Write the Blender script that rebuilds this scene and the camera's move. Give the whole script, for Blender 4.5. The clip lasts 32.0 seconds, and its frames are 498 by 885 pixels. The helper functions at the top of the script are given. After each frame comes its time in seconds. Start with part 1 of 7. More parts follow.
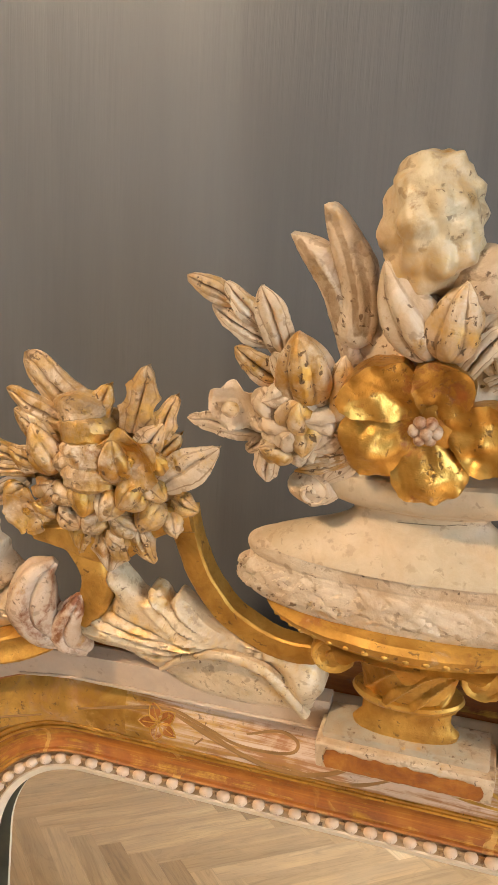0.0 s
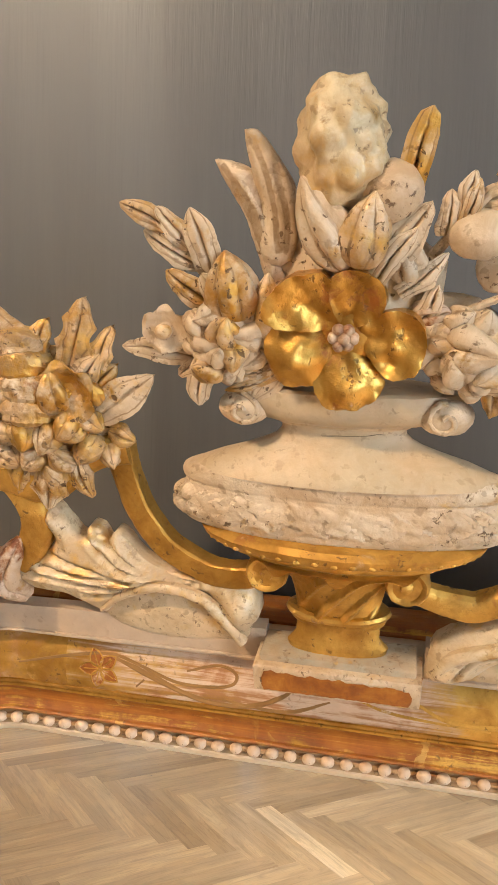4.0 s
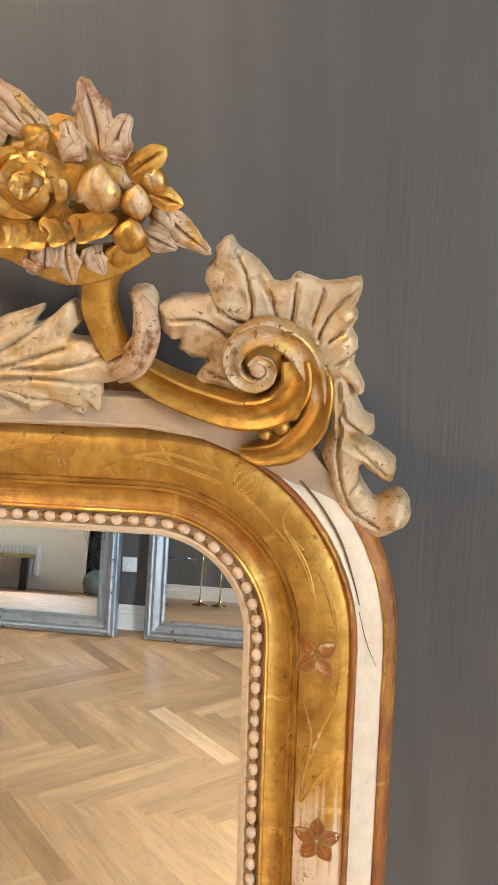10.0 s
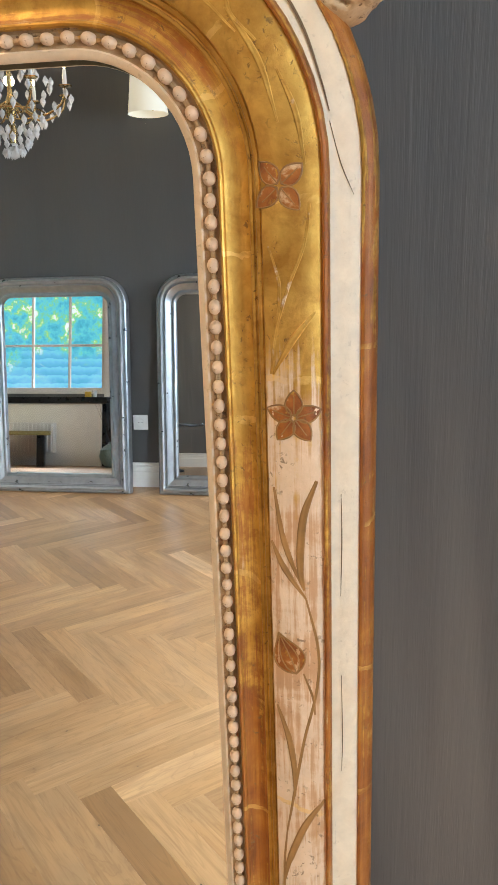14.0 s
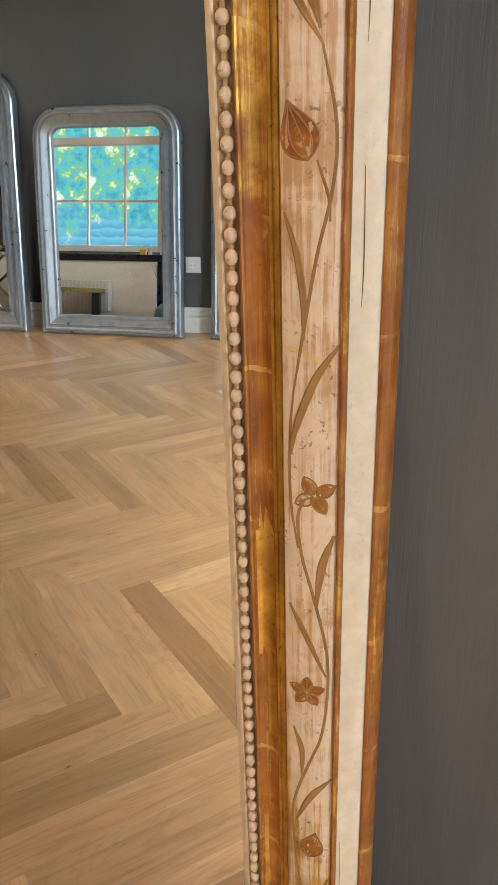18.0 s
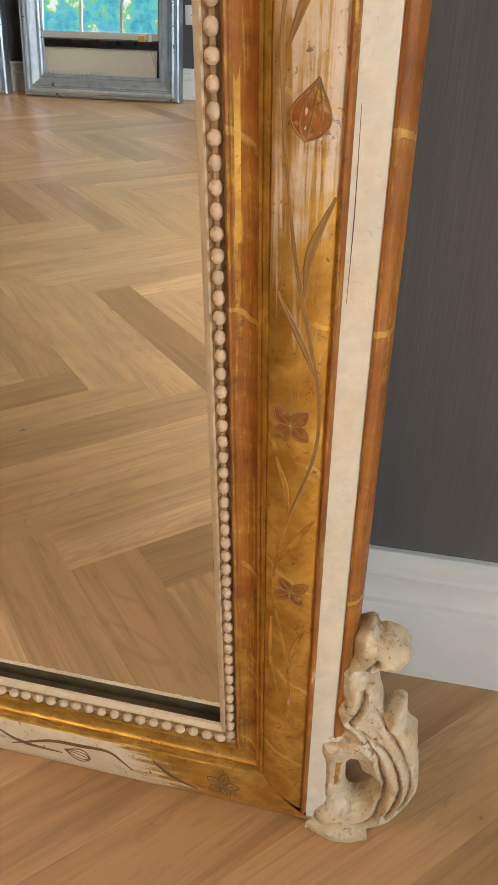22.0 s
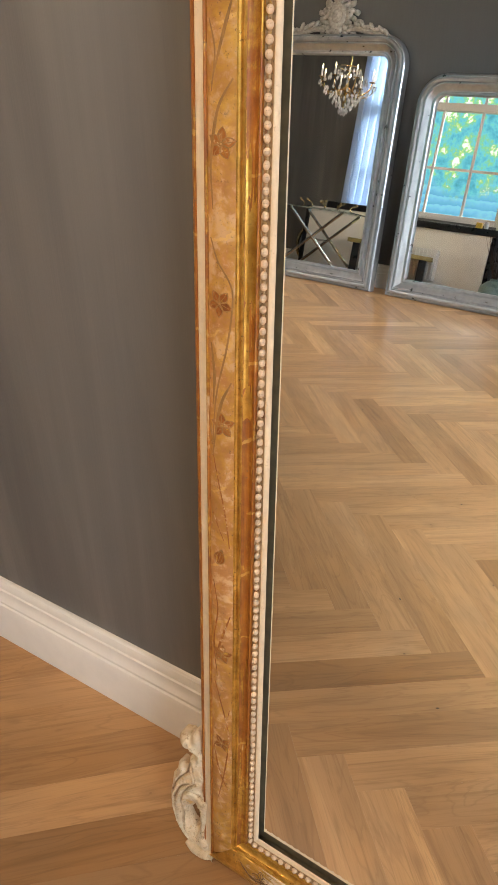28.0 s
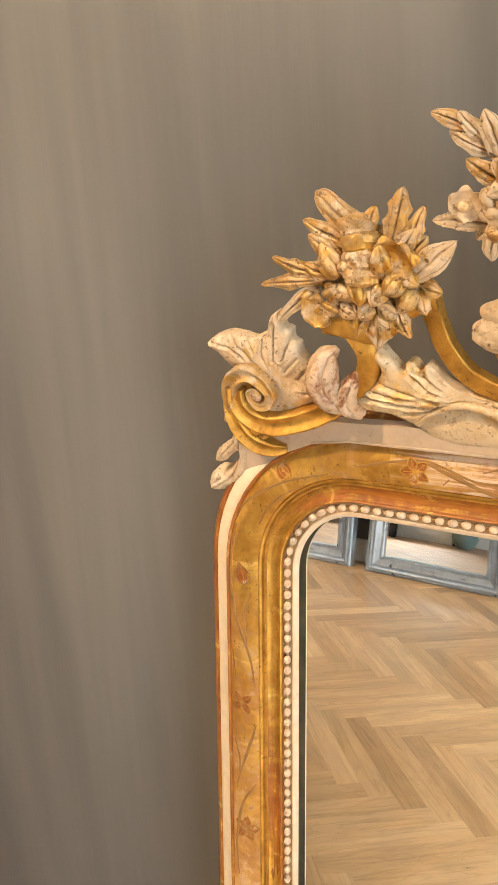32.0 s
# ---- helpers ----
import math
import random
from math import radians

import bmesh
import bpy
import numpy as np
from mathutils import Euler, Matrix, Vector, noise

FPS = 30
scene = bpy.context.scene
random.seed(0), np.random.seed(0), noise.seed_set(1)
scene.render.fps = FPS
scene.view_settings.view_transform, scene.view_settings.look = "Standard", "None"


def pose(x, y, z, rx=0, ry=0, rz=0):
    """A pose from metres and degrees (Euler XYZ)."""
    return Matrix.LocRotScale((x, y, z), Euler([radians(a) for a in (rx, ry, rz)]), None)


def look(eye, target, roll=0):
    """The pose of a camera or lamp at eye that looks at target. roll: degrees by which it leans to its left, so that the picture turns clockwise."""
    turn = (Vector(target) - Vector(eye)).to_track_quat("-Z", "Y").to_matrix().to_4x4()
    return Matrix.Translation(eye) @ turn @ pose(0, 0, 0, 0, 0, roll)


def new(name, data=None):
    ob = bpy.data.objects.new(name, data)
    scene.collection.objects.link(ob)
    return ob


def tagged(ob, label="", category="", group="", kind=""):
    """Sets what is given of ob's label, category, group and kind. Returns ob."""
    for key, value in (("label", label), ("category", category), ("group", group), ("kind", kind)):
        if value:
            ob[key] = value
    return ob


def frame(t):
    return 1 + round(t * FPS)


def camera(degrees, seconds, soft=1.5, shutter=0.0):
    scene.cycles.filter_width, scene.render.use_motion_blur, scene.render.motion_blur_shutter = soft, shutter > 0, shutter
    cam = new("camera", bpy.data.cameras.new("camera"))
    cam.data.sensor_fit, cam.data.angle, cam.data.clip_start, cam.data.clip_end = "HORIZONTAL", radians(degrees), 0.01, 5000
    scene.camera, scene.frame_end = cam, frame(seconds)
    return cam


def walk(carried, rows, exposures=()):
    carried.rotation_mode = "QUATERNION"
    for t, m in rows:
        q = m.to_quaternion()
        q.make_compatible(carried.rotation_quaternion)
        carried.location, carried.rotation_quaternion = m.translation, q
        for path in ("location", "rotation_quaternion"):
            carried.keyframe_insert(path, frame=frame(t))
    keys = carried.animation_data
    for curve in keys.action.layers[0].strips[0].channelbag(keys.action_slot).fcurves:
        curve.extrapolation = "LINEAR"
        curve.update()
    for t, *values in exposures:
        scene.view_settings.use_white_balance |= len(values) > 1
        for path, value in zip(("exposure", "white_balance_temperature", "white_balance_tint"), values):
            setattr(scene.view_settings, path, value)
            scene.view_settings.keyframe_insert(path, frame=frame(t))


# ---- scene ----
import collections
cam = camera(35.6, 32.0)
PATH = [
    (0, (0.01252, -0.27747, 1.51543), (-0.52425, 1.62027, 1.18309), 3.335),
    (0.5, (-0.00697, -0.28180, 1.51065), (-0.58381, 1.60199, 1.16627), 3.130),
    (1, (-0.02220, -0.28320, 1.50417), (-0.64139, 1.58394, 1.14304), 2.965),
    (1.5, (-0.03869, -0.28291, 1.49780), (-0.69236, 1.56954, 1.12207), 2.742),
    (2, (-0.04377, -0.28354, 1.49371), (-0.70922, 1.56374, 1.11326), 2.661),
    (2.5, (-0.02397, -0.28478, 1.50373), (-0.65919, 1.57571, 1.13624), 2.714),
    (3, (0.00481, -0.28521, 1.49383), (-0.56514, 1.60168, 1.15499), 2.788),
    (3.5, (0.01763, -0.29349, 1.47929), (-0.44966, 1.62931, 1.18862), 2.657),
    (5.5, (0.02422, -0.32860, 1.46169), (-0.18712, 1.65711, 1.35086), 1.019),
    (6, (0.04056, -0.34162, 1.45771), (-0.17014, 1.64460, 1.35500), 0.722),
    (6.5, (0.08288, -0.36007, 1.46890), (-0.14151, 1.62429, 1.35936), 0.453),
    (7, (0.12426, -0.36721, 1.46956), (-0.11376, 1.61452, 1.34276), 0.229),
    (7.5, (0.15831, -0.37347, 1.47129), (-0.08528, 1.60548, 1.31506), 0.110),
    (8, (0.18620, -0.37410, 1.46889), (-0.05782, 1.60208, 1.28133), 0.175),
    (8.5, (0.21372, -0.36531, 1.45580), (-0.02688, 1.60743, 1.23131), 0.361),
    (9, (0.24752, -0.35495, 1.43874), (0.01245, 1.61268, 1.16823), 0.601),
    (9.5, (0.27213, -0.34605, 1.41511), (0.04246, 1.61410, 1.09098), 0.880),
    (10, (0.29209, -0.33278, 1.38499), (0.06869, 1.61733, 1.00141), 1.093),
    (10.5, (0.30024, -0.32603, 1.34973), (0.08119, 1.61170, 0.90563), 1.229),
    (11, (0.30295, -0.31769, 1.32222), (0.08932, 1.60674, 0.82129), 1.233),
    (11.5, (0.31154, -0.29864, 1.30301), (0.10556, 1.61242, 0.75037), 1.034),
    (12, (0.31707, -0.28829, 1.28963), (0.11987, 1.61085, 0.69433), 0.566),
    (12.5, (0.32451, -0.28915, 1.27419), (0.13499, 1.60034, 0.64655), -0.154),
    (13, (0.31995, -0.29461, 1.24745), (0.12816, 1.58717, 0.59775), -1.062),
    (13.5, (0.30619, -0.29860, 1.21225), (0.09252, 1.57634, 0.54972), -1.903),
    (14, (0.31700, -0.30180, 1.19383), (0.06366, 1.56457, 0.52117), -2.534),
    (14.5, (0.33348, -0.30866, 1.16557), (0.03729, 1.54644, 0.47938), -2.928),
    (16.5, (0.34199, -0.29808, 1.06786), (-0.03304, 1.49754, 0.27093), -2.921),
    (17, (0.34321, -0.30095, 1.03647), (-0.04015, 1.47389, 0.19804), -2.927),
    (17.5, (0.33807, -0.29619, 1.00697), (-0.05033, 1.45429, 0.12098), -2.887),
    (18, (0.33637, -0.29551, 0.98183), (-0.05436, 1.42619, 0.04211), -2.829),
    (18.5, (0.33652, -0.29226, 0.94236), (-0.05260, 1.39727, -0.05466), -2.668),
    (19, (0.33706, -0.29048, 0.89535), (-0.04856, 1.36467, -0.15907), -2.559),
    (19.5, (0.34159, -0.28750, 0.83857), (-0.03780, 1.33490, -0.26771), -2.402),
    (20, (0.33650, -0.28648, 0.78475), (-0.03583, 1.31161, -0.35870), -2.207),
    (20.5, (0.33022, -0.27462, 0.73118), (-0.03737, 1.30554, -0.43843), -2.113),
    (21, (0.32911, -0.26295, 0.68840), (-0.03430, 1.30174, -0.50310), -2.013),
    (21.5, (0.33808, -0.26379, 0.64312), (-0.02208, 1.28102, -0.57500), -1.797),
    (22, (0.33657, -0.27684, 0.59417), (-0.02518, 1.24040, -0.65768), -1.389),
    (22.5, (0.33072, -0.28448, 0.57445), (-0.04011, 1.20167, -0.71158), -0.894),
    (23, (0.32251, -0.29090, 0.57990), (-0.07741, 1.16567, -0.73100), -0.528),
    (23.5, (0.29109, -0.31484, 0.61528), (-0.16386, 1.11990, -0.70175), -0.489),
    (24, (0.26273, -0.34262, 0.62666), (-0.26727, 1.07372, -0.68218), -0.620),
    (24.5, (0.22646, -0.37926, 0.63780), (-0.38916, 1.01807, -0.65390), -0.984),
    (25, (0.20132, -0.39111, 0.65547), (-0.50076, 0.98544, -0.61424), -1.596),
    (25.5, (0.17215, -0.40557, 0.68214), (-0.60621, 0.95669, -0.55818), -2.028),
    (26, (0.15217, -0.41623, 0.74162), (-0.69104, 0.94220, -0.45990), -2.209),
    (26.5, (0.13743, -0.42955, 0.80202), (-0.75782, 0.93754, -0.35105), -2.107),
    (28.5, (0.10855, -0.48898, 1.09859), (-0.89710, 0.96036, 0.15620), -1.258),
    (29, (0.10571, -0.49358, 1.14334), (-0.90845, 0.98048, 0.24969), -1.140),
    (29.5, (0.08962, -0.50082, 1.17565), (-0.92902, 1.00222, 0.33705), -1.193),
    (30, (0.06777, -0.49395, 1.25164), (-0.95621, 1.03820, 0.47447), -1.464),
    (30.5, (0.06090, -0.48752, 1.31387), (-0.97463, 1.06846, 0.60212), -1.906),
    (31, (0.06048, -0.48293, 1.36533), (-0.98778, 1.09446, 0.72269), -2.392),
    (31.5, (0.05222, -0.46730, 1.40584), (-1.00089, 1.13276, 0.83070), -2.687),
    (32, (0.05886, -0.44220, 1.46478), (-0.97747, 1.19150, 0.95776), -2.751),
]
# stops and white balance: the camera's automatic settings drift on the way
EXPOSURES = [(0.0, -0.42, 6150, 10), (3.0, -0.34, 6200, 10), (6.0, -0.46, 6200, 10), (9.0, -0.27, 6200, 10), (10.5, -0.38, 6200, 10), (12.0, -0.50, 6200, 10), (14.0, -0.56, 6200, 10), (17.0, -0.66, 6350, 10),
             (20.0, -0.74, 6650, 10), (22.0, -0.68, 6600, 10), (24.0, -0.66, 6600, 12), (26.0, -0.62, 6780, 16), (29.0, -0.46, 6900, 12), (30.0, -0.48, 6680, 10), (31.0, -0.42, 6900, 10), (32.0, -0.12, 6850, 10)]
walk(cam, [(t, look(eye, target, roll)) for t, eye, target, roll in PATH], EXPOSURES)

# ---- world, daylight and lamps ----
world = bpy.data.worlds.new("daylight")
scene.world = world
world.use_nodes = True
wn = world.node_tree.nodes
sky = wn.new("ShaderNodeTexSky")
sky.sky_type, sky.sun_disc = "NISHITA", False
sky.sun_elevation, sky.sun_rotation = radians(35), radians(200)
world.node_tree.links.new(sky.outputs[0], wn["Background"].inputs[0])
wn["Background"].inputs[1].default_value = 0.10


def lamp(name, kind, place, power, colour, size=0.1, target=None, size_y=None):
    data = bpy.data.lights.new(name, kind)
    data.energy, data.color = power, colour
    if kind == "AREA":
        data.shape, data.size, data.size_y = "RECTANGLE", size, size_y or size
    else:
        data.shadow_soft_size = size
    ob = new(name, data)
    ob.matrix_world = look(place, target) if target else Matrix.Translation(place)
    return ob


WALL_Y, BACK_Y, LEFT_X, RIGHT_X, CEIL_Z = 0.168, -3.566, -6.2, 2.6, 2.85
WIN_X0, WIN_X1, WIN_Z0, WIN_Z1 = -4.10, -2.44, 0.735, 2.50
UNSEEN_WIN_X0, UNSEEN_WIN_X1, UNSEEN_WIN_Z0, UNSEEN_WIN_Z1 = 1.35, 2.45, 0.56, 2.12
EAST_Y0, EAST_Y1, EAST_Z0, EAST_Z1 = -3.35, -1.35, 0.45, 2.35
# daylight through the seen window, then through two unseen openings added for light
lamp("window_sky_light", "AREA", ((WIN_X0 + WIN_X1) / 2, WALL_Y + 2.6, 4.25), 1900, (0.86, 0.93, 1.0), 1.8, (-2.2, -2.6, 0.1), 1.2)
lamp("unseen_right_sky_light", "AREA", (3.1, WALL_Y + 1.25, 2.8), 2350, (0.80, 0.91, 1.0), 1.5, (-0.25, -1.0, 0.0), 1.3)
# the east opening is assumed, not seen; its lamp cools the right-hand wall
lamp("unseen_east_light", "AREA", (RIGHT_X + 0.31, -2.35, 1.45), 210, (0.74, 0.87, 1.0), 1.95, (0.0, -2.4, 0.5), 1.8)
# bulbs
lamp("chandelier_glow", "POINT", (-1.17, -2.72, 1.94), 7, (1.0, 0.78, 0.52), 0.02)
lamp("far_chandelier_glow", "POINT", (-3.55, -1.25, 1.66), 100, (1.0, 0.80, 0.56), 0.02)
# unseen warm spot, added to brighten the gilt mirror and its wall
spot = lamp("added_warm_spot", "SPOT", (-1.0, -1.3, CEIL_Z - 0.06), 235, (1.0, 0.74, 0.48), 0.07, (-0.62, 0.1, 1.55))
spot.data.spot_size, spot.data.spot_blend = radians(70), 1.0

# ---- node helpers ----


def shader(name):
    m = bpy.data.materials.new(name)
    m.use_nodes = True
    return m, m.node_tree, m.node_tree.nodes["Principled BSDF"]


def link(nt, a, b):
    nt.links.new(a, b)


def setv(nt, socket, v):
    if isinstance(v, bpy.types.NodeSocket):
        nt.links.new(v, socket)
    elif isinstance(v, (tuple, list)) and len(v) == 3 and socket.type == "RGBA":
        socket.default_value = (*v, 1)
    else:
        socket.default_value = v


def coords(nt, kind="Object", scale=(1, 1, 1), offset=None):
    tc = nt.nodes.new("ShaderNodeTexCoord")
    mp = nt.nodes.new("ShaderNodeMapping")
    mp.inputs["Scale"].default_value = scale
    link(nt, tc.outputs[kind], mp.inputs["Vector"])
    if offset is not None:
        setv(nt, mp.inputs["Location"], offset)
    return mp.outputs[0]


def noise_tex(nt, vec, scale, detail=4.0, rough=0.55, distort=0.0):
    n = nt.nodes.new("ShaderNodeTexNoise")
    link(nt, vec, n.inputs["Vector"])
    n.inputs["Scale"].default_value, n.inputs["Detail"].default_value = scale, detail
    n.inputs["Roughness"].default_value, n.inputs["Distortion"].default_value = rough, distort
    return n.outputs["Fac"]


def voronoi(nt, vec, scale, feature="F1"):
    n = nt.nodes.new("ShaderNodeTexVoronoi")
    n.feature = feature
    link(nt, vec, n.inputs["Vector"])
    n.inputs["Scale"].default_value = scale
    return n.outputs["Distance"]


def ramp(nt, fac, stops):
    n = nt.nodes.new("ShaderNodeValToRGB")
    el = n.color_ramp.elements
    while len(el) < len(stops):
        el.new(0.5)
    for e, (p, c) in zip(el, stops):
        e.position = p
        e.color = (c, c, c, 1) if isinstance(c, (int, float)) else (*c, 1)
    setv(nt, n.inputs["Fac"], fac)
    return n.outputs["Color"]


def mix(nt, fac, a, b, blend="MIX"):
    n = nt.nodes.new("ShaderNodeMix")
    n.data_type, n.blend_type = "RGBA", blend
    setv(nt, n.inputs[0], fac)
    setv(nt, n.inputs[6], a)
    setv(nt, n.inputs[7], b)
    return n.outputs[2]


def calc(nt, op, a, b=0.0):
    n = nt.nodes.new("ShaderNodeMath")
    n.operation = op
    setv(nt, n.inputs[0], a)
    setv(nt, n.inputs[1], b)
    return n.outputs[0]


def bump(nt, bsdf, height, strength, distance):
    n = nt.nodes.new("ShaderNodeBump")
    n.inputs["Strength"].default_value, n.inputs["Distance"].default_value = strength, distance
    link(nt, height, n.inputs["Height"])
    link(nt, n.outputs[0], bsdf.inputs["Normal"])
    return n


def separate(nt, vec):
    n = nt.nodes.new("ShaderNodeSeparateXYZ")
    link(nt, vec, n.inputs[0])
    return n.outputs


def plain(name, colour, rough=0.5, metal=0.0, spread=0.12, scale=40.0, relief=0.0):
    """A simple surface with faint mottling at two scales."""
    m, nt, b = shader(name)
    v = coords(nt)
    n1, n2 = noise_tex(nt, v, scale, 6), noise_tex(nt, v, scale * 0.13, 3)
    dark = tuple(c * (1 - spread) for c in colour)
    light = tuple(min(1, c * (1 + spread)) for c in colour)
    col = mix(nt, ramp(nt, n1, [(0.3, 0), (0.7, 1)]), dark, light)
    col = mix(nt, calc(nt, "MULTIPLY", ramp(nt, n2, [(0.35, 0), (0.7, 1)]), 0.5), col, dark)
    link(nt, col, b.inputs["Base Color"])
    b.inputs["Metallic"].default_value = metal
    link(nt, ramp(nt, n1, [(0.2, max(0.02, rough - 0.08)), (0.8, min(1, rough + 0.08))]), b.inputs["Roughness"])
    if relief:
        bump(nt, b, n1, 0.4, relief)
    return m


GOLD, OCHRE, GESSO = (0.74, 0.45, 0.105), (0.46, 0.235, 0.040), (0.76, 0.595, 0.395)


def gilt(name, gold=0.5, bole=0.2, shine=0.3, laps=False, streak=False, seed=0.0, speck=0.25, gesso=GESSO, zones=None, scale=9.0, veins=0.0, patina=0.4, relief=1.0, soft=0.03, stain=0.0, xzones=None, thin=1.0):
    """Worn water gilding: gold leaf over red bole over cream gesso. gold, bole: the shares that are left. laps: lines
    where
    the leaves overlap. streak: wear drawn out along the moulding. zones: (height, share) stops of the leaf that is
    left.
    veins: strength of the darker brown painted into the chiselled grooves of the leaves."""
    m, nt, b = shader(name)
    us = separate(nt, coords(nt, "UV"))
    v = coords(nt, "Object", offset=(seed, seed * 0.7, 0))
    big = noise_tex(nt, v, scale, 5, 0.6, 0.4)
    fine = noise_tex(nt, v, 95, 6, 0.65, 0.3)
    mid = noise_tex(nt, v, 33, 5, 0.6, 0.6)
    grain = noise_tex(nt, v, 420, 3, 0.6)
    if streak:
        sv = coords(nt, "UV", scale=(9, 260, 1), offset=(seed, seed, 0))
        long = noise_tex(nt, sv, 1.0, 6, 0.7, 0.5)
        wear = calc(nt, "ADD", calc(nt, "MULTIPLY", big, 0.3), calc(nt, "ADD", calc(nt, "MULTIPLY", long, 0.5), calc(nt, "MULTIPLY", fine, 0.2)))
        under_n = calc(nt, "ADD", calc(nt, "MULTIPLY", long, 0.55), calc(nt, "MULTIPLY", mid, 0.45))
    else:
        wear = calc(nt, "ADD", calc(nt, "MULTIPLY", big, 0.5), calc(nt, "MULTIPLY", fine, 0.5))
        under_n = calc(nt, "ADD", calc(nt, "MULTIPLY", fine, 0.5), calc(nt, "MULTIPLY", mid, 0.5))
    if zones:
        z = separate(nt, coords(nt, "Object"))[2]
        level = ramp(nt, calc(nt, "DIVIDE", z, 1.6), [(h / 1.6, 0.2 + 0.6 * q) for h, q in zones])
        wear = calc(nt, "ADD", wear, calc(nt, "MULTIPLY", calc(nt, "SUBTRACT", 0.5, level), 0.6))
    if xzones:
        x = separate(nt, coords(nt, "Object"))[0]
        level = ramp(nt, calc(nt, "ADD", calc(nt, "DIVIDE", x, 0.6), 0.5), [(h / 0.6 + 0.5, 0.2 + 0.6 * q) for h, q in xzones])
        wear = calc(nt, "ADD", wear, calc(nt, "MULTIPLY", calc(nt, "SUBTRACT", 0.5, level), 0.6))
    lo, hi = 0.38 + 0.26 * gold - soft, 0.38 + 0.26 * gold + soft
    leaf_left = ramp(nt, wear, [(lo, 1), (hi, 0)])
    under = ramp(nt, under_n, [(0.33 + 0.34 * bole - 0.04, 1), (0.33 + 0.34 * bole + 0.04, 0)])
    ges = mix(nt, ramp(nt, fine, [(0.3, 0), (0.75, 1)]), tuple(c * 0.82 for c in gesso), gesso)
    ges = mix(nt, calc(nt, "MULTIPLY", ramp(nt, mid, [(0.42, 0), (0.68, 1)]), patina), ges, (0.62, 0.37, 0.17))
    if stain:
        wash = noise_tex(nt, v, 62, 5, 0.7, 0.8)
        ges = mix(nt, calc(nt, "MULTIPLY", ramp(nt, wash, [(0.42, 0), (0.60, 1)]), stain), ges, (0.37, 0.215, 0.085))
        chips = ramp(nt, noise_tex(nt, v, 170, 3, 0.6, 0.3), [(0.59, 0), (0.65, 1)])
        ges = mix(nt, calc(nt, "MULTIPLY", chips, min(1.0, stain * 1.2)), ges, (0.24, 0.14, 0.06))
    bare = ramp(nt, under_n, [(0.34, (0.12, 0.032, 0.005)), (0.45, (0.25, 0.072, 0.008)), (0.54, (0.35, 0.115, 0.012)), (0.64, (0.48, 0.21, 0.03))])
    bare = mix(nt, 1.0 - thin, bare, (0.58, 0.27, 0.075))
    base = mix(nt, calc(nt, "MULTIPLY", under, 0.55 + 0.45 * thin), ges, bare)
    leafc = mix(nt, ramp(nt, mid, [(0.35, 0), (0.65, 1)]), OCHRE, GOLD)
    leafc = mix(nt, calc(nt, "MULTIPLY", ramp(nt, fine, [(0.48, 0), (0.72, 1)]), 0.5), leafc, (0.33, 0.15, 0.03))
    metal = leaf_left
    if laps:
        cells = calc(nt, "FRACT", calc(nt, "DIVIDE", calc(nt, "ADD", calc(nt, "ADD", us[0], seed), calc(nt, "MULTIPLY", big, 0.05)), 0.083))
        line = calc(nt, "MULTIPLY", calc(nt, "LESS_THAN", cells, 0.038), ramp(nt, mid, [(0.44, 0), (0.54, 0.75)]))
        leafc = mix(nt, line, leafc, (0.84, 0.56, 0.18))
        metal = calc(nt, "MAXIMUM", leaf_left, calc(nt, "MULTIPLY", line, 0.7))
    col = mix(nt, metal, base, leafc)
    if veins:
        # darker brown painted along the grooves that the UVs mark, broken by noise
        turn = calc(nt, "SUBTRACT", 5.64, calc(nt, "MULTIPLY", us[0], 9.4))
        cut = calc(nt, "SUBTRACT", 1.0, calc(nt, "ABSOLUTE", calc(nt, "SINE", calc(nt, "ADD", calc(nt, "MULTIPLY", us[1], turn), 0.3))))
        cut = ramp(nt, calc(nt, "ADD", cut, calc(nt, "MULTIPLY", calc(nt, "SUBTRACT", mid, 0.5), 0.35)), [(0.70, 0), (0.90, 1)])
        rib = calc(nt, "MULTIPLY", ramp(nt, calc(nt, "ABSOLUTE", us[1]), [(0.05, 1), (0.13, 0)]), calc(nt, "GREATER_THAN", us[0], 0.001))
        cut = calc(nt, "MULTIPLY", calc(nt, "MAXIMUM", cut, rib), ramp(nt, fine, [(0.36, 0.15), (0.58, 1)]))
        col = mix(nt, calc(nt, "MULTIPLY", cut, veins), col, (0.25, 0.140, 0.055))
    specks = ramp(nt, noise_tex(nt, v, 310, 3, 0.6, 0.5), [(0.60, 0), (0.68, 1)])
    specks = calc(nt, "MULTIPLY", specks, ramp(nt, noise_tex(nt, v, 37, 4), [(0.46, 0), (0.58, 1)]))
    col = mix(nt, calc(nt, "MINIMUM", calc(nt, "MULTIPLY", specks, speck * 3), 0.9), col, (0.17, 0.095, 0.04))
    link(nt, col, b.inputs["Base Color"])
    link(nt, calc(nt, "MULTIPLY", metal, 0.86), b.inputs["Metallic"])
    link(nt, mix(nt, metal, ramp(nt, fine, [(0.2, 0.38), (0.8, 0.58)]), ramp(nt, fine, [(0.25, shine), (0.8, shine + 0.25)])), b.inputs["Roughness"])
    h = calc(nt, "ADD", calc(nt, "MULTIPLY", metal, 0.25), calc(nt, "ADD", calc(nt, "MULTIPLY", fine, 0.8), calc(nt, "MULTIPLY", grain, 0.35)))
    h = calc(nt, "SUBTRACT", h, calc(nt, "MULTIPLY", specks, 0.5 * min(1, speck * 2)))
    bump(nt, b, h, 0.7, 0.0010 * relief)
    return m


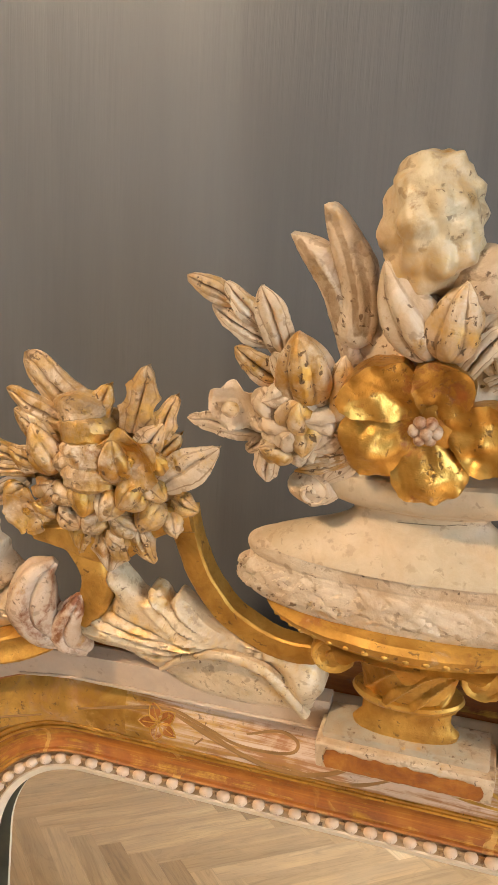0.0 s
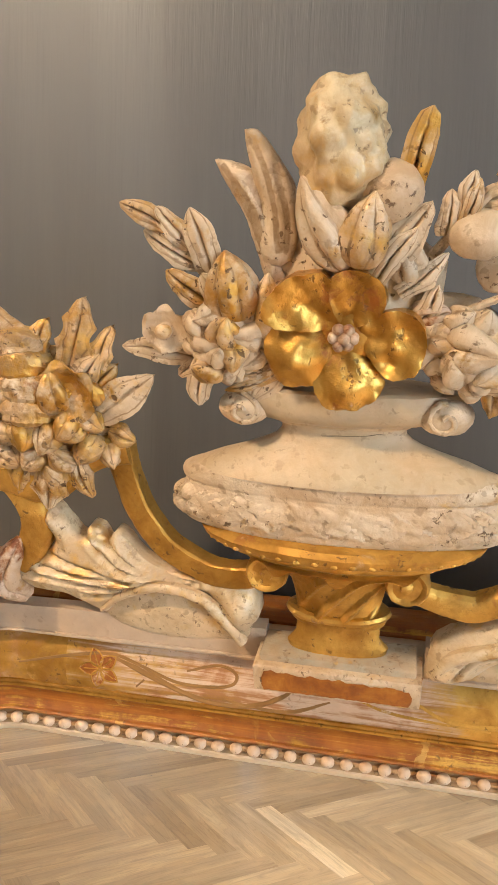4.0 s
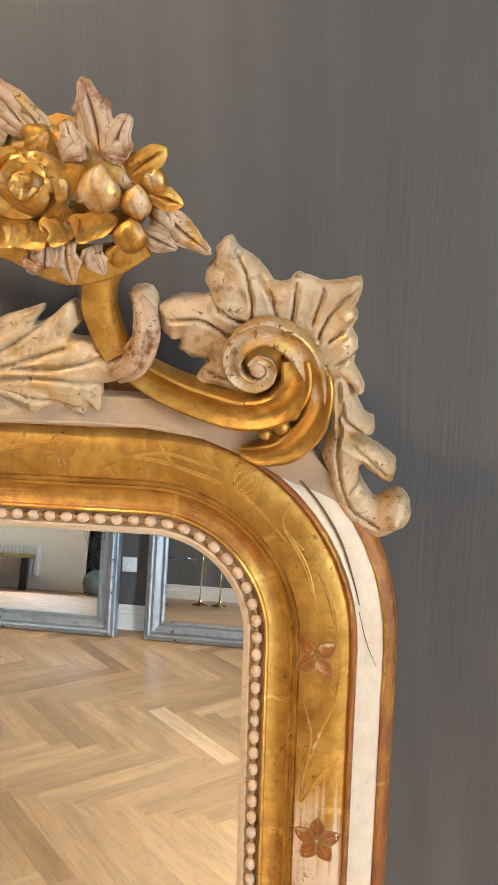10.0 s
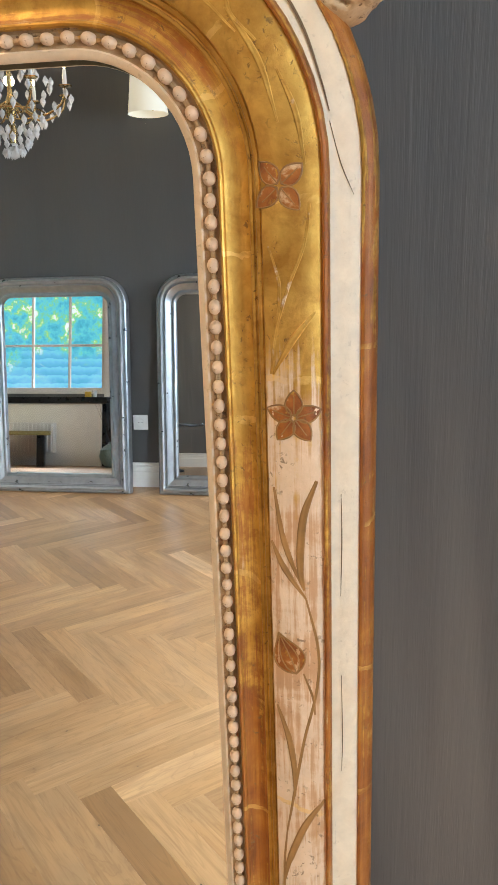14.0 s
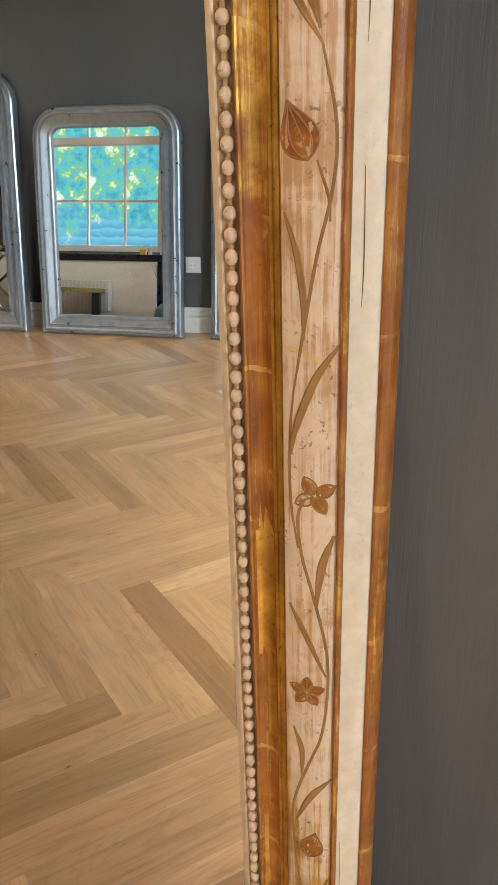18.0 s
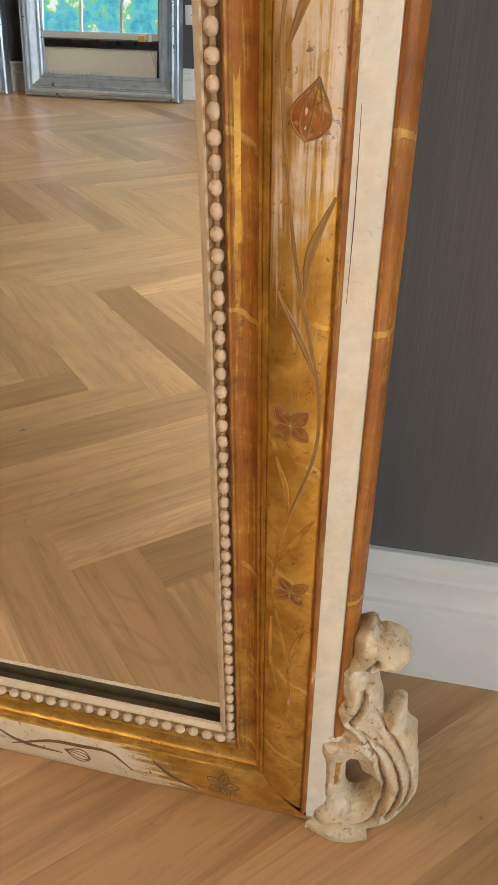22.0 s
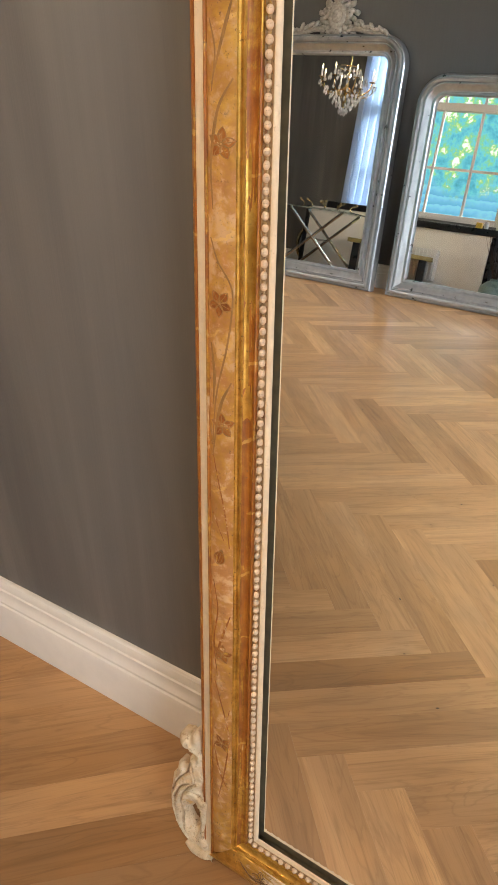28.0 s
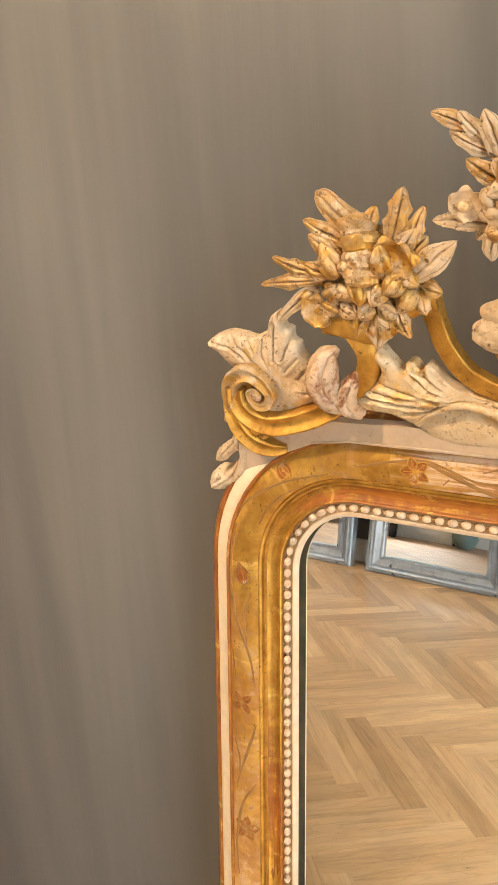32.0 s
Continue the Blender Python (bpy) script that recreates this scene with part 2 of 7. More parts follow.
M_LIP = gilt("cream_gesso_lip", gold=-0.5, bole=-0.1, speck=0.1, patina=0.3, relief=0.5)
M_BEAD = gilt("cream_gesso_bead", gold=-0.35, bole=0.12, speck=0.35, gesso=(0.72, 0.53, 0.36), patina=0.6)
M_COVE = gilt("worn_gilt_cove", gold=0.36, bole=0.95, shine=0.40, laps=True, streak=True, seed=1.7, relief=0.6, zones=[(0.0, 0.55), (0.3, 0.42), (0.62, 0.36), (0.8, 0.46), (1.0, 0.48), (1.12, 0.95), (1.22, 0.85), (1.252, 0.62), (1.34, 0.60)], xzones=[(-0.26, 0.5), (-0.2, 0.45), (-0.1, 0.30), (0.06, 0.28), (0.14, 0.62), (0.26, 0.5)])
M_FILLET = gilt("gilt_fillet", gold=0.85, bole=0.9, shine=0.36, streak=True, seed=3.1, relief=0.5)
M_BAND = gilt("worn_gilt_carved_band", gold=0.5, gesso=(0.78, 0.6, 0.42), patina=0.35, bole=0.43, shine=0.40, laps=True, streak=True, seed=0.4, relief=0.6, zones=[(0.0, 1.0), (0.22, 0.92), (0.40, 0.78), (0.50, 0.46), (0.60, 0.20), (0.8, 0.10), (1.02, 0.14), (1.09, 0.42), (1.13, 0.95), (1.34, 1.0)], thin=0.35, soft=0.05)
M_BAND_L = gilt("worn_gilt_carved_band_warm", gold=0.66, bole=0.62, shine=0.42, gesso=(0.62, 0.39, 0.22), patina=0.8, laps=True, seed=5.4, scale=13, relief=0.6, thin=0.6, soft=0.1, zones=[(0.0, 0.42), (0.5, 0.16), (0.95, 0.22), (1.08, 0.50), (1.34, 0.72)])
M_BAND_B = gilt("cream_carved_band", gold=0.26, bole=0.04, shine=0.36, streak=True, seed=2.2, speck=0.3, patina=0.5, xzones=[(-0.29, 1.0), (-0.22, 0.6), (-0.16, 0.12), (0.14, 0.12), (0.20, 0.62), (0.29, 1.0)])
M_BAND_T = gilt("cream_and_red_carved_band", gold=0.5, bole=0.5, shine=0.42, streak=True, seed=9.4, relief=0.6, gesso=(0.74, 0.54, 0.38), xzones=[(-0.19, 1.0), (-0.13, 0.5), (-0.04, 0.15), (0.03, 0.2), (0.08, 0.85), (0.19, 1.0)], soft=0.07, thin=0.7)
M_REDBLOCK = gilt("block_rubbed_to_bole", gold=-0.2, bole=1.0, shine=0.42, seed=2.4, speck=0.15, scale=40, stain=0.2)
M_RAIL = gilt("gilt_rail_cove", gold=0.95, bole=0.95, shine=0.28, streak=True, seed=3.9, relief=0.3)
M_RIDGE = gilt("gilt_ridge", gold=0.26, bole=0.85, shine=0.40, streak=True, seed=4.0)
M_WHITE = gilt("cream_painted_band", gold=-0.4, bole=-0.05, streak=True, seed=6.0, speck=0.06, gesso=(0.79, 0.67, 0.49), patina=0.2, relief=0.5)
M_OUTER = gilt("reddish_gilt_outer_edge", gold=0.20, bole=1.2, shine=0.27, laps=True, streak=True, seed=8.3)
M_INCISED = plain("ochre_incised_line", (0.32, 0.160, 0.045), 0.45, 0, 0.3, 60, 0.0005)
M_INCISED_GILT = gilt("gilt_incised_line", gold=0.85, bole=0.5, shine=0.38, seed=6.9, scale=30, relief=0.4)
M_PATCH = gilt("bright_gold_leaf", gold=1.1, bole=0.9, shine=0.30, streak=True, seed=4.9, relief=0.4)
M_INCISED_B = plain("brown_incised_line", (0.21, 0.100, 0.032), 0.6, 0, 0.4, 60, 0.0005)
M_FLOWER = gilt("reddish_incised_flower", gold=0.1, bole=0.75, shine=0.4, seed=2.6, scale=60)
M_GROOVE = gilt("soiled_cream_bead_bed", gold=0.0, bole=0.22, seed=5.7, speck=0.5, stain=1.0, gesso=(0.46, 0.31, 0.17))
CARVED = (0.70, 0.555, 0.375)
M_SMOOTH = gilt("smooth_cream_gesso", gold=-0.3, bole=0.0, seed=3.2, speck=0.14, gesso=(0.60, 0.47, 0.295), scale=14, patina=0.35, stain=0.22, relief=0.6)
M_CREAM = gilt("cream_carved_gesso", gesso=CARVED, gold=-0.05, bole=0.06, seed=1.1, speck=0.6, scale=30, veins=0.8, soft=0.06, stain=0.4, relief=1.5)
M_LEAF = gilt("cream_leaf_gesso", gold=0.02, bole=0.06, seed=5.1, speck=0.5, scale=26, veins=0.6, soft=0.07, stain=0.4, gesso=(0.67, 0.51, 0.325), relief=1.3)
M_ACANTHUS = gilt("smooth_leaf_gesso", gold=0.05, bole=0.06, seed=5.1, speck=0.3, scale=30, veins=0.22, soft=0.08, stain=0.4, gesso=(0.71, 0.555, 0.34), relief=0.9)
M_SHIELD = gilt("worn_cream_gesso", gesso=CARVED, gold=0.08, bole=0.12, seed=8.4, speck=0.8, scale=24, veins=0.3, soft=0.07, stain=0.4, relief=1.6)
M_CONE = gilt("yellow_cream_gesso", gold=0.10, bole=0.05, seed=6.3, speck=0.3, scale=40, soft=0.10, stain=0.4, gesso=(0.68, 0.545, 0.325), patina=0.5, relief=1.2)
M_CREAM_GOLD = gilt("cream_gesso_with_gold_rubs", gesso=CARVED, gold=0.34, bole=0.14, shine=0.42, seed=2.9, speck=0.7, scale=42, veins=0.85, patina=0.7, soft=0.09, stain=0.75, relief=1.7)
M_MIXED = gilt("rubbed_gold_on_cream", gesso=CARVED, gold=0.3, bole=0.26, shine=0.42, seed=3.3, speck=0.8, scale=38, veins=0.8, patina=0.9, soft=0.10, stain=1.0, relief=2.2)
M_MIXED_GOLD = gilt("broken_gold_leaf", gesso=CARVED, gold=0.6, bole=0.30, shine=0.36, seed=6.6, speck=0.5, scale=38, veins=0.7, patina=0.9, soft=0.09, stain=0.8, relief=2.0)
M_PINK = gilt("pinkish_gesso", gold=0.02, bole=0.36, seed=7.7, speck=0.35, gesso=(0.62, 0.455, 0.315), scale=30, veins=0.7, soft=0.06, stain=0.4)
M_BOARD = gilt("smooth_pinkish_gesso", gold=-0.5, bole=-0.02, seed=7.1, speck=0.10, gesso=(0.53, 0.395, 0.27), scale=12, patina=0.25, relief=0.4)
M_MATTE = gilt("matte_ochre_gilding", gold=0.95, bole=0.8, shine=0.48, seed=4.4, speck=0.25, scale=25, soft=0.05)
M_BRIGHT = gilt("burnished_gold", gold=0.84, bole=0.9, shine=0.29, seed=9.2, speck=0.25, scale=25)
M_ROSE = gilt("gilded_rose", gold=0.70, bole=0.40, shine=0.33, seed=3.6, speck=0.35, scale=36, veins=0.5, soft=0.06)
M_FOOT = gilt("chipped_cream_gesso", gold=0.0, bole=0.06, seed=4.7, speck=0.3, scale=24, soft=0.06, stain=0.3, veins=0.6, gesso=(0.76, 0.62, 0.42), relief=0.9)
M_DIRT = gilt("grey_green_soiled_gesso", gold=0.0, bole=0.1, seed=2.7, speck=0.4, scale=40, stain=0.4, gesso=(0.42, 0.36, 0.25), relief=1.6)
M_CRACK = plain("brown_crack", (0.16, 0.10, 0.05), 0.8, 0, 0.3, 60)
M_DARK = plain("dark_rebate_wood", (0.20, 0.145, 0.075), 0.7, 0, 0.3, 60)
M_BACKWOOD = plain("old_pine_backboard", (0.25, 0.16, 0.09), 0.75, 0, 0.25, 30)


def mirror_glass(name, tint, rough):
    m, nt, b = shader(name)
    b.inputs["Metallic"].default_value = 1.0
    v = coords(nt)
    spots = ramp(nt, noise_tex(nt, v, 6, 5), [(0.3, 0.97), (0.7, 1.0)])
    link(nt, mix(nt, 1.0, tint, spots, "MULTIPLY"), b.inputs["Base Color"])
    link(nt, ramp(nt, noise_tex(nt, v, 14, 4), [(0.5, rough), (0.8, rough + 0.012)]), b.inputs["Roughness"])
    return m


M_MIRROR = mirror_glass("old_silvered_glass", (0.93, 0.96, 0.97), 0.004)
M_MIRROR2 = mirror_glass("silvered_glass", (0.88, 0.91, 0.93), 0.006)


LAP_X = -0.123


def wall_paint():
    """Dark grey paint laid on by brush in long, slightly slanting strokes, some thinner and paler than others."""
    m, nt, b = shader("dark_grey_brushed_paint")
    v = coords(nt, "Object", scale=(3.6, 3.6, 0.32))
    n1 = noise_tex(nt, v, 1.0, 4, 0.5, 0.5)
    xyz = separate(nt, coords(nt, "Object"))
    lean = nt.nodes.new("ShaderNodeCombineXYZ")
    link(nt, calc(nt, "MULTIPLY", calc(nt, "ADD", xyz[0], calc(nt, "MULTIPLY", xyz[2], 0.10)), 15.0), lean.inputs[0])
    link(nt, calc(nt, "MULTIPLY", xyz[1], 15.0), lean.inputs[1])
    link(nt, calc(nt, "MULTIPLY", xyz[2], 1.1), lean.inputs[2])
    strokes = noise_tex(nt, lean.outputs[0], 1.0, 3, 0.5, 0.5)
    n2 = noise_tex(nt, coords(nt, "Object", scale=(38, 38, 1.6)), 1.0, 4, 0.55)
    fine = noise_tex(nt, coords(nt, "Object", scale=(420, 420, 14)), 1.0, 3, 0.6)
    spots = noise_tex(nt, coords(nt, "Object"), 26, 4, 0.6)
    where = ramp(nt, noise_tex(nt, coords(nt, "Object", scale=(1.7, 1.7, 1.1)), 1.0, 2), [(0.34, 0.25), (0.52, 1)])
    where = calc(nt, "MULTIPLY", where, calc(nt, "GREATER_THAN", xyz[1], 0.0))
    s = calc(nt, "ADD", calc(nt, "MULTIPLY", n1, 0.80), calc(nt, "MULTIPLY", n2, 0.20))
    # plainer on the far walls
    front = calc(nt, "GREATER_THAN", xyz[1], 0.0)
    s = calc(nt, "ADD", 0.46, calc(nt, "MULTIPLY", calc(nt, "SUBTRACT", s, 0.46), calc(nt, "ADD", 0.2, calc(nt, "MULTIPLY", front, 0.8))))
    col = ramp(nt, s, [(0.36, (0.069, 0.0680, 0.067)), (0.48, (0.091, 0.0890, 0.086)), (0.56, (0.105, 0.1015, 0.096)), (0.66, (0.150, 0.1445, 0.133))])
    col = mix(nt, calc(nt, "MULTIPLY", calc(nt, "MULTIPLY", ramp(nt, strokes, [(0.50, 0), (0.66, 1)]), where), 0.42), col, (0.185, 0.176, 0.160))
    col = mix(nt, calc(nt, "MULTIPLY", calc(nt, "MULTIPLY", ramp(nt, strokes, [(0.34, 1), (0.48, 0)]), where), 0.35), col, (0.060, 0.058, 0.056))
    col = mix(nt, calc(nt, "MULTIPLY", ramp(nt, fine, [(0.35, 0), (0.75, 1)]), 0.10), col, (0.17, 0.16, 0.15))
    wx = calc(nt, "ADD", separate(nt, coords(nt, "Object"))[0], calc(nt, "MULTIPLY", noise_tex(nt, coords(nt, "Object", scale=(1, 1, 0.3)), 9, 4, 0.6), 0.02))
    lap = ramp(nt, calc(nt, "ADD", wx, 0.5), [(0.5 + LAP_X - 0.006, 1), (0.5 + LAP_X + 0.006, 0)])
    lap = calc(nt, "MULTIPLY", lap, calc(nt, "GREATER_THAN", separate(nt, coords(nt, "Object"))[1], 0.0))
    col = mix(nt, calc(nt, "MULTIPLY", lap, 0.25), col, (0.20, 0.195, 0.18))
    link(nt, col, b.inputs["Base Color"])
    link(nt, calc(nt, "ADD", ramp(nt, s, [(0.3, 0.50), (0.7, 0.36)]), calc(nt, "MULTIPLY", calc(nt, "SUBTRACT", 0.5, strokes), 0.3)), b.inputs["Roughness"])
    h = calc(nt, "ADD", calc(nt, "MULTIPLY", fine, 0.8), calc(nt, "MULTIPLY", spots, 0.5))
    bump(nt, b, h, 0.34, 0.0011)
    return m


M_WALL = wall_paint()
M_TRIM = plain("white_satin_trim_paint", (0.76, 0.72, 0.65), 0.42, 0, 0.04, 30, 0.0004)
M_CEIL = plain("white_ceiling_paint", (0.80, 0.78, 0.74), 0.8, 0, 0.04, 12)
M_PLINTH = plain("white_wall_panel", (0.83, 0.81, 0.74), 0.55, 0, 0.05, 14)
M_SUB = plain("joint_filler", (0.30, 0.18, 0.09), 0.8, 0, 0.2, 60)


def oak(name, island):
    """Oiled oak: a calm cathedral figure, soft bands of sapwood, fine pores and a few small knots; each board of its own tone."""
    m, nt, b = shader(name)
    if island:
        rnd = nt.nodes.new("ShaderNodeNewGeometry").outputs["Random Per Island"]
    else:
        rnd = separate(nt, nt.nodes.new("ShaderNodeObjectInfo").outputs["Color"])[0]
    shift = nt.nodes.new("ShaderNodeCombineXYZ")
    for k, f in enumerate((137.7, 53.3, 31.1)):
        link(nt, calc(nt, "MULTIPLY", rnd, f), shift.inputs[k])
    v1 = coords(nt, "UV", scale=(1.6, 13, 1), offset=shift.outputs[0])
    v2 = coords(nt, "UV", scale=(14, 420, 1), offset=shift.outputs[0])
    v3 = coords(nt, "UV", scale=(9, 15, 1), offset=shift.outputs[0])
    v4 = coords(nt, "UV", scale=(3.2, 60, 1), offset=shift.outputs[0])
    v5 = coords(nt, "UV", scale=(5, 9, 1), offset=shift.outputs[0])
    figure = noise_tex(nt, v1, 1.0, 4, 0.5, 1.3)
    pores = noise_tex(nt, v2, 1.0, 4, 0.6)
    lines = noise_tex(nt, v4, 1.0, 5, 0.6, 1.0)
    cloud = noise_tex(nt, v5, 1.0, 3, 0.5, 0.4)
    # growth rings show as arches where the figure passes a few levels
    rings = calc(nt, "ABSOLUTE", calc(nt, "SINE", calc(nt, "MULTIPLY", figure, 34.0)))
    col = ramp(nt, figure, [(0.26, (0.395, 0.200, 0.078)), (0.42, (0.500, 0.266, 0.110)), (0.60, (0.550, 0.302, 0.132)), (0.76, (0.630, 0.365, 0.174))])
    col = mix(nt, calc(nt, "MULTIPLY", ramp(nt, cloud, [(0.35, 1), (0.62, 0)]), 0.38), col, (0.34, 0.205, 0.110))
    col = mix(nt, calc(nt, "MULTIPLY", ramp(nt, rings, [(0.0, 1), (0.45, 0)]), 0.30), col, (0.26, 0.135, 0.058))
    col = mix(nt, calc(nt, "MULTIPLY", ramp(nt, lines, [(0.50, 0), (0.66, 1)]), 0.42), col, (0.25, 0.125, 0.048))
    tone = ramp(nt, rnd, [(0.0, (0.68, 0.63, 0.56)), (0.12, (0.80, 0.77, 0.73)), (0.30, (0.92, 0.91, 0.89)), (0.6, (1.02, 1.03, 1.03)), (0.80, (1.08, 1.10, 1.12)), (0.94, (1.20, 1.25, 1.30)), (1.0, (1.42, 1.56, 1.80))])
    col = mix(nt, 1.0, col, tone, "MULTIPLY")
    col = mix(nt, calc(nt, "MULTIPLY", ramp(nt, pores, [(0.48, 0), (0.72, 1)]), 0.18), col, (0.23, 0.120, 0.052))
    near_knot = voronoi(nt, v3, 0.9)
    some = ramp(nt, noise_tex(nt, v5, 0.8, 2), [(0.44, 0), (0.50, 1)])
    col = mix(nt, calc(nt, "MULTIPLY", calc(nt, "MULTIPLY", ramp(nt, near_knot, [(0.02, 1), (0.20, 0)]), some), 0.40), col, (0.27, 0.15, 0.07))
    knot_c = calc(nt, "MULTIPLY", ramp(nt, near_knot, [(0.018, 1), (0.036, 0)]), some)
    col = mix(nt, calc(nt, "MULTIPLY", knot_c, 0.9), col, (0.05, 0.027, 0.014))
    link(nt, col, b.inputs["Base Color"])
    link(nt, ramp(nt, pores, [(0.2, 0.27), (0.8, 0.38)]), b.inputs["Roughness"])
    b.inputs["Specular IOR Level"].default_value = 0.5
    bump(nt, b, calc(nt, "SUBTRACT", 1.0, pores), 0.18, 0.0006)
    return m


M_OAK, M_OAK_ISLAND = oak("oiled_oak", False), oak("oiled_oak_far", True)
M_SILVER = plain("worn_silver_leaf", (0.42, 0.435, 0.445), 0.32, 0.85, 0.16, 22, 0.0004)
M_SILVER2 = plain("aged_silver_leaf", (0.50, 0.47, 0.41), 0.50, 0.4, 0.3, 70, 0.0008)
M_BLACK = plain("black_lacquer", (0.012, 0.012, 0.013), 0.3, 0, 0.3, 20)
M_STEEL = plain("polished_steel", (0.62, 0.62, 0.62), 0.15, 1.0, 0.08, 20)
M_BRASS = plain("polished_brass", (0.62, 0.46, 0.22), 0.22, 1.0, 0.1, 40)
M_PLASTIC = plain("white_plastic", (0.80, 0.79, 0.77), 0.35, 0, 0.03, 20)
M_VASE = plain("grey_green_glaze", (0.20, 0.30, 0.29), 0.3, 0, 0.2, 12)
M_TWIG = plain("dark_twig_bark", (0.05, 0.035, 0.025), 0.8, 0, 0.3, 60)
M_CURTAIN = plain("white_sheer_cloth", (0.82, 0.85, 0.90), 0.8, 0, 0.05, 40)
ct = M_CURTAIN.node_tree
sheer, both = ct.nodes.new("ShaderNodeBsdfTranslucent"), ct.nodes.new("ShaderNodeMixShader")
sheer.inputs[0].default_value, both.inputs[0].default_value = (0.42, 0.58, 0.78, 1), 0.65
ct.links.new(ct.nodes["Principled BSDF"].outputs[0], both.inputs[1])
ct.links.new(sheer.outputs[0], both.inputs[2])
ct.links.new(both.outputs[0], ct.nodes["Material Output"].inputs[0])
M_STONE = plain("limed_turned_wood", (0.52, 0.47, 0.40), 0.7, 0, 0.2, 40, 0.001)
M_RADIATOR = plain("white_radiator_enamel", (0.76, 0.75, 0.72), 0.35, 0, 0.03, 20)
M_CANDLE = plain("ivory_wax", (0.76, 0.68, 0.50), 0.5, 0, 0.05, 20)
M_OLIVE = plain("olive_painted_wood", (0.27, 0.23, 0.08), 0.45, 0, 0.2, 30)

# ---- building helpers ----


def finish(name, bm, material, smooth=True, angle=40):
    me = bpy.data.meshes.new(name)
    bmesh.ops.recalc_face_normals(bm, faces=bm.faces)
    bm.to_mesh(me)
    bm.free()
    if material:
        me.materials.append(material)
    if smooth:
        for p in me.polygons:
            p.use_smooth = True
        me.set_sharp_from_angle(angle=radians(angle))
    return me


def part(name, bm, material, parent, label="", smooth=True, angle=40):
    """Links a bmesh as one mesh object under a thing or a part."""
    ob = new(name, finish(name, bm, material, smooth, angle))
    ob.parent = parent
    if label:
        tagged(ob, label)
    return ob


def thing(name, label, category, m=None, group="", kind=""):
    ob = new(name)
    ob.empty_display_size = 0.05
    if m is not None:
        ob.matrix_world = m
    return tagged(ob, label, category, group, kind)


def box(bm, lo, hi, bevel=0.0, m=None):
    c = [(a + b) / 2 for a, b in zip(lo, hi)]
    s = [abs(b - a) for a, b in zip(lo, hi)]
    r = bmesh.ops.create_cube(bm, size=1, matrix=(m or Matrix()) @ Matrix.Translation(c) @ Matrix.Diagonal((*s, 1)))
    if bevel:
        edges = list({e for v in r["verts"] for e in v.link_edges})
        bmesh.ops.bevel(bm, geom=edges, offset=bevel, segments=2, profile=0.6, affect="EDGES")
    return bm


def grid_mesh(bm, rows, closed_u=False, closed_v=False, cap=False, uvs=None):
    """Joins rows of points into quads. uvs: rows of (u, v) for the same points."""
    layer = bm.loops.layers.uv.verify() if uvs else None
    vs = [[bm.verts.new(p) for p in row] for row in rows]
    nr, nc = len(rows), len(rows[0])
    for i in range(nr - (0 if closed_u else 1)):
        for j in range(nc - (0 if closed_v else 1)):
            i2, j2 = (i + 1) % nr, (j + 1) % nc
            quad = (vs[i][j], vs[i2][j], vs[i2][j2], vs[i][j2])
            if len(set(quad)) < 4:
                continue
            fc = bm.faces.new(quad)
            if layer:
                for lp, (a, b) in zip(fc.loops, ((i, j), (i + 1, j), (i + 1, j + 1), (i, j + 1))):
                    lp[layer].uv = uvs[min(a, nr - 1)][min(b, nc - 1)]
    if cap and closed_v:
        bm.faces.new(list(reversed(vs[0])))
        bm.faces.new(vs[-1])
    return vs


def lathe(bm, profile, seg=24, centre=(0, 0, 0), squash=1.0):
    """Turns (radius, height) round the z axis."""
    rows = []
    for r, z in profile:
        rows.append([(centre[0] + max(r, 1e-4) * math.cos(2 * math.pi * k / seg), centre[1] + max(r, 1e-4) * squash * math.sin(2 * math.pi * k / seg), centre[2] + z) for k in range(seg)])
    grid_mesh(bm, rows, closed_v=True, cap=True)
    return bm


def spline(points, n):
    """Catmull-Rom through points (tuples of any length), n steps a span."""
    pts = [np.array(p, float) for p in points]
    pts = [2 * pts[0] - pts[1]] + pts + [2 * pts[-1] - pts[-2]]
    out = []
    for i in range(1, len(pts) - 2):
        p0, p1, p2, p3 = pts[i - 1 : i + 3]
        for k in range(n):
            t = k / n
            out.append(0.5 * (2 * p1 + (p2 - p0) * t + (2 * p0 - 5 * p1 + 4 * p2 - p3) * t * t + (3 * p1 - p0 - 3 * p2 + p3) * t**3))
    out.append(pts[-2])
    return out


def tube(bm, points, sides=8, steps=6, up=(0, -1, 0), section=None, turn=0.0):
    """A solid along a spline of (x, y, z, radius). section: (side, front) factors round the outline, else a circle."""
    pts = spline(points, steps)
    sec = section or [(math.cos(2 * math.pi * k / sides + turn), math.sin(2 * math.pi * k / sides + turn)) for k in range(sides)]
    rows = []
    for i, p in enumerate(pts):
        a, b = pts[max(i - 1, 0)][:3], pts[min(i + 1, len(pts) - 1)][:3]
        t = Vector((b - a).tolist()).normalized()
        u = Vector(up) - t * Vector(up).dot(t)
        u.normalize()
        s = t.cross(u)
        rows.append([Vector(p[:3].tolist()) + float(p[3]) * (s * cx + u * cy) for cx, cy in sec])
    grid_mesh(bm, rows, closed_v=True, cap=True)
    return bm


# ---- the room ----
def setting(name, bm, material, label, category, smooth=False):
    ob = new(name, finish(name, bm, material, smooth))
    return tagged(ob, label, category, kind="structure")


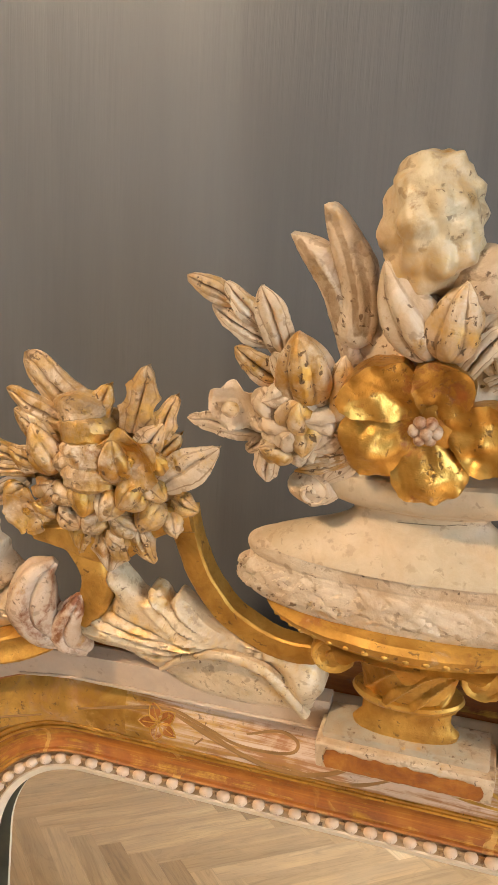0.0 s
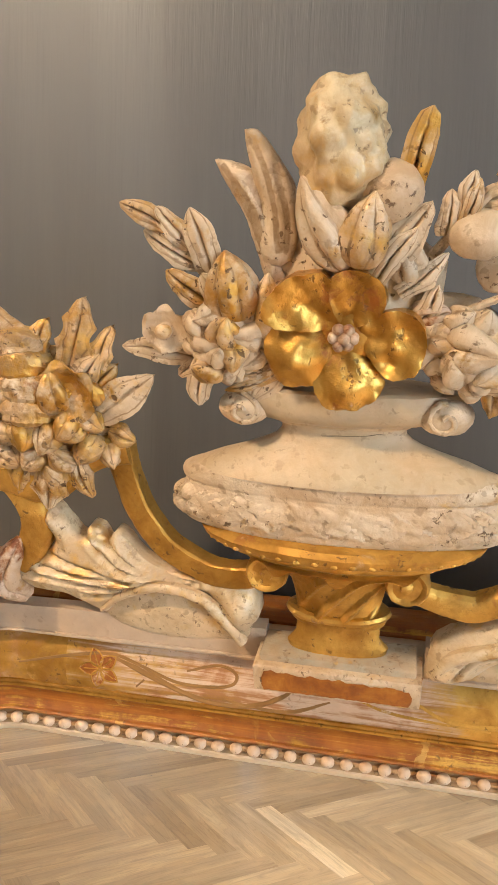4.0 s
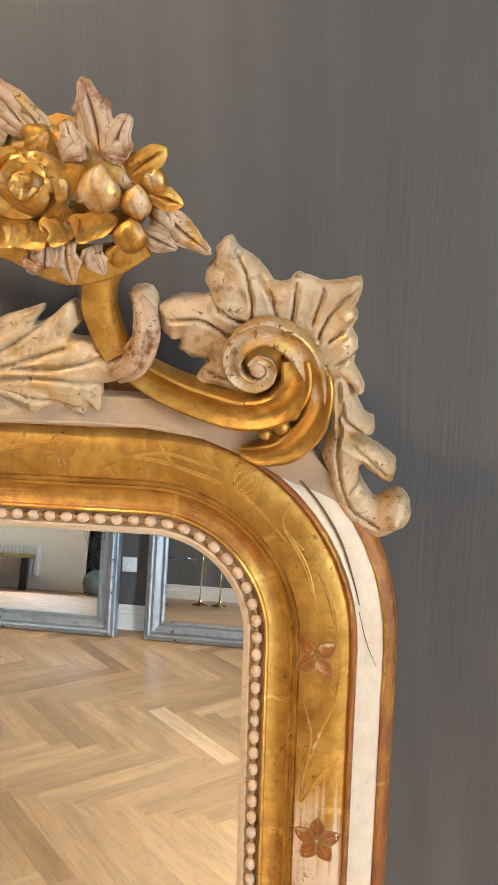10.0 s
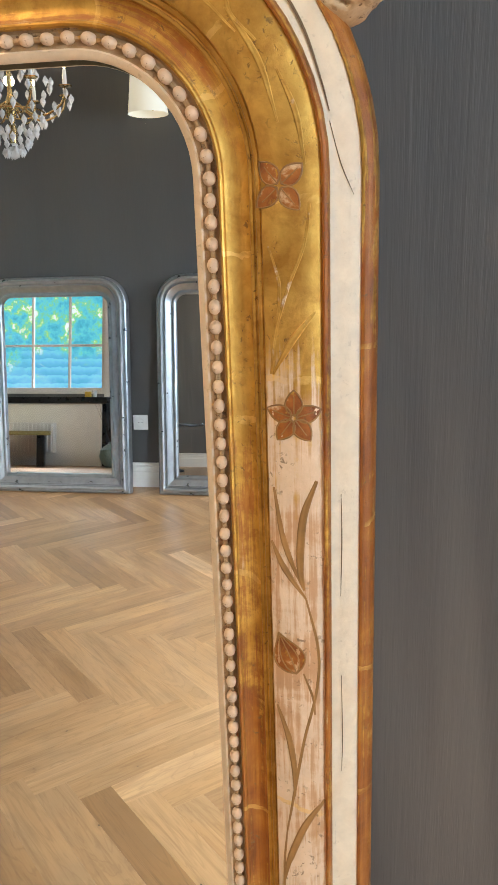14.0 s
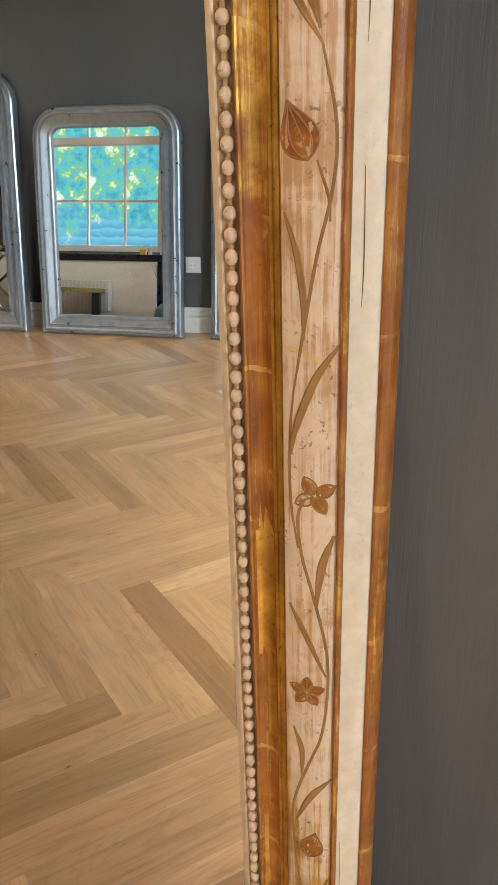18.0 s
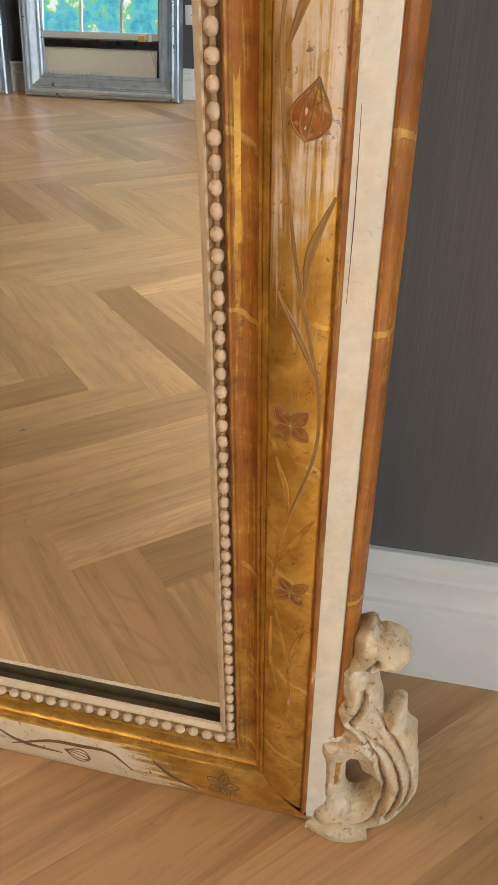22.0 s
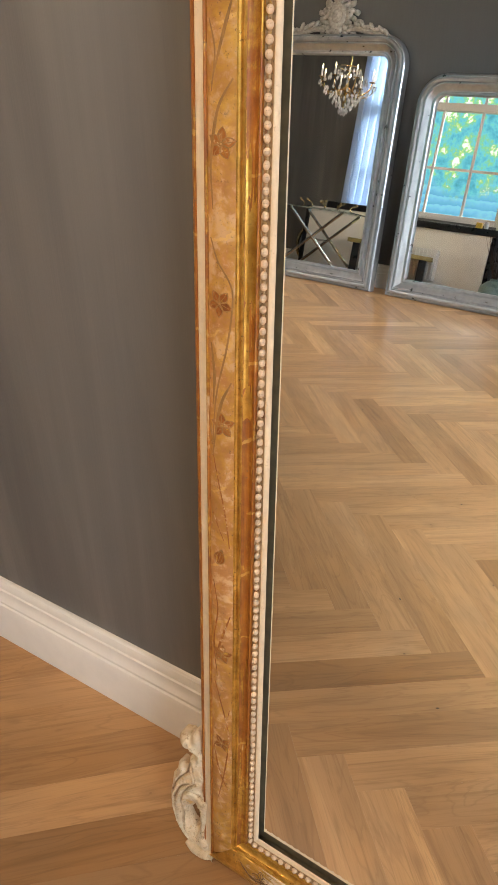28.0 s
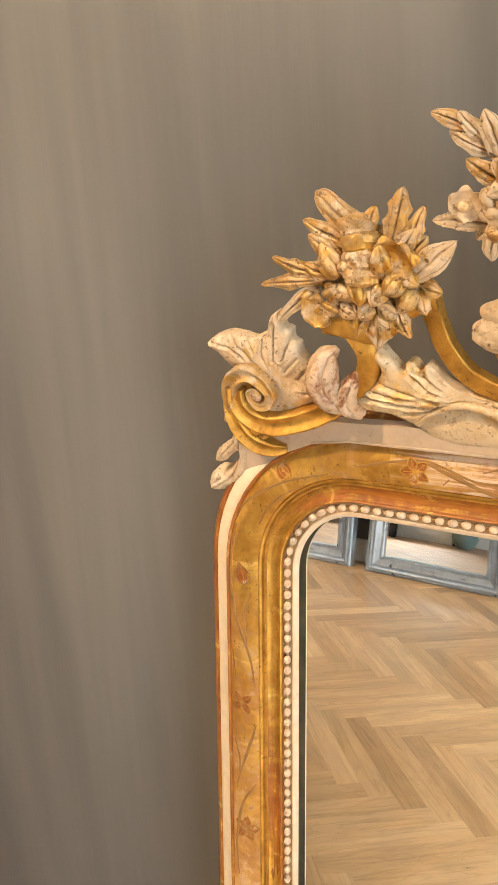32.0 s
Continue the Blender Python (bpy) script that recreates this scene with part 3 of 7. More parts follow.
def wall_with_hole(name, y0, y1, x0, x1, z1, holes, label):
    bm = bmesh.new()
    xs = sorted({x0, x1, *[v for h in holes for v in h[:2]]})
    for a, b in zip(xs, xs[1:]):
        hole = next((h for h in holes if a >= h[0] - 1e-6 and b <= h[1] + 1e-6), None)
        for z0, zz in ([(0, hole[2]), (hole[3], z1)] if hole else [(0, z1)]):
            if zz - z0 > 1e-4:
                box(bm, (a, y0, z0), (b, y1, zz))
    bmesh.ops.remove_doubles(bm, verts=bm.verts, dist=1e-5)
    return setting(name, bm, M_WALL, label, "wall")


T = 0.3
# second hole: unseen opening, added so daylight reaches the floor before the mirror
wall_with_hole("wall_north", WALL_Y, WALL_Y + T, LEFT_X - T, RIGHT_X + T, CEIL_Z, [(WIN_X0, WIN_X1, WIN_Z0, WIN_Z1), (UNSEEN_WIN_X0, UNSEEN_WIN_X1, UNSEEN_WIN_Z0, UNSEEN_WIN_Z1)], "dark grey brushed paint wall behind the gilt mirror")
wall_with_hole("wall_south", BACK_Y - T, BACK_Y, LEFT_X - T, RIGHT_X + T, CEIL_Z, [], "dark grey painted wall with silver mirrors leaning on it")
bm = bmesh.new()
box(bm, (LEFT_X - T, BACK_Y, 0), (LEFT_X, WALL_Y, CEIL_Z))
setting("wall_west", bm, M_WALL, "plain dark grey painted end wall", "wall")
# end wall with the assumed opening that lets the added east lamp in
bm = bmesh.new()
for y0, y1, z0, z1 in ((BACK_Y, EAST_Y0, 0, CEIL_Z), (EAST_Y1, WALL_Y, 0, CEIL_Z), (EAST_Y0, EAST_Y1, 0, EAST_Z0), (EAST_Y0, EAST_Y1, EAST_Z1, CEIL_Z)):
    box(bm, (RIGHT_X, y0, z0), (RIGHT_X + T, y1, z1))
setting("wall_east", bm, M_WALL, "dark grey painted end wall with an assumed, unseen window opening", "wall")
bm = bmesh.new()
box(bm, (LEFT_X - T, BACK_Y - T, CEIL_Z), (RIGHT_X + T, WALL_Y + T, CEIL_Z + 0.2))
setting("ceiling", bm, M_CEIL, "plain white painted ceiling", "ceiling")


def skirting(name, x0, x1, y, into, label):
    """A moulded skirting board 137 mm high. into: +1 when the wall is towards +y."""
    prof = [(0.000, 0.0), (0.0195, 0.0), (0.0195, 0.078), (0.0175, 0.084), (0.0145, 0.086), (0.0145, 0.0885), (0.0165, 0.0905), (0.0165, 0.094), (0.0125, 0.100), (0.0110, 0.108),
            (0.0118, 0.116), (0.0090, 0.1175), (0.0085, 0.1210), (0.0105, 0.1235), (0.0105, 0.129), (0.0080, 0.1345), (0.0045, 0.137), (0.000, 0.137)]
    bm = bmesh.new()
    rows = [[(x, y - into * d, z) for d, z in prof] for x in (x0, x1)]
    grid_mesh(bm, rows, closed_v=True, cap=True)
    ob = new(name, finish(name, bm, M_TRIM, True, 25))
    return tagged(ob, label, "skirting board", kind="structure")


skirting("baseboard", LEFT_X, RIGHT_X, WALL_Y, 1, "white painted moulded skirting board below the dark wall")
skirting("baseboard", LEFT_X, RIGHT_X, BACK_Y, -1, "white painted moulded skirting board below the far wall")

# ---- the gilt mirror ----
MIRROR = pose(0, 0, 0, -3.8016, 0, -1.1)
gilt_mirror = thing("gilt_mirror", "tall gilt and cream carved mirror with flower crest, leaning on wall", "mirror", MIRROR)
IN_U, IN_B, ARC_U, ARC_V, ARC_R = 0.240, 0.094, 0.185, 1.192, 0.055


def side_path(o, bottom=None):
    """The inverted U of the frame at offset o from the sight edge: (u, v) and the arc length at the reference offset."""
    v0 = IN_B - o if bottom is None else bottom
    pts, n = [], 26
    for k in range(n + 1):
        pts.append((-(IN_U + o), v0 + (ARC_V - v0) * k / n))
    for k in range(1, 15):
        a = math.pi - math.pi / 2 * k / 14
        pts.append((-ARC_U + (ARC_R + o) * math.cos(a), ARC_V + (ARC_R + o) * math.sin(a)))
    for k in range(1, 12):
        pts.append((-ARC_U + 2 * ARC_U * k / 12, ARC_V + ARC_R + o))
    pts += [(ARC_U, ARC_V + ARC_R + o)]
    for k in range(1, 15):
        a = math.pi / 2 - math.pi / 2 * k / 14
        pts.append((ARC_U + (ARC_R + o) * math.cos(a), ARC_V + (ARC_R + o) * math.sin(a)))
    for k in range(1, n + 1):
        pts.append(((IN_U + o), ARC_V + (v0 - ARC_V) * k / n))
    return pts


def arc_lengths(pts):
    out = [0.0]
    for a, b in zip(pts, pts[1:]):
        out.append(out[-1] + math.dist(a, b))
    return out


REF = arc_lengths(side_path(0.04))


def moulding(name, prof, material, label="", pick=None, bottom=None):
    """A strip of the frame's section, swept round the two sides and the top. prof: (offset, relief)."""
    bm = bmesh.new()
    cols = [side_path(o, bottom) for o, _ in prof]
    idx = range(len(cols[0])) if pick is None else pick
    rows = [[(cols[j][i][0], -prof[j][1], cols[j][i][1]) for j in range(len(prof))] for i in idx]
    uvs = [[(REF[i], prof[j][0]) for j in range(len(prof))] for i in idx]
    grid_mesh(bm, rows, uvs=uvs)
    return part(name, bm, material, gilt_mirror, label, angle=35)


def rail(name, prof, material, label="", trim=0.0):
    """The same for the bottom rail, mitred into the sides."""
    bm = bmesh.new()
    n = 24
    rows, uvs = [], []
    for k in range(n + 1):
        rows.append([((2 * k / n - 1) * (IN_U + min(o, 0.073)), -w, IN_B - o) for o, w in prof])
        uvs.append([(k / n * 0.56 + 7, o) for o, _ in prof])
    grid_mesh(bm, rows, uvs=uvs)
    return part(name, bm, material, gilt_mirror, label, angle=35)


P_LIP = [(0.001, -0.0146), (0.001, -0.0125), (0.0022, -0.0108), (0.0045, -0.0098), (0.0054, -0.0104)]
P_GROOVE = [(0.0054, -0.0104), (0.0064, -0.0108), (0.0128, -0.0108), (0.0138, -0.0090)]
P_COVE = [(0.0138, -0.0090), (0.0142, -0.0068), (0.0152, -0.0060), (0.0162, -0.0065), (0.0168, -0.0082), (0.0205, -0.0098), (0.0240, -0.0096), (0.0270, -0.0084), (0.0288, -0.0066)]
P_FILLET = [(0.0288, -0.0066), (0.0292, -0.0056), (0.0306, -0.0052), (0.0310, -0.0060), (0.0318, -0.0060), (0.0324, -0.0036), (0.0340, -0.0026), (0.0346, -0.0034), (0.0352, -0.0020)]
P_BAND = [(0.0352, -0.0020), (0.0385, -0.0004), (0.0430, 0.0010), (0.0490, 0.0017), (0.0550, 0.0016), (0.0600, 0.0007), (0.0634, -0.0006)]
P_RIDGE = [(0.0634, -0.0006), (0.0637, 0.0010), (0.0648, 0.0018), (0.0661, 0.0014), (0.0668, -0.0002), (0.0672, -0.0016)]
P_WHITE = [(0.0672, -0.0016), (0.0690, -0.0026), (0.0720, -0.0034), (0.0760, -0.0046), (0.0800, -0.0062), (0.0815, -0.0074)]
P_OUTER = [(0.0815, -0.0074), (0.0818, -0.0064), (0.0832, -0.0062), (0.0850, -0.0078), (0.0866, -0.0084), (0.0886, -0.0110), (0.0898, -0.0155), (0.0900, -0.0250), (0.0880, -0.0300), (0.0880, -0.0440)]
nside = len(REF)
moulding("sight_lip", P_LIP, M_LIP, "cream gesso sight edge")
moulding("rebate", [(0.001, -0.0148), (0.012, -0.0148), (0.012, -0.0215)], M_DARK)
moulding("bead_groove", P_GROOVE, M_GROOVE)
moulding("cove", P_COVE, M_COVE, "gold leaf cove rubbed through to red bole")
moulding("fillet", P_FILLET, M_FILLET)
moulding("carved_band", P_BAND, M_BAND_L, "warm gilt band incised with vines", pick=range(0, 42))
moulding("carved_band", P_BAND, M_BAND_T, "cream and red band below the urn, incised with vines", pick=range(41, 53))
moulding("carved_band", P_BAND, M_BAND, "gilt band worn to cream gesso, incised with vines", pick=range(52, nside))
moulding("ridge", P_RIDGE, M_RIDGE)
moulding("painted_band", P_WHITE, M_WHITE, "cream painted flat band", bottom=0.004)
moulding("outer_edge", P_OUTER, M_OUTER, "reddish gold outer edge", bottom=0.004)
rail("sight_lip", P_LIP, M_LIP)
rail("rebate", [(0.001, -0.0148), (0.012, -0.0148), (0.012, -0.0215)], M_DARK)
rail("bead_groove", P_GROOVE, M_GROOVE)
rail("rail_cove", P_COVE + P_FILLET[1:], M_RAIL, "gold cove of the bottom rail")
P_RAIL = [(0.0352, -0.0020), (0.0400, 0.0004), (0.0480, 0.0020), (0.0580, 0.0026), (0.0680, 0.0016), (0.0760, -0.0010), (0.0830, -0.0050), (0.0870, -0.0100)]
rail("carved_band", P_RAIL, M_BAND_B, "cream bottom rail incised with vines")
rail("ridge", [(0.0870, -0.0100), (0.0885, -0.0096), (0.0905, -0.0110), (0.0925, -0.0150), (0.0925, -0.0400)], M_RIDGE)
bm = bmesh.new()
box(bm, (-0.318, 0.0300, 0.006), (0.318, 0.0440, 1.19), 0.002)
box(bm, (-0.20, 0.0302, 1.18), (0.20, 0.0438, 1.325), 0.002)
part("backboard", bm, M_BACKWOOD, gilt_mirror)
bm = bmesh.new()
ring = [bm.verts.new((u, 0.0208, v)) for u, v in side_path(0.0105)]
bm.faces.new(ring)
part("mirror_glass", bm, M_MIRROR, gilt_mirror, "old silvered mirror glass", smooth=False)


def bead_mesh():
    bm = bmesh.new()
    bmesh.ops.create_uvsphere(bm, u_segments=10, v_segments=7, radius=1.0)
    for v in bm.verts:
        v.co = Vector((v.co.x * 0.0031, v.co.y * 0.0037, v.co.z * 0.0037))
    return finish("bead", bm, M_BEAD, True, 180)


def along(path, pitch, start=0.0):
    """Places and headings every pitch metres along a polyline."""
    d, out = start, []
    ls = arc_lengths(path)
    i = 0
    while d < ls[-1]:
        while ls[i + 1] < d:
            i += 1
        t = (d - ls[i]) / (ls[i + 1] - ls[i])
        a, b = path[i], path[i + 1]
        out.append((a[0] + (b[0] - a[0]) * t, a[1] + (b[1] - a[1]) * t, math.atan2(b[1] - a[1], b[0] - a[0])))
        d += pitch
    return out


BEAD = bead_mesh()
runs = along(side_path(0.0096), 0.01010, 0.004) + along([(-0.246, IN_B - 0.0096), (0.246, IN_B - 0.0096)], 0.01010, 0.003)
rnd = random.Random(4)
for k, (u, v, h) in enumerate(runs):
    ob = new("bead", BEAD)
    ob.parent = gilt_mirror
    ob.location = (u, 0.0090 + rnd.uniform(-0.0003, 0.0003), v)
    ob.rotation_euler = (0, -h + math.pi / 2, 0)
    ob.scale = [rnd.uniform(0.92, 1.06) for _ in range(3)]
# the thread between the beads
bm = bmesh.new()
tube(bm, [(u, 0.0098, v, 0.0013) for u, v in side_path(0.0096)], 6, 1)
part("bead_thread", bm, M_GROOVE, gilt_mirror)
bm = bmesh.new()
tube(bm, [(-0.249 + 0.0415 * k, 0.0098, IN_B - 0.0096, 0.0013) for k in range(13)], 6, 1)
part("bead_thread", bm, M_GROOVE, gilt_mirror)

# ---- carved crest: u across, s up the tilted crest board, h out of it, in millimetres ----
TILT_C = math.atan(0.36)
CREST = Matrix(((1, 0, 0, 0), (0, -math.sin(TILT_C), -math.cos(TILT_C), -0.005), (0, math.cos(TILT_C), -math.sin(TILT_C), 1.30), (0, 0, 0, 1))) @ Matrix.Diagonal((0.001, 0.001, 0.001, 1))
FLAT = Matrix(((1, 0, 0, 0), (0, 0, -1, 0), (0, 1, 0, 0), (0, 0, 0, 1))) @ Matrix.Diagonal((0.001, 0.001, 0.001, 1))
crnd = random.Random(21)


def carve(name, bm, material, parent=None, label="", m=CREST, rough=0.5, angle=50):
    """Hand-carved unevenness, then into the mirror's own frame."""
    for v in bm.verts:
        n = noise.noise_vector(v.co * 0.10) * rough * 1.0 + noise.noise_vector(v.co * 0.42) * rough * 0.75
        v.co += n
    bmesh.ops.transform(bm, verts=bm.verts, matrix=m)
    return part(name, bm, material, parent or gilt_mirror, label, angle=angle)


def leaf(name, base, tip, width, material, parent=None, arch=3.0, cup=0.22, thick=3.0, vein=0.9, side=0.0, fat=0.9, notch=0, m=CREST, rough=0.6, curl=0.0, flutes=1.0, fine=18):
    """A carved leaf from base to tip (u, s, h): arch lifts its middle, cup rolls its edges back, side bows it, notch cuts lobes."""
    bm = bmesh.new()
    a, b = Vector(base), Vector(tip)
    d = b - a
    flat = Vector((d.x, d.y, 0)).normalized()
    across = Vector((-flat.y, flat.x, 0))
    rows, uvs, n, mcols = [], [], fine, 18 if flutes < 1.5 else 40
    ph, bow = crnd.uniform(0, 6), crnd.uniform(-0.05, 0.05) * d.length
    for i in range(n + 1):
        t = i / n
        c = a + d * t + Vector((0, 0, arch * math.sin(math.pi * t))) + across * (side + bow) * math.sin(math.pi * t) - Vector((0, 0, curl * t**3))
        w = width / 2 * ((t + 0.10) / 1.10) ** 0.5 * (1 - t) ** (0.75 * fat) / 0.53 + 0.35
        if notch:
            w *= 1 - 0.26 * abs(math.sin(math.pi * notch * t))
        w *= 1 + 0.10 * math.sin(9 * t + ph)
        top, low, tu = [], [], []
        for k in range(mcols + 1):
            x = 2 * k / mcols - 1
            rib = 0.15 * w * (abs(math.sin(x * flutes * 4.7 * (1.2 - 0.4 * t) + 0.3)) ** 0.6 - 0.7) / flutes * math.sin(math.pi * min(1, 0.1 + t)) * vein
            z = -cup * w * x * x - 2.4 * vein * math.exp(-((x / 0.11) ** 2)) * math.sin(math.pi * min(1, t * 1.05)) + rib
            top.append(c + across * w * x + Vector((0, 0, z)))
            low.append(c + across * w * x * 0.96 + Vector((0, 0, -cup * w * x * x - thick * (1 - 0.75 * abs(x)) - 0.3)))
            tu.append((t * 0.2, x * flutes if abs(x) > 0.12 or flutes < 1.5 else 0.2))
        rows.append(top + low[::-1])
        uvs.append(tu + tu[::-1])
    grid_mesh(bm, rows, closed_v=True, uvs=uvs)
    return carve(name, bm, material, parent, m=m, rough=rough)


def segment_distance(pts, line, closed=False):
    """For each point: its distance to a polyline and the nearest place on it."""
    a = np.array(line, float)
    b = np.roll(a, -1, 0) if closed else a[1:]
    a = a if closed else a[:-1]
    d = b - a
    t = np.clip(((pts[:, None, :] - a) * d).sum(2) / np.maximum((d * d).sum(1), 1e-9), 0, 1)
    near = a + t[..., None] * d
    gap = np.hypot(*(pts[:, None, :] - near).transpose(2, 0, 1))
    k = gap.argmin(1)
    return gap[np.arange(len(pts)), k], near[np.arange(len(pts)), k]


def inside(pts, ring):
    a, x, y = np.array(ring, float), pts[:, 0], pts[:, 1]
    hit = np.zeros(len(pts), bool)
    for (x0, y0), (x1, y1) in zip(a, np.roll(a, -1, 0)):
        if y0 != y1:
            hit ^= ((y0 > y) != (y1 > y)) & (x < (x1 - x0) * (y - y0) / (y1 - y0) + x0)
    return hit


def plate(name, outline, veins, material, parent=None, label="", h=0.0, lift=5.0, edge=4.0, thick=7.0, depth=1.5, width=1.5, bumps=(), slope=None, holes=(), cell=1.15, rough=0.5, m=CREST, angle=50, ripple=0.0):
    """A slab carved to an outline (u, s): it swells from its edge by lift, is cut along its veins, and has soft bumps
    (u, s, height, radius). slope: (u, s, rise) tilts it away from a place. holes: rings cut through it."""
    ring = [tuple(q) for q in spline(list(outline) + [outline[0]], 3)[:-1]]
    rings = [ring] + [[tuple(q) for q in spline(list(r) + [r[0]], 3)[:-1]] for r in holes]
    lo, hi = np.min(ring, 0) - cell, np.max(ring, 0) + cell
    nx, ny = int((hi[0] - lo[0]) / cell) + 2, int((hi[1] - lo[1]) / cell) + 2
    gx, gy = np.meshgrid(np.arange(nx), np.arange(ny), indexing="ij")
    pts = np.stack([lo[0] + gx.ravel() * cell, lo[1] + gy.ravel() * cell], 1)
    mids = pts + cell / 2
    keep = inside(mids, rings[0])
    for r in rings[1:]:
        keep &= ~inside(mids, r)
    keep = keep.reshape(nx, ny)
    keep[-1, :], keep[:, -1] = False, False
    cells = np.argwhere(keep)
    corner = lambda i, j: i * ny + j
    quads = np.array([(corner(i, j), corner(i + 1, j), corner(i + 1, j + 1), corner(i, j + 1)) for i, j in cells])
    used, flat = np.unique(quads, return_inverse=True)
    quads = flat.reshape(-1, 4)
    p = pts[used]
    share = np.bincount(quads.ravel(), minlength=len(p))
    rim = share < 4
    gap = np.full(len(p), 1e9)
    near = p.copy()
    for r in rings:
        g, q = segment_distance(p, r, True)
        near[g < gap], gap = q[g < gap], np.minimum(g, gap)
    p[rim] = near[rim]
    gap[rim] = 0
    z = h + lift * (1 - np.exp(-gap / edge))
    groove = np.zeros(len(p))
    for line in veins:
        g, _ = segment_distance(p, [tuple(q) for q in spline(line, 6)])
        groove = np.maximum(groove, np.exp(-((g / width) ** 2)))
        z += 0.35 * depth * np.exp(-(((g - 2.6 * width) / (1.3 * width)) ** 2)) * np.minimum(1, gap / 2)
    z -= depth * groove * np.minimum(1, 0.25 + gap / 2.5)
    for u, v, rise, r in bumps:
        z += rise * np.exp(-((p[:, 0] - u) ** 2 + (p[:, 1] - v) ** 2) / r**2)
    if slope:
        far = np.hypot(p[:, 0] - slope[0], p[:, 1] - slope[1])
        z += slope[2] * far / max(far.max(), 1)
    if ripple:
        z += ripple * np.sin(p[:, 0] * 0.55 + p[:, 1] * 0.31) * np.exp(-gap / 3.0)
    n = len(p)
    top = np.column_stack([p, z])
    low = np.column_stack([p, np.full(n, h - thick)])
    faces = [tuple(q) for q in quads.tolist()] + [tuple(x + n for x in reversed(q)) for q in quads.tolist()]
    edges = collections.Counter()
    for q in quads.tolist():
        for a, b in zip(q, q[1:] + q[:1]):
            edges[(a, b)] += 1
    faces += [(b, a, a + n, b + n) for a, b in edges if (b, a) not in edges]
    me = bpy.data.meshes.new(name)
    place = []
    for c in np.vstack([top, low]).tolist():
        c = Vector(c)
        c += noise.noise_vector(c * 0.10) * rough + noise.noise_vector(c * 0.42) * rough * 0.6
        place.append(m @ c)
    me.from_pydata(place, [], faces)
    mark = np.concatenate([groove, np.zeros(n)])
    uv = me.uv_layers.new()
    idx = np.empty(len(me.loops), int)
    me.loops.foreach_get("vertex_index", idx)
    uv.data.foreach_set("uv", np.column_stack([np.full(len(idx), 0.1), -0.064 + 0.334 * (1 - mark[idx])]).ravel())
    me.materials.append(material)
    for f in me.polygons:
        f.use_smooth = True
    me.set_sharp_from_angle(angle=radians(angle))
    ob = new(name, me)
    ob.parent = parent or gilt_mirror
    return tagged(ob, label) if label else ob


def bud(name, base, tip, radius, material, parent=None, lobes=5, groove=0.22, twist=0.6, blunt=0.75, flat=0.8, m=CREST, rough=0.5):
    """A closed bud: an ovoid with grooves between its wrapped petals."""
    bm = bmesh.new()
    a, b = Vector(base), Vector(tip)
    d = b - a
    e1 = Vector((-d.y, d.x, 0)).normalized()
    e2 = d.normalized().cross(e1)
    if e2.z < 0:
        e2 = -e2
    rows, uvs, n, k = [], [], 16, 36
    for i in range(n + 1):
        t = i / n
        r = radius * max(0.04, math.sin(math.pi * (0.06 + 0.94 * t) ** blunt)) ** 0.75
        if t > 0.97:
            r = radius * 0.06
        row = []
        for j in range(k):
            th = 2 * math.pi * j / k
            g = 1 - groove * 1.2 * (1 - abs(math.sin(lobes / 2 * th + twist * t * 3))) ** 1.5 * math.sin(math.pi * (0.1 + 0.85 * t))
            row.append(a + d * t + r * g * (e1 * math.cos(th) + e2 * flat * math.sin(th)))
        rows.append(row)
        uvs.append([(0.1, (lobes * math.pi * j / k + twist * t * 3 - 0.3) / 4.7) for j in range(k)])
    grid_mesh(bm, rows, closed_v=True, cap=True, uvs=uvs)
    return carve(name, bm, material, parent, m=m, rough=rough)


def lump(name, centre, radii, material, parent=None, rough=1.2, freq=0.11, sub=3, m=CREST, label=""):
    bm = bmesh.new()
    bmesh.ops.create_icosphere(bm, subdivisions=sub, radius=1)
    c = Vector(centre)
    for v in bm.verts:
        p = Vector((v.co.x * radii[0], v.co.y * radii[1], v.co.z * radii[2]))
        q = (c + p) * freq
        p *= 1 + rough * 0.1 * (noise.noise(q) + 0.5 * noise.noise(q * 2.3))
        v.co = c + p
    return carve(name, bm, material, parent, label, m=m, rough=0.4)


def knot(name, centre, r, material, parent=None, lobes=5, m=CREST):
    """A small carved bud or half-hidden bloom, turned at random."""
    a = crnd.uniform(0, 2 * math.pi)
    d = Vector((math.cos(a), math.sin(a), 0.7)).normalized()
    c = Vector(centre)
    return bud(name, c - d * r * 0.9, c + d * r * 1.15, r, material, parent, lobes=lobes, groove=crnd.uniform(0.16, 0.34), twist=crnd.uniform(-0.7, 0.7), blunt=crnd.uniform(0.6, 1.0), flat=0.9, m=m, rough=0.7)


def scroll(name, pts, material, parent=None, section=None, label="", m=CREST, steps=8, sides=10, rough=0.4, angle=35):
    """A carved scroll along (u, s, h, half-width)."""
    bm = bmesh.new()
    tube(bm, pts, sides, steps, up=(0, 0, 1), section=section)
    return carve(name, bm, material, parent, label, m=m, rough=rough, angle=angle)


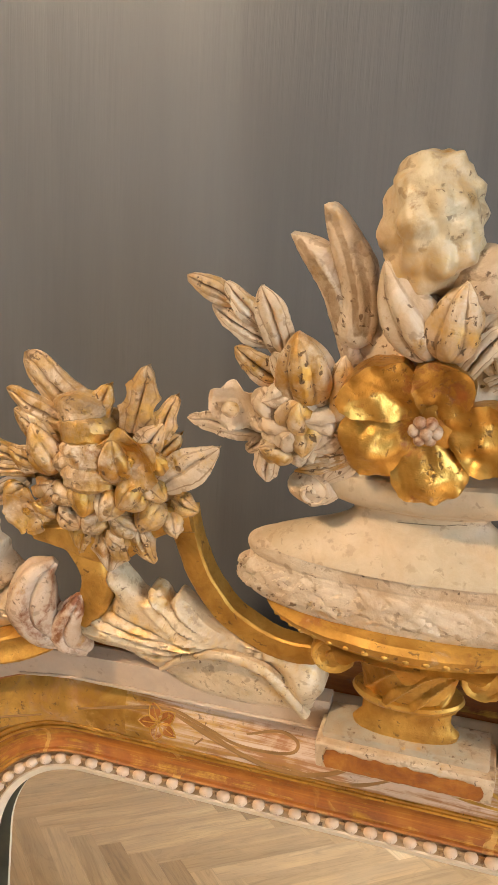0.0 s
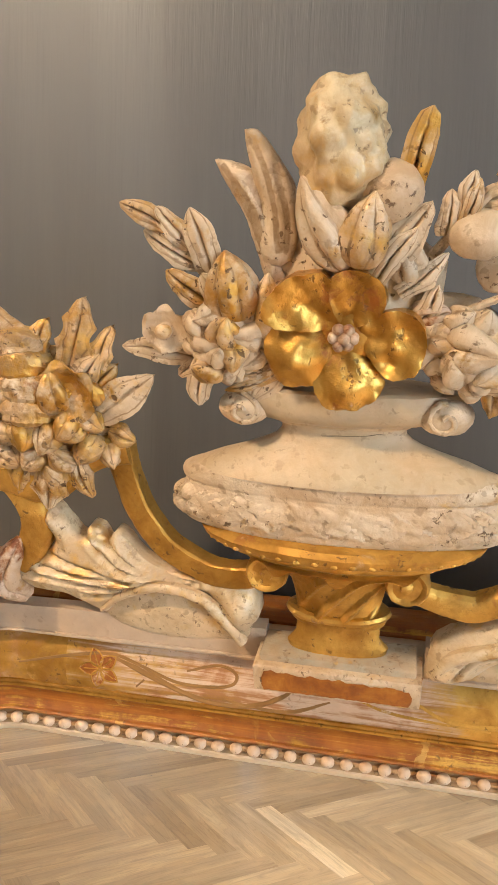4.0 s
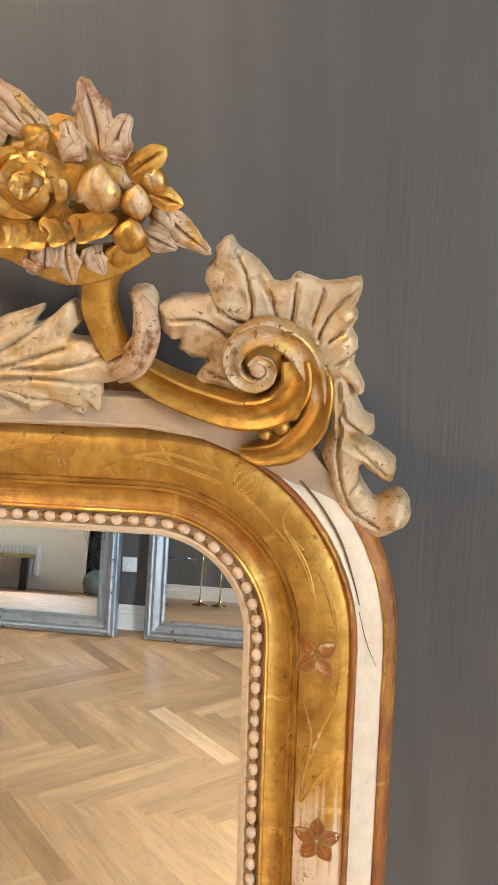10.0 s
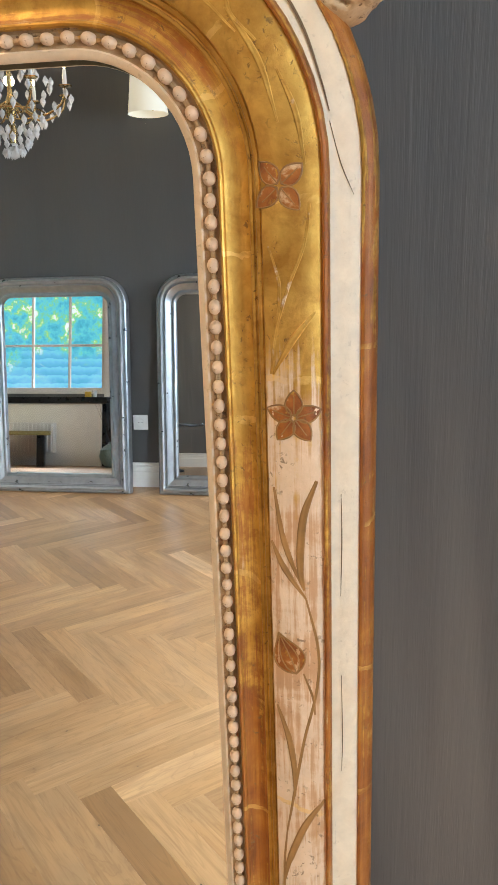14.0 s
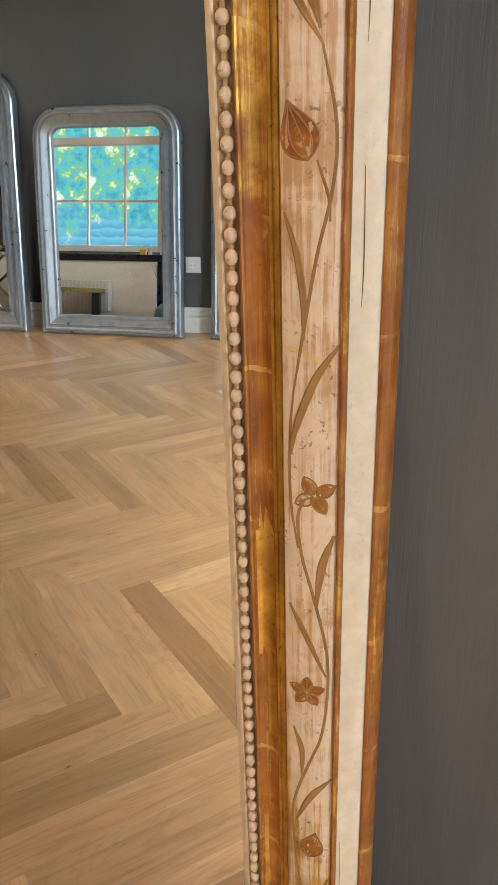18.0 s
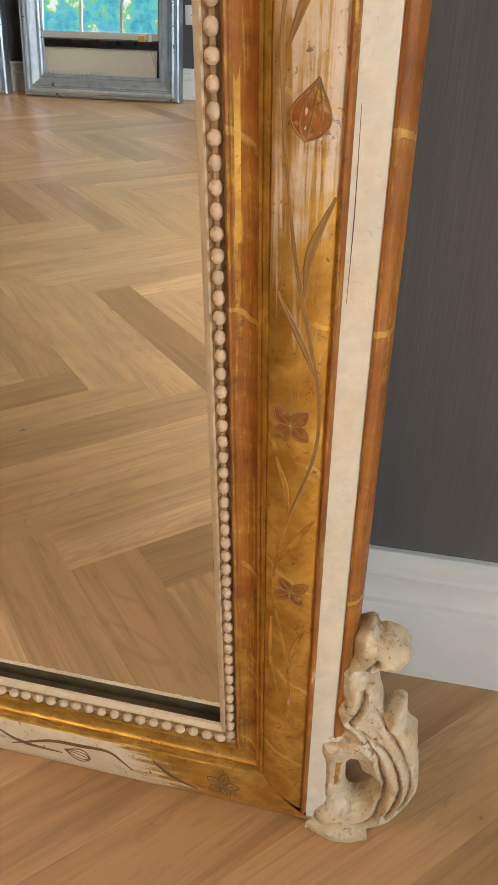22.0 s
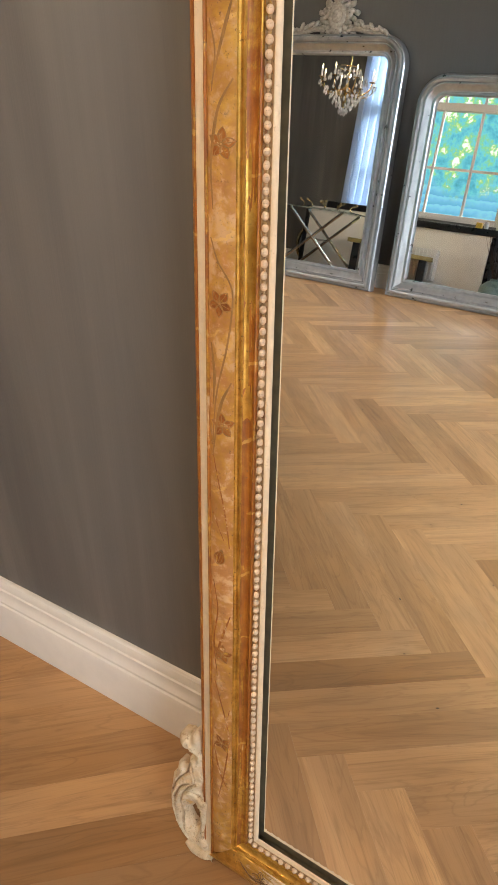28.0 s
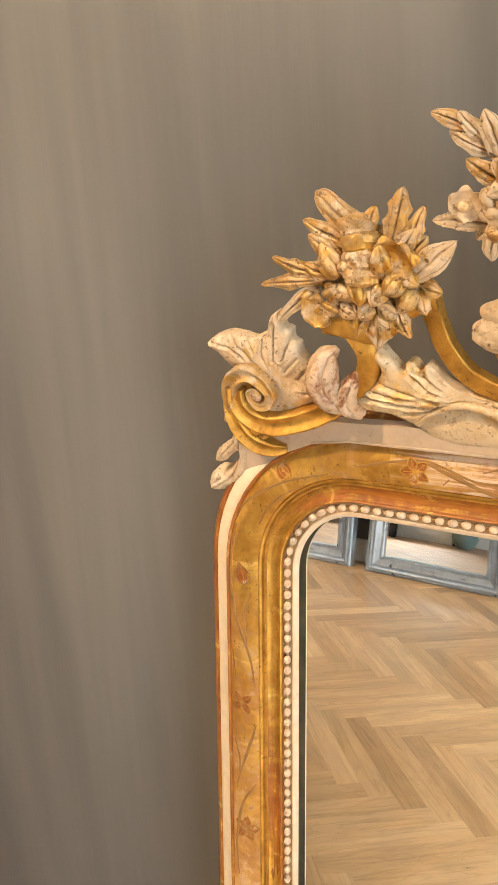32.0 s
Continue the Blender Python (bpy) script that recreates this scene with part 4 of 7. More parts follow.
FACET = [(1.0, -0.9), (1.0, 0.15), (0.62, 0.62), (0.15, 0.80), (-0.15, 0.80), (-0.62, 0.62), (-1.0, 0.15), (-1.0, -0.9)]
SLAB = [(1.0, -0.9), (1.0, 0.30), (0.86, 0.46), (0.10, 0.52), (-0.62, 0.40), (-0.74, 0.30), (-1.0, -0.05), (-1.0, -0.9)]
TWIST = [(r * math.cos(a), r * math.sin(a)) for a, r in ((0.0, 1.0), (0.5, 1.0), (0.95, 0.98), (1.2, 0.74), (1.45, 0.98), (1.9, 1.0), (2.25, 0.96), (2.5, 0.72), (2.75, 0.96), (3.14, 1.0), (3.9, 1.0), (4.7, 0.9), (5.5, 1.0))]
HOLLOW = [(1.0, -0.9), (1.0, 0.30), (0.92, 0.56), (0.76, 0.66), (0.60, 0.56), (0.35, 0.30), (0.0, 0.20), (-0.35, 0.30), (-0.60, 0.56), (-0.76, 0.66), (-0.92, 0.56), (-1.0, 0.30), (-1.0, -0.9)]


def spiral(cu, cs, r0, r1, a0, a1, w0, w1, h0=0.0, h1=3.0, n=14, squash=1.0):
    """Points of a volute: radius r0 to r1 while the angle goes from a0 to a1 degrees."""
    out = []
    for i in range(n + 1):
        t = i / n
        a, r = radians(a0 + (a1 - a0) * t), r0 + (r1 - r0) * t**0.85
        out.append((cu + r * math.cos(a), cs + squash * r * math.sin(a), h0 + (h1 - h0) * t, w0 + (w1 - w0) * t))
    return out


def blossom(name, centre, radius, petals, material, heart_material, cup=0.5, tilt=(0, 0), label="", phase=0.0, rag=0.12, m=CREST):
    """An open flower: cupped petals round a small knobbed heart."""
    c = Vector(centre)
    rot = Euler((radians(tilt[0]), radians(tilt[1]), 0)).to_matrix()
    bm = bmesh.new()
    lathe(bm, [(0.0, -0.10 * radius), (0.30 * radius, -0.06 * radius), (0.34 * radius, 0.02 * radius), (0.2 * radius, 0.06 * radius), (0.0, 0.07 * radius)], 14)
    for v in bm.verts:
        v.co = c + rot @ v.co
    root = carve(name, bm, material, gilt_mirror, label, m=m)
    for k in range(petals):
        a = 2 * math.pi * k / petals + phase
        bm = bmesh.new()
        rr = radius * crnd.uniform(0.95, 1.05)
        e1, e2 = Vector((math.cos(a), math.sin(a), 0)), Vector((-math.sin(a), math.cos(a), 0))
        semi, wide, rings, seg = 0.48 * rr, 0.47 * rr * math.sin(math.pi / petals) / 0.588 * 1.12, 7, 28
        top = []
        for i in range(rings + 1):
            q = i / rings
            row = []
            for j in range(seg):
                th = 2 * math.pi * j / seg
                rim = 1 + rag * (0.5 * math.sin(3 * th + k * 1.7) + 0.35 * math.sin(5 * th + k)) * q
                ax = 0.54 * rr + semi * q * math.cos(th) * rim
                ay = wide * q * math.sin(th) * rim * (0.80 + 0.28 * ax / rr)
                d = ax / rr
                z = radius * (cup * (d**1.4) - 0.05 + 0.16 * (ay / wide) ** 2 * d - 0.22 * max(0, d - 0.82) / 0.2 + 0.015 * math.sin(9 * th) * q)
                row.append((ax, ay, z))
            top.append(row)
        def put(row, dz):
            return [c + rot @ (e1 * ax + e2 * ay + Vector((0, 0, z - dz))) for ax, ay, z in row]
        rows = [put(r, 0) for r in top] + [put(top[-1], 0.06 * radius)] + [put(r, 0.075 * radius) for r in reversed(top[1:-1])]
        grid_mesh(bm, rows, closed_v=True)
        bmesh.ops.remove_doubles(bm, verts=bm.verts, dist=1e-4)
        carve("petal", bm, material, root, m=m, rough=0.45)
    for k in range(6):
        a = 2 * math.pi * k / 5
        off = rot @ (Vector((0.10 * radius * math.cos(a), 0.10 * radius * math.sin(a), 0.12 * radius)) if k < 5 else Vector((0, 0, 0.15 * radius)))
        lump("stamen", c + off, (0.085 * radius,) * 3, heart_material, root, sub=2, m=m)
    return root


# -- plinth, urn --
bm = bmesh.new()
box(bm, (-43, 10, -6), (39, 25, 17), 1.2)
block = carve("plinth_block", bm, M_CREAM, label="cream block with a front rubbed to red bole", rough=0.5)
bm = bmesh.new()
rows = []
for i in range(61):
    u = -38.5 + 73.0 * i / 60
    ragged = 1.6 * noise.noise(Vector((u * 0.35, 1.5, 0)))
    top, foot_s = 21.6 + ragged - 0.018 * (u - 20), 11.6 + 0.5 * noise.noise(Vector((u * 0.5, 7.5, 0)))
    if i in (0, 60):
        top, foot_s = 18.0, 14.5
    rows.append([(u + 0.9 * noise.noise(Vector((k * 2.3, i, 4))), foot_s + (top - foot_s) * k / 6, 17.75) for k in range(7)])
grid_mesh(bm, rows)
carve("rubbed_panel", bm, M_REDBLOCK, block, "red bole bared by rubbing", rough=0.1)
bm = bmesh.new()
box(bm, (-40, 24.6, -8), (36, 29, 13), 1.0)
carve("plinth_top", bm, M_DIRT, label="soiled grey-green ledge", rough=0.9)
UC = -3.0


def urn_part(name, prof, material, label="", flute=0, parent=None, depth=0.30, seg=48, swirl=0.0, amp=0.06, h0=1.0):
    """Half-round turned form about the s axis. prof: (radius, s)."""
    bm = bmesh.new()
    rows = []
    for r, s in prof:
        row = []
        for k in range(seg):
            a = 2 * math.pi * k / seg
            ridge = amp * r * max(0.0, math.sin(flute * (math.cos(a) + swirl * s))) ** 1.5 * max(0.0, math.sin(a)) ** 0.5 if flute else 0.0
            row.append((UC + r * math.cos(a), s, h0 + r * depth * math.sin(a) + ridge))
        rows.append(row)
    grid_mesh(bm, rows, closed_v=True, cap=True)
    return carve(name, bm, material, parent, label, rough=0.35, angle=30)


urn = urn_part("urn", [(24, 28), (25, 32), (22.5, 35), (20.5, 38), (20.5, 44), (22.5, 45.6), (23.5, 47.5), (23, 50), (21, 51.5)], M_MATTE, "ochre gilt urn foot")
urn_part("foot_ring", [(21.2, 49.6), (24.6, 50.2), (25.8, 52.0), (24.8, 53.8), (20.5, 54.6)], M_BRIGHT, "bright burnished ring", parent=urn, depth=0.5)
urn_part("fluted_cup", [tuple(q) for q in spline([(20, 53.5), (20.5, 58), (22, 65), (25, 73), (31, 80), (40, 83.4), (46, 84.2)], 6)], M_MATTE, "spirally fluted ochre cup", flute=10, swirl=-0.036, parent=urn, depth=0.55, amp=0.16, seg=180)
urn_part("gilt_moulding", [(44, 82), (48, 83), (49, 85), (56, 87.5), (57, 89.5), (63, 91), (65.5, 93), (67, 96), (60, 98)], M_MATTE, parent=urn, depth=0.44)
bowl_prof = [(64, 97.0), (70, 97.2), (74.5, 99.0), (77.0, 103), (77.4, 107), (76.6, 112), (75, 116), (73.6, 118), (73.2, 119), (74.4, 120.2), (74.8, 123), (73.4, 126), (70, 127.5)]
brnd = random.Random(8)
laurel = []
for k in range(120):
    la, ls = math.pi * (0.02 + 0.96 * (k + brnd.uniform(-0.4, 0.4)) / 120), brnd.choice((104.5, 108.5, 112.5)) + brnd.uniform(-1.2, 1.2)
    laurel.append((la, ls, brnd.choice((-1, 1)) * brnd.uniform(0.25, 0.8), brnd.uniform(5.0, 7.6), brnd.uniform(1.2, 1.9)))
bm = bmesh.new()
rows = []
prof = spline(bowl_prof, 4)
for r, sv in prof:
    row = []
    for k in range(380):
        a = 2 * math.pi * k / 380
        rr = r
        if 0 < a < math.pi and 100 < sv < 117.5:
            rise = 0.0
            for la, ls, lt, ll, lw in laurel:
                dx, dy = (a - la) * 62.0, sv - ls
                if abs(dx) < 8 and abs(dy) < 6:
                    p, g = dx * math.cos(lt) + dy * math.sin(lt), -dx * math.sin(lt) + dy * math.cos(lt)
                    e = 1 - (p / ll) ** 2 - (g / lw) ** 2
                    if e > 0:
                        rise = max(rise, 4.6 * e**0.5 - 1.3 * math.exp(-((g / 0.35) ** 2)))
            rr += rise - 0.5
        row.append((UC + rr * math.cos(a), sv, 1 + rr * 0.27 * math.sin(a)))
    rows.append(row)
grid_mesh(bm, rows, closed_v=True, cap=True)
bowl = carve("bowl", bm, M_CREAM, urn, "cream bowl with a worn laurel relief", rough=0.22, angle=35)
for k in range(21):
    a = math.pi * (0.08 + 0.84 * k / 20)
    lump("pearl", (UC + 63.6 * math.cos(a), 92.8, 1 + 63.6 * 0.447 * math.sin(a)), (1.6, 1.3, 1.4), M_MATTE, urn, sub=2, rough=0.2)
urn_part("shoulder", [(71, 126), (67, 128.5), (57, 132.5), (45, 136.5), (36, 140), (30.5, 143), (27.6, 146), (27.4, 149), (29.5, 152.5)], M_SMOOTH, "smooth cream shoulder and neck with a hairline crack", parent=urn)
urn_part("rim", [(29, 149), (31.5, 150.5), (40, 152), (48, 155), (51.5, 159), (52, 163), (49, 166), (44, 167)], M_SMOOTH, parent=urn)
for sgn in (-1, 1):
    lump("rim_roll", (UC + sgn * 43, 157, 7), (12, 8.5, 8), M_CREAM, urn, rough=0.8)
    scroll("rim_volute", spiral(UC + sgn * 43, 157, 8, 1.6, 90, 90 + sgn * 420, 1.6, 1.0, 12, 16), M_CREAM, urn)
bm = bmesh.new()
tube(bm, [(-29, 146.5, 3.2, 0.22), (-18, 144.8, 7.4, 0.25), (-8, 146.0, 9.2, 0.22), (4, 146.4, 9.0, 0.2), (14, 147.2, 7.4, 0.24), (22, 146.4, 4.4, 0.2)], 6, 5, up=(0, 0, 1))
carve("crack", bm, M_DARK, urn, "dark hairline crack", rough=0.3)

# -- the big gold flower and the bouquet --
def gold_flower():
    """Five broad dished petals with rolled rims, each of its own size, round a knobbed heart."""
    c = Vector((-2, 194, 20))
    root = lump("gold_flower", c + Vector((0, 0, -3)), (14, 12, 5), M_BRIGHT, label="burnished gold five-petalled flower")
    for out, lift, rise, bumps in (
        ([(-4, 197), (-18, 195), (-33, 199), (-33, 208), (-25, 216), (-11, 219), (-5, 210)], -3.0, 9.0, ()),
        ([(-3, 197), (-8, 208), (-6, 218), (4, 221), (13, 214), (13, 204), (4, 198)], -3.0, 9.0, ()),
        ([(2, 195), (10, 203), (24, 204), (30, 194), (26, 180), (14, 178), (6, 188)], -1.5, 6.0, ((18, 190, 3, 3), (22, 197, -2, 3), (15, 183, -2, 3))),
        ([(0, 190), (10, 181), (15, 173), (6, 164), (-8, 163), (-14, 173), (-8, 186)], 3.0, 1.5, ((0, 171, 3, 6),)),
        ([(-5, 193), (-6, 184), (-12, 173), (-26, 172), (-34, 183), (-32, 195), (-18, 198)], 4.0, 0.0, ((-22, 184, 4, 8),)),
    ):
        plate("petal", out, [[(-2, 194), (sum(q[0] for q in out) / 7, sum(q[1] for q in out) / 7)]], M_BRIGHT, root, h=20, lift=lift, edge=7.0, thick=5, depth=0.8, width=1.6, slope=(-2, 194, rise), bumps=bumps, ripple=1.2, rough=0.7, angle=75)
    for k in range(7):
        a = 2 * math.pi * k / 6
        off = Vector((4.0 * math.cos(a), 3.4 * math.sin(a), 5.5)) if k < 6 else Vector((0.5, 0, 7.0))
        lump("stamen", c + off, (2.6, 2.6, 2.6), M_PINK, root, sub=2, rough=2.0, freq=0.3)


gold_flower()
bm = bmesh.new()
bmesh.ops.create_icosphere(bm, subdivisions=5, radius=1)
for v in bm.verts:
    t = (v.co.y + 1) / 2
    w = 16.0 * (0.94 + 0.10 * math.sin(math.pi * min(1, 0.15 + 0.72 * t)))
    fl = max(-1.0, min(1.0, v.co.y * 1.18))
    p = Vector((-5.0 + v.co.x * w - 1.0 * fl, 265 + fl * 22.0, 20 + v.co.z * 14))
    cell = noise.cell(Vector((p.x, p.y, p.z)) * 0.02)
    f, pts = noise.voronoi(p * 0.115)
    p += v.co * (5.0 * (0.5 - f[0]) + 1.8 * noise.noise(p * 0.10) + 0.7 * noise.noise(p * 0.3))
    v.co = p
carve("pine_cone", bm, M_CONE, label="knobbly cream and gold cone", rough=0.3, angle=80)
lump("bouquet_core", (0, 208, 6), (34, 38, 14), M_CREAM, rough=2.0, freq=0.09)
lump("bouquet_core", (-38, 186, 4), (24, 20, 9), M_CREAM, rough=2.4, freq=0.12)
lump("bouquet_core", (40, 190, 4), (20, 18, 9), M_CREAM, rough=2.4, freq=0.12)
for base, tip, wd, mt, kw in (
    ((18, 236, 16), (26.5, 277.0, 22), 10.5, M_CREAM_GOLD, dict(fat=0.55, cup=0.1)),
    ((12, 220, 22), (28.5, 245.0, 24), 14, M_CREAM, dict(cup=0.2)),
    ((8, 214, 24), (24, 236.0, 26), 9, M_CREAM, dict()),
    ((22, 200, 16), (38, 204, 18), 13, M_PINK, dict()),
    ((18, 210, 20), (36, 226, 18), 11, M_CREAM, dict(notch=2)),
    ((26, 196, 14), (33, 214, 20), 11, M_CREAM, dict()),
):
    leaf("leaf", base, tip, wd, mt, **kw)
bud("bud", (-2, 221, 21), (-19, 254, 27), 11.5, M_CREAM, lobes=6, groove=0.30, twist=0.15)
bud("bud", (3, 222, 25), (8.5, 249, 29), 10.5, M_CREAM_GOLD, lobes=6, groove=0.26, twist=0.2)
lump("smooth_bud", (14, 248, 21), (11.5, 12, 9), M_CREAM, rough=0.4)
bud("bud", (22, 214, 16), (20, 233, 21), 8, M_CREAM, lobes=5, groove=0.35)
plate("leaf", [(-42, 270), (-37, 269), (-26, 254), (-23, 244), (-24, 222), (-36, 222), (-36, 243), (-40.5, 258)], [[(-39, 266), (-32, 250), (-29, 226)], [(-30, 257), (-26, 240), (-26, 226)]], M_CREAM, h=15, lift=4, edge=4, depth=1.2)
plate("leaf", [(-54.5, 259.5), (-49, 258.5), (-40, 255), (-34, 246), (-28, 220), (-22, 203), (-33, 208), (-42, 236), (-50, 250)], [[(-51, 257), (-41, 244), (-29, 214)], [(-41, 253), (-33, 236), (-27, 214)], [(-47, 250), (-38, 232), (-31, 212)]], M_CREAM, h=13, lift=5, edge=4, depth=1.2)
for out, vein, mt in (
    ([(57, 210), (50, 211), (46, 219), (50, 227), (58, 230), (64, 227), (66.5, 218), (62, 211)], [[(57, 211), (57, 220), (56, 228)]], M_CREAM),
    ([(67, 214), (69, 222), (76, 226), (91, 226.5), (91.5, 220), (84, 210), (75, 211)], [[(69, 216), (78, 219), (90, 225)], [(74, 222), (80, 223)], [(77, 214), (83, 215)]], M_CREAM_GOLD),
    ([(57, 204), (65, 211), (74, 210), (80.5, 202), (78, 190), (74, 186.5), (66, 191), (60, 197)], [[(60, 204), (69, 199), (76, 189)], [(67, 206), (74, 200)]], M_CREAM),
):
    plate("leaf", out, vein, mt, h=12, lift=4, edge=5, thick=4, depth=0.9, width=1.1, rough=0.6)
# left spray
scroll("stem", [(-40, 196, 10, 2.4), (-56, 216, 12, 1.7), (-68, 228, 14, 1.3), (-82, 238, 16, 0.9)], M_CREAM, sides=8)
for base, tip, wd, mt in (((-74, 234, 14), (-94, 244, 17), 9.5, M_CREAM_GOLD), ((-65, 226, 15), (-78, 242.5, 18), 10, M_CREAM), ((-57, 216, 15), (-64.5, 242, 19), 15, M_CREAM), ((-62, 218, 12), (-85, 233, 14), 9.5, M_CREAM),
                          ((-57, 203, 13), (-76, 217, 15), 13, M_CREAM_GOLD), ((-50, 198, 13), (-61, 216, 17), 12, M_CREAM)):
    leaf("leaf", base, tip, wd, mt, cup=0.18, thick=4.0, arch=3.0)
bud("bud", (-47, 197, 15), (-50, 226, 19), 12.5, M_CREAM_GOLD, lobes=6, groove=0.25, twist=0.1)
bud("bud", (-36, 190, 14), (-33, 217, 15), 8.5, M_CREAM_GOLD, lobes=5, groove=0.3)
bud("bud", (-33, 188, 14), (-26, 210, 13), 7.5, M_CREAM, lobes=5, groove=0.3)
blossom("small_flower", (-78.5, 191.5, 13), 10.5, 5, M_CREAM, M_CREAM_GOLD, cup=0.25, label="small cream carved flower", phase=0.3)
lump("berry", (-78.5, 191.5, 16.5), (3.6, 3.6, 3.0), M_CREAM_GOLD, rough=0.8)
for c, r in (((-64, 195, 15), 7), ((-57, 200, 17), 7.5), ((-60, 186, 17), 7.5), ((-51, 192, 19), 8.5), ((-48, 184, 18), 8), ((-58, 177, 15), 9), ((-66, 186, 13), 5.5), ((-46, 200, 17), 7), ((-50, 175, 14), 7), ((-42, 192, 17), 7.5), ((-41, 181, 14), 6.5), ((-54, 183, 21), 5)):
    knot("berry", c, r, M_CREAM if r < 8 else M_CREAM_GOLD, lobes=4)
leaf("leaf", (-66, 178, 9), (-101, 182.5, 9), 12.5, M_CREAM, cup=0.15, side=-1.5)
leaf("leaf", (-62, 177, 8), (-67.5, 156.5, 8), 14, M_CREAM, cup=0.15)
leaf("leaf", (-66, 178, 8), (-76, 170, 8), 7, M_CREAM)
leaf("leaf", (-40, 186, 12), (-41, 164, 14), 16, M_CREAM, cup=0.2)
leaf("leaf", (-28, 182, 12), (-46, 160, 11), 14, M_CREAM, cup=0.2)
for k in range(5):
    leaf("leaf", (-32 + k, 184 - 2 * k, 13), (-45 - 2 * k, 190 - 6 * k, 14), 5, M_CREAM_GOLD, thick=2)
# right spray
scroll("stem", [(30, 224, 13, 2.4), (41, 238, 15, 1.7), (52, 250, 16, 1.4), (61, 261, 17, 1.0)], M_CREAM, sides=8)
scroll("stem", [(34, 196, 12, 2.2), (50, 206, 13, 1.6), (66, 212, 14, 1.3), (74, 214, 14, 1.0)], M_CREAM, sides=8)
for base, tip, wd, mt in (((53, 251, 15), (63, 263.5, 17), 9, M_CREAM_GOLD), ((45, 243, 15), (64.5, 250, 16), 9, M_CREAM), ((41, 240, 17), (43, 255, 18), 9, M_CREAM), ((34, 232, 16), (35, 248.5, 18), 9.5, M_CREAM), ((40, 234, 18), (45, 252, 19), 7, M_CREAM_GOLD),
                          ((52, 172, 13), (81, 182, 15), 10, M_CREAM), ((58, 172, 14), (81, 174, 14), 7, M_CREAM)):
    leaf("leaf", base, tip, wd, mt, cup=0.16, thick=4.0, arch=2.6, vein=0.7)
lump("smooth_bud", (47, 232.5, 17), (12, 9.5, 8), M_CREAM, rough=0.5)
for c, r in (((48, 190, 19), 12), ((38, 192, 17), 8), ((58, 192, 17), 8), ((56, 182, 18), 9), ((43, 181, 18), 9), ((36, 183, 15), 7), ((64, 181, 14), 7.5), ((50, 176, 16), 8), ((60, 198, 14), 6), ((33, 196, 15), 6), ((42, 200, 17), 7), ((51, 199, 18), 7), ((30, 186, 14), 6), ((38, 174, 13), 5.5), ((48, 171, 13), 5.5)):
    knot("berry", c, r, M_CREAM, lobes=4)
for c, r in (((58, 165, 12), 5), ((64, 166, 13), 6.5), ((70, 168, 12), 5.5), ((66, 162, 11), 5)):
    knot("berry", c, r, M_CREAM_GOLD, lobes=3)
scroll("stem", [(70, 172, 10, 1.8), (80, 167, 8, 1.5), (90, 165, 6, 1.3), (101, 160, 5, 2.0), (112, 150, 4, 3.0)], M_CREAM, sides=8)
bud("bud", (86, 166, 7), (102, 160, 8), 4.6, M_CREAM, lobes=4)
bud("bud", (92, 168, 6), (108, 158, 6), 5.0, M_CREAM, lobes=4)

# -- arms that carry the side bouquets --
scroll("scroll_arm", [(-33, 76, 6, 4.4), (-40, 70, 6, 5.8), (-48, 66.5, 4, 6.5), (-59, 65, 3, 6.9), (-71, 67, 2, 7.0), (-89, 77, 1, 7.2), (-102, 95, 0, 7.0), (-108, 114, 0, 6.7), (-111, 132, 0, 7.0)], M_MATTE, section=SLAB, label="ochre gilt scroll arm")
scroll("scroll_arm", [(26, 76, 6, 3.8), (32, 70, 6, 5.0), (41, 65, 4, 5.8), (52, 62, 3, 6.2), (64, 61.5, 2, 6.4), (83, 72, 1, 6.2), (98, 90, 0, 6.1), (107, 111, 0, 5.8), (111, 122, 0, 6.1)], M_MATTE, section=SLAB, label="ochre gilt scroll arm with a bright upper edge")
for sgn, cu in ((-1, -36), (1, 29)):
    bm = bmesh.new()
    lathe(bm, [(9.8, -4), (10.2, 9), (9.9, 14), (9.0, 15.4), (7.8, 15.2), (6.8, 14.0), (3.2, 14.4), (2.6, 15.6), (0.0, 16.0)], 28, (cu, 76, 0))
    carve("arm_knob", bm, M_MATTE, label="round scroll end of the arm", rough=0.6)
for sgn, x0, x1, s0, s1 in ((-1, -104, -190, 129, 108), (1, 112, 197, 116, 112)):
    um = (x0 + x1) / 2
    scroll("platform", [(x0, s0, 3, 7), (x0 + (x1 - x0) * 0.22, s0 - 3, 4, 8), (um, (s0 + s1) / 2 - 10, 5, 9), (x0 + (x1 - x0) * 0.75, (s0 + s1) / 2 - 9, 4, 8), (x1, s1 + 1, 2, 5)], M_MATTE, section=SLAB, label="gilt curved platform")
    if sgn < 0:
        scroll("support", [(-168, 108, 1, 7.5), (-160, 96, 1, 8.2), (-158, 84, 1, 8.2), (-163, 70, 1, 7.8), (-172, 58, 1, 7)], M_MATTE, section=SLAB)
    else:
        scroll("support", [(175, 106, 1, 10), (170, 94, 1, 8.6), (169, 80, 1, 8.2), (172, 66, 1, 7.8), (176, 56, 1, 7)], M_MATTE, section=SLAB)

